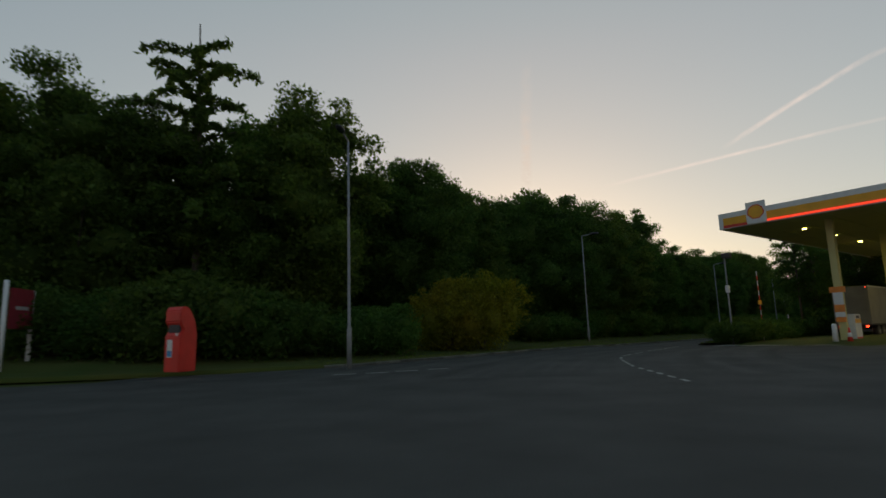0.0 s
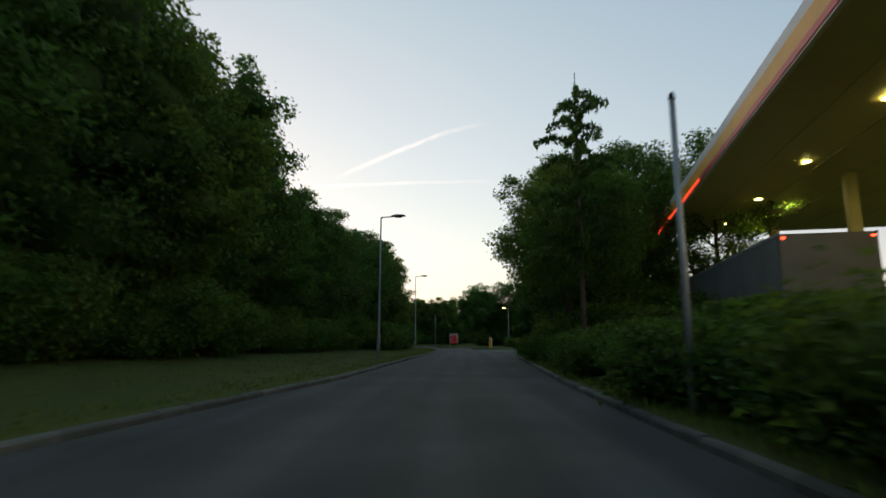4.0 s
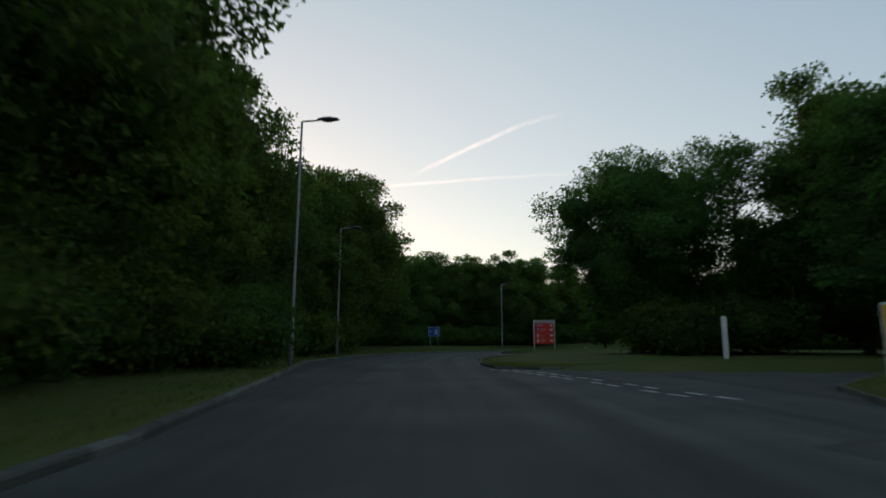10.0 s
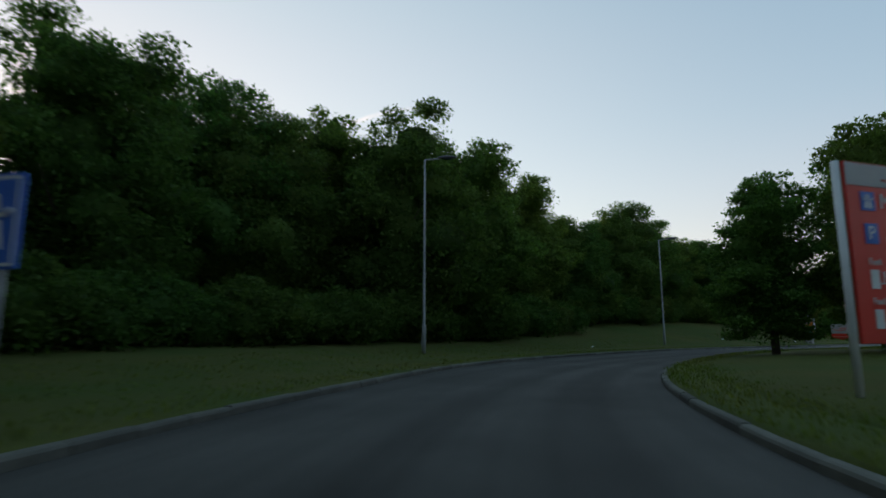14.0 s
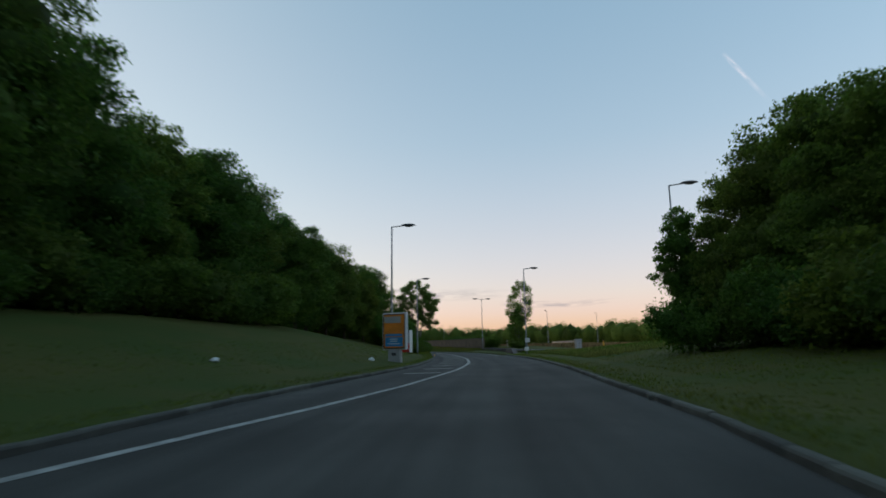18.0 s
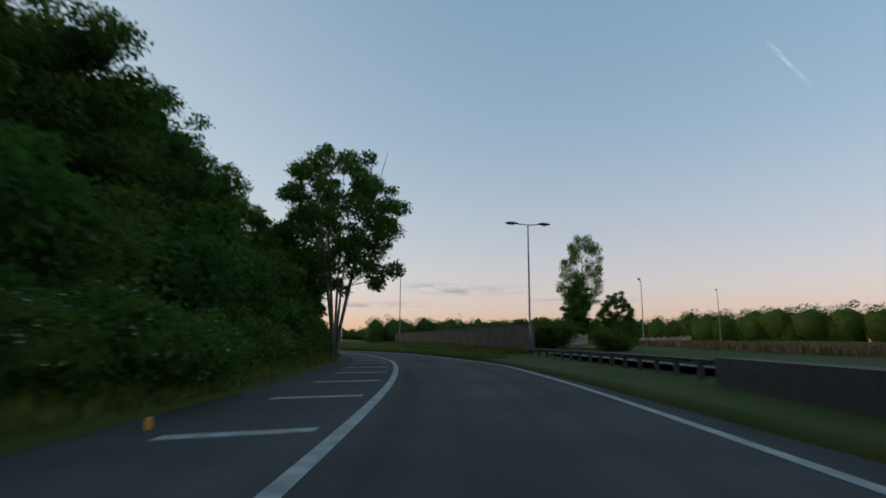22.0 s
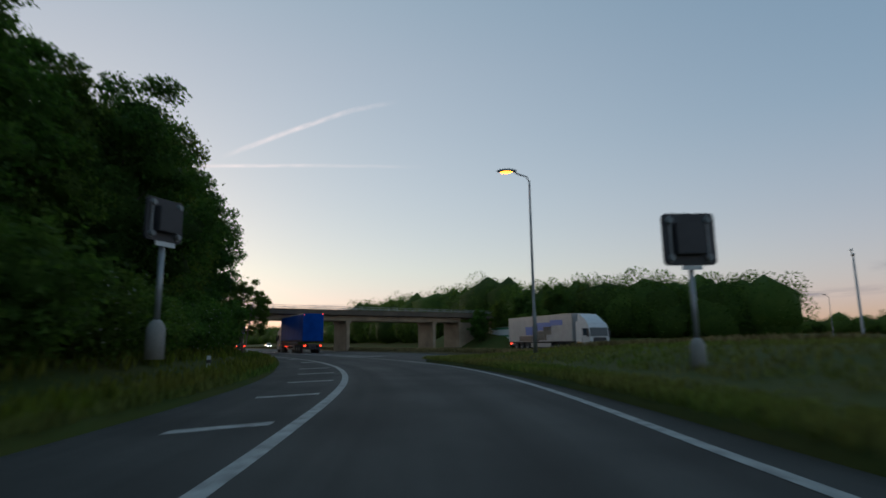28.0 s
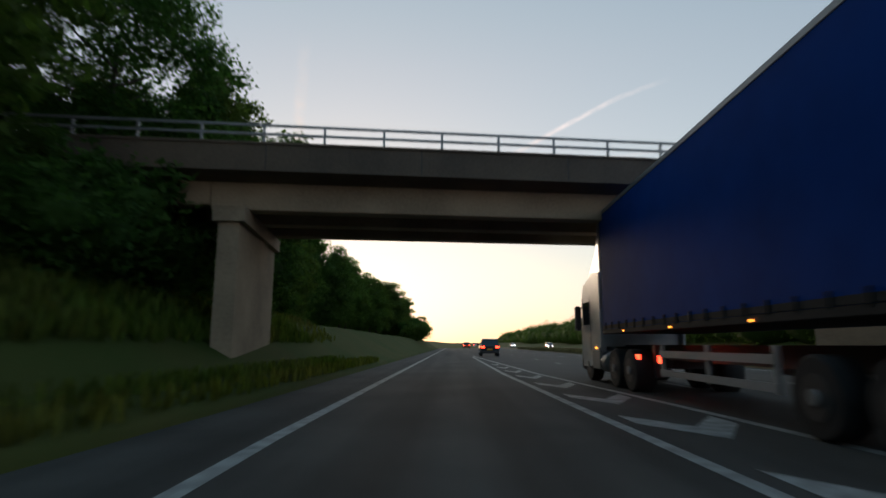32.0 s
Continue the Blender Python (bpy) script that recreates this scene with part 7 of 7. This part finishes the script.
# long brown wall
W0, W1 = Vector((262.7, 171.1)), Vector((317.5, 187.2))
d = (W1 - W0).normalized()
wall = thing("wall", pose(W0.x, W0.y, 0, 0, 0, math.degrees(math.atan2(d.y, d.x))), "long brown brick boundary wall with a flat coping", "wall")
L = (W1 - W0).length
nb = int(L / 3)
for k in range(nb):
    x0, x1 = k * L / nb, (k + 1) * L / nb
    part("wall_panel", box(x0 + 0.004, -0.11, 0.2, x1 - 0.004, 0.11, 2.5), M_BRICK, wall)
    part("coping", box(x0 + 0.006, -0.17, 2.5, x1 - 0.006, 0.17, 2.6, 0.01), M_MORTAR, wall)
for k in range(nb + 1):
    part("pier", box(k * L / nb - 0.15, -0.12, 0.2, k * L / nb + 0.15, 0.12, 2.503), M_BRICK, wall)
# rank growth at the foot of the wall, and bushes behind it
side = Vector((d.y, -d.x))
if (on(370, 0).xy - W0).dot(side) < 0:
    side = -side
rng = np.random.default_rng(77)
spots = []
for k in range(5200):
    q = W0 + d * rng.uniform(0, L) + side * (0.2 + 2.6 * rng.random() ** 1.3)
    if noise.noise((q.x * 0.35, q.y * 0.35, 3.0)) > -0.35:
        spots.append((q.x, q.y, max(gz(q.x, q.y), 0.1)))
grass_patch("nettle_growth", spots, M_MEADOW, 0.14, 0.42, "rank green nettles at the foot of the wall")
for f, o, sc in ((0.33, -2.7, 1.04), (0.06, -3.2, 1.1), (0.12, -3.0, 1.08), (0.20, -2.7, 1.08), (0.27, -2.8, 1.06), (0.42, -2.7, 1.04), (0.50, -2.7, 1.04)):
    q = W0 + d * (f * L) + side * o
    put(BUSH, ("mid", "dark")[int(f * 100) % 2], q.x, q.y, sc, 1.0 if o > 0 else None)
# pale fences beyond the side road
def paling(a, c, n, z0, z1, label):
    t = tagged(new("fence"), label, "fence", "pale fences")
    p, q = Vector(a), Vector(c)
    d = (q - p).normalized()
    turn = math.degrees(math.atan2(d.y, d.x))
    for k in range(n):
        c0 = p.lerp(q, k / (n - 1))
        g = gz(c0.x, c0.y)
        ob = part("slat", box(-0.13, -0.02, z0, 0.13, 0.02, z1 + 0.12 * math.sin(k * 0.9)), M_FENCE, t)
        ob.matrix_world = pose(c0.x, c0.y, g, 0, 0, turn)
    for zz in (z0 + 0.25, z1 - 0.3):
        g0, g1 = gz(p.x, p.y), gz(q.x, q.y)
        part("fence_rail", tube([(p.x, p.y, g0 + zz), (q.x, q.y, g1 + zz)], [0.05, 0.05], 4), M_FENCE, t)
    return t


M_FENCE = material("pale_timber", (0.34, 0.29, 0.25), 0.9, vary=0.25, scale=2)
paling((304, 143), (365, 136.6), 96, -0.1, 1.3, "low pale slatted fence far beyond the service road")
paling((291, 163), (301, 158.5), 17, -0.1, 1.35, "short pale slatted fence beside the service road")


# ---- litter ----
def bag(x, y, size, label, seed):
    b = bmesh.new()
    bmesh.ops.create_icosphere(b, subdivisions=2, radius=1)
    for v in b.verts:
        k = 1 + 0.45 * noise.noise(v.co * 2.2 + Vector((seed, 0, 0)))
        v.co = Vector((v.co.x * size * k, v.co.y * size * 0.7 * k, max(-0.35, v.co.z) * size * 0.6 * k))
    ob = link("litter", b, M_LITTER)
    ob.location = (x, y, max(gz(x, y), 0.13) + 0.25 * size)
    return tagged(ob, label, "litter", "litter in the grass")


for k, (s, lat, size) in enumerate(((286, -7.0, 0.28), (272, -9.5, 0.2), (452.5, -4.8, 0.17), (455, -5.0, 0.11), (200, -8, 0.06), (245, -8.0, 0.13), (488, -6.3, 0.13), (491, -6.0, 0.1), (372, 5.0, 0.2), (328, -5.0, 0.12), (437, -5.5, 0.16), (428, 5.2, 0.14))):
    q = on(s, lat)
    bag(q.x, q.y, size, "crumpled white litter lying in the grass", k)


t = thing("litter", pose(228.7, 180.4, 0.06, 0, 0, 20), "small yellow scrap lying on the road's edge", "litter", "litter in the grass")
part("scrap", box(-0.09, -0.03, -0.06, 0.09, 0.03, 0.09, 0.012), M_YELLOW, t)


# ---- sky streaks and thin clouds, far off ----
def streak_material(name, colour, strength, soft):
    m = bpy.data.materials.new(name)
    m.use_nodes = True
    n, l = m.node_tree.nodes, m.node_tree.links
    n.clear()
    out, mix, tr, em = n.new("ShaderNodeOutputMaterial"), n.new("ShaderNodeMixShader"), n.new("ShaderNodeBsdfTransparent"), n.new("ShaderNodeEmission")
    em.inputs[0].default_value, em.inputs[1].default_value = (*colour, 1), strength
    uv, sep, nz = n.new("ShaderNodeUVMap"), n.new("ShaderNodeSeparateXYZ"), n.new("ShaderNodeTexNoise")
    l.new(uv.outputs[0], sep.inputs[0])

    def op(kind, a, b=None, c=None):
        o = n.new("ShaderNodeMath")
        o.operation = kind
        for i, v in enumerate((a, b, c)):
            if v is None:
                continue
            if isinstance(v, (int, float)):
                o.inputs[i].default_value = v
            else:
                l.new(v, o.inputs[i])
        return o.outputs[0]

    x, y = sep.outputs[0], sep.outputs[1]
    across = op("MULTIPLY", op("MULTIPLY", y, op("SUBTRACT", 1.0, y)), 4.0)
    along = op("MINIMUM", op("MULTIPLY", x, 6.0), op("MULTIPLY", op("SUBTRACT", 1.0, x), 1.6))
    along = op("MINIMUM", along, 1.0)
    mp = n.new("ShaderNodeMapping")
    mp.inputs["Scale"].default_value = (14, 1.2, 1) if soft < 0.5 else (5, 2.5, 1)
    l.new(uv.outputs[0], mp.inputs[0])
    nz.inputs["Scale"].default_value, nz.inputs["Detail"].default_value = 1.0, 4
    l.new(mp.outputs[0], nz.inputs["Vector"])
    wisp = op("MULTIPLY_ADD", nz.outputs[0], 1.2 + soft * 2.5, -0.1 - soft * 1.4)
    a = op("MULTIPLY", op("MULTIPLY", op("POWER", across, 1.5), along), op("MINIMUM", op("MAXIMUM", wisp, 0.0), 1.0))
    fac = op("MULTIPLY", a, 0.7)
    l.new(fac, mix.inputs[0])
    l.new(tr.outputs[0], mix.inputs[1])
    l.new(em.outputs[0], mix.inputs[2])
    l.new(mix.outputs[0], out.inputs[0])
    return m


M_FAINT = streak_material("faint_contrail", (0.75, 0.72, 0.78), 0.27, 0.5)
M_TRAIL = streak_material("contrail", (1.0, 0.84, 0.78), 0.36, 0.1)
M_PILLAR = streak_material("sun_pillar", (1.0, 0.84, 0.74), 0.27, 0.25)
M_CLOUD = streak_material("thin_cloud", (0.40, 0.42, 0.52), 0.14, 0.9)


def direction(az, el):
    a, e = radians(az), radians(el)
    return Vector((math.sin(a) * math.cos(e), math.cos(a) * math.cos(e), math.sin(e)))


def streak(name, ends, width, mat, label, category, far=3600.0):
    """A band across the sky through directions (azimuth, elevation), width in degrees."""
    me = bpy.data.meshes.new(name)
    d = [direction(*e) for e in ends]
    pts = []
    n = 16
    for k in range(n + 1):
        f = k / n * (len(d) - 1)
        i = min(int(f), len(d) - 2)
        pts.append(d[i].lerp(d[i + 1], f - i).normalized())
    va, fs = [], []
    for k, p in enumerate(pts):
        tang = (pts[min(k + 1, n)] - pts[max(k - 1, 0)]).normalized()
        up = p.cross(tang).normalized() * math.tan(radians(width / 2))
        c = Vector((180, 130, 0))
        va += [c + (p - up) * far, c + (p + up) * far]
        if k:
            fs.append((2 * k - 2, 2 * k, 2 * k + 1, 2 * k - 1))
    me.from_pydata([tuple(v) for v in va], [], fs)
    uvl = me.uv_layers.new(name="UVMap")
    for poly in me.polygons:
        for li, vi in zip(poly.loop_indices, poly.vertices):
            uvl.data[li].uv = ((vi // 2) / n, vi % 2)
    ob = place(name, me, mat)
    ob.visible_shadow = False
    return tagged(ob, label, category, kind="structure")


streak("contrail", [(25.6, 17.1), (32, 20.1), (38, 22.4), (43, 23.4)], 0.62, M_TRAIL, "pale pink vapour trail across the evening sky", "contrail")
streak("contrail", [(13, 14.7), (26, 16.4), (35, 17.1), (46, 17.2)], 0.45, M_TRAIL, "thin pale vapour trail across the evening sky", "contrail")
streak("sun_pillar", [(6.0, 15.0), (6.2, 21.0), (6.6, 29.0)], 1.5, M_PILLAR, "faint pale upright glow above the sunken sun", "sky glow")
streak("contrail", [(119.2, 26.2), (122.8, 21.0)], 0.5, M_FAINT, "short faint vapour trail high in the sky", "contrail")
streak("cloud", [(83, 5.6), (90, 5.2), (98, 5.3)], 1.5, M_CLOUD, "thin grey-blue cloud low in the sky", "cloud")
streak("cloud", [(73, 3.9), (80, 3.7), (88, 3.9)], 1.0, M_CLOUD, "thin grey-blue cloud low in the sky", "cloud")
streak("cloud", [(96, 4.2), (103, 4.0), (108, 4.3)], 0.8, M_CLOUD, "thin grey-blue cloud low in the sky", "cloud")
streak("cloud", [(34, 3.6), (39, 3.3), (44, 3.6)], 0.9, M_CLOUD, "thin grey-blue cloud low in the sky", "cloud")

# ---- kerb stones ----
kerb_run("kerb_west", [on(s, kl(s) - 0.02) for s in np.arange(22, 150, 0.9)], -1)
kerb_run("kerb_bend", [on(s, kl(s) - 0.02) for s in np.arange(150, 312, 0.9)], -1, 180)
kerb_run("kerb_planting", [on(s, kr(s) + 0.02) for s in np.arange(46, 108, 0.9)], 1, 70)
kerb_run("kerb_east", [on(s, kr(s) + 0.02) for s in np.arange(208, 318, 0.9)], 1, 130)
for nm, il in (("kerb_island_a", ISLAND_A), ("kerb_island_b", ISLAND_B), ("kerb_island_c", ISLAND_C)):
    kerb_run(nm, il + [il[0]], 1, 40)
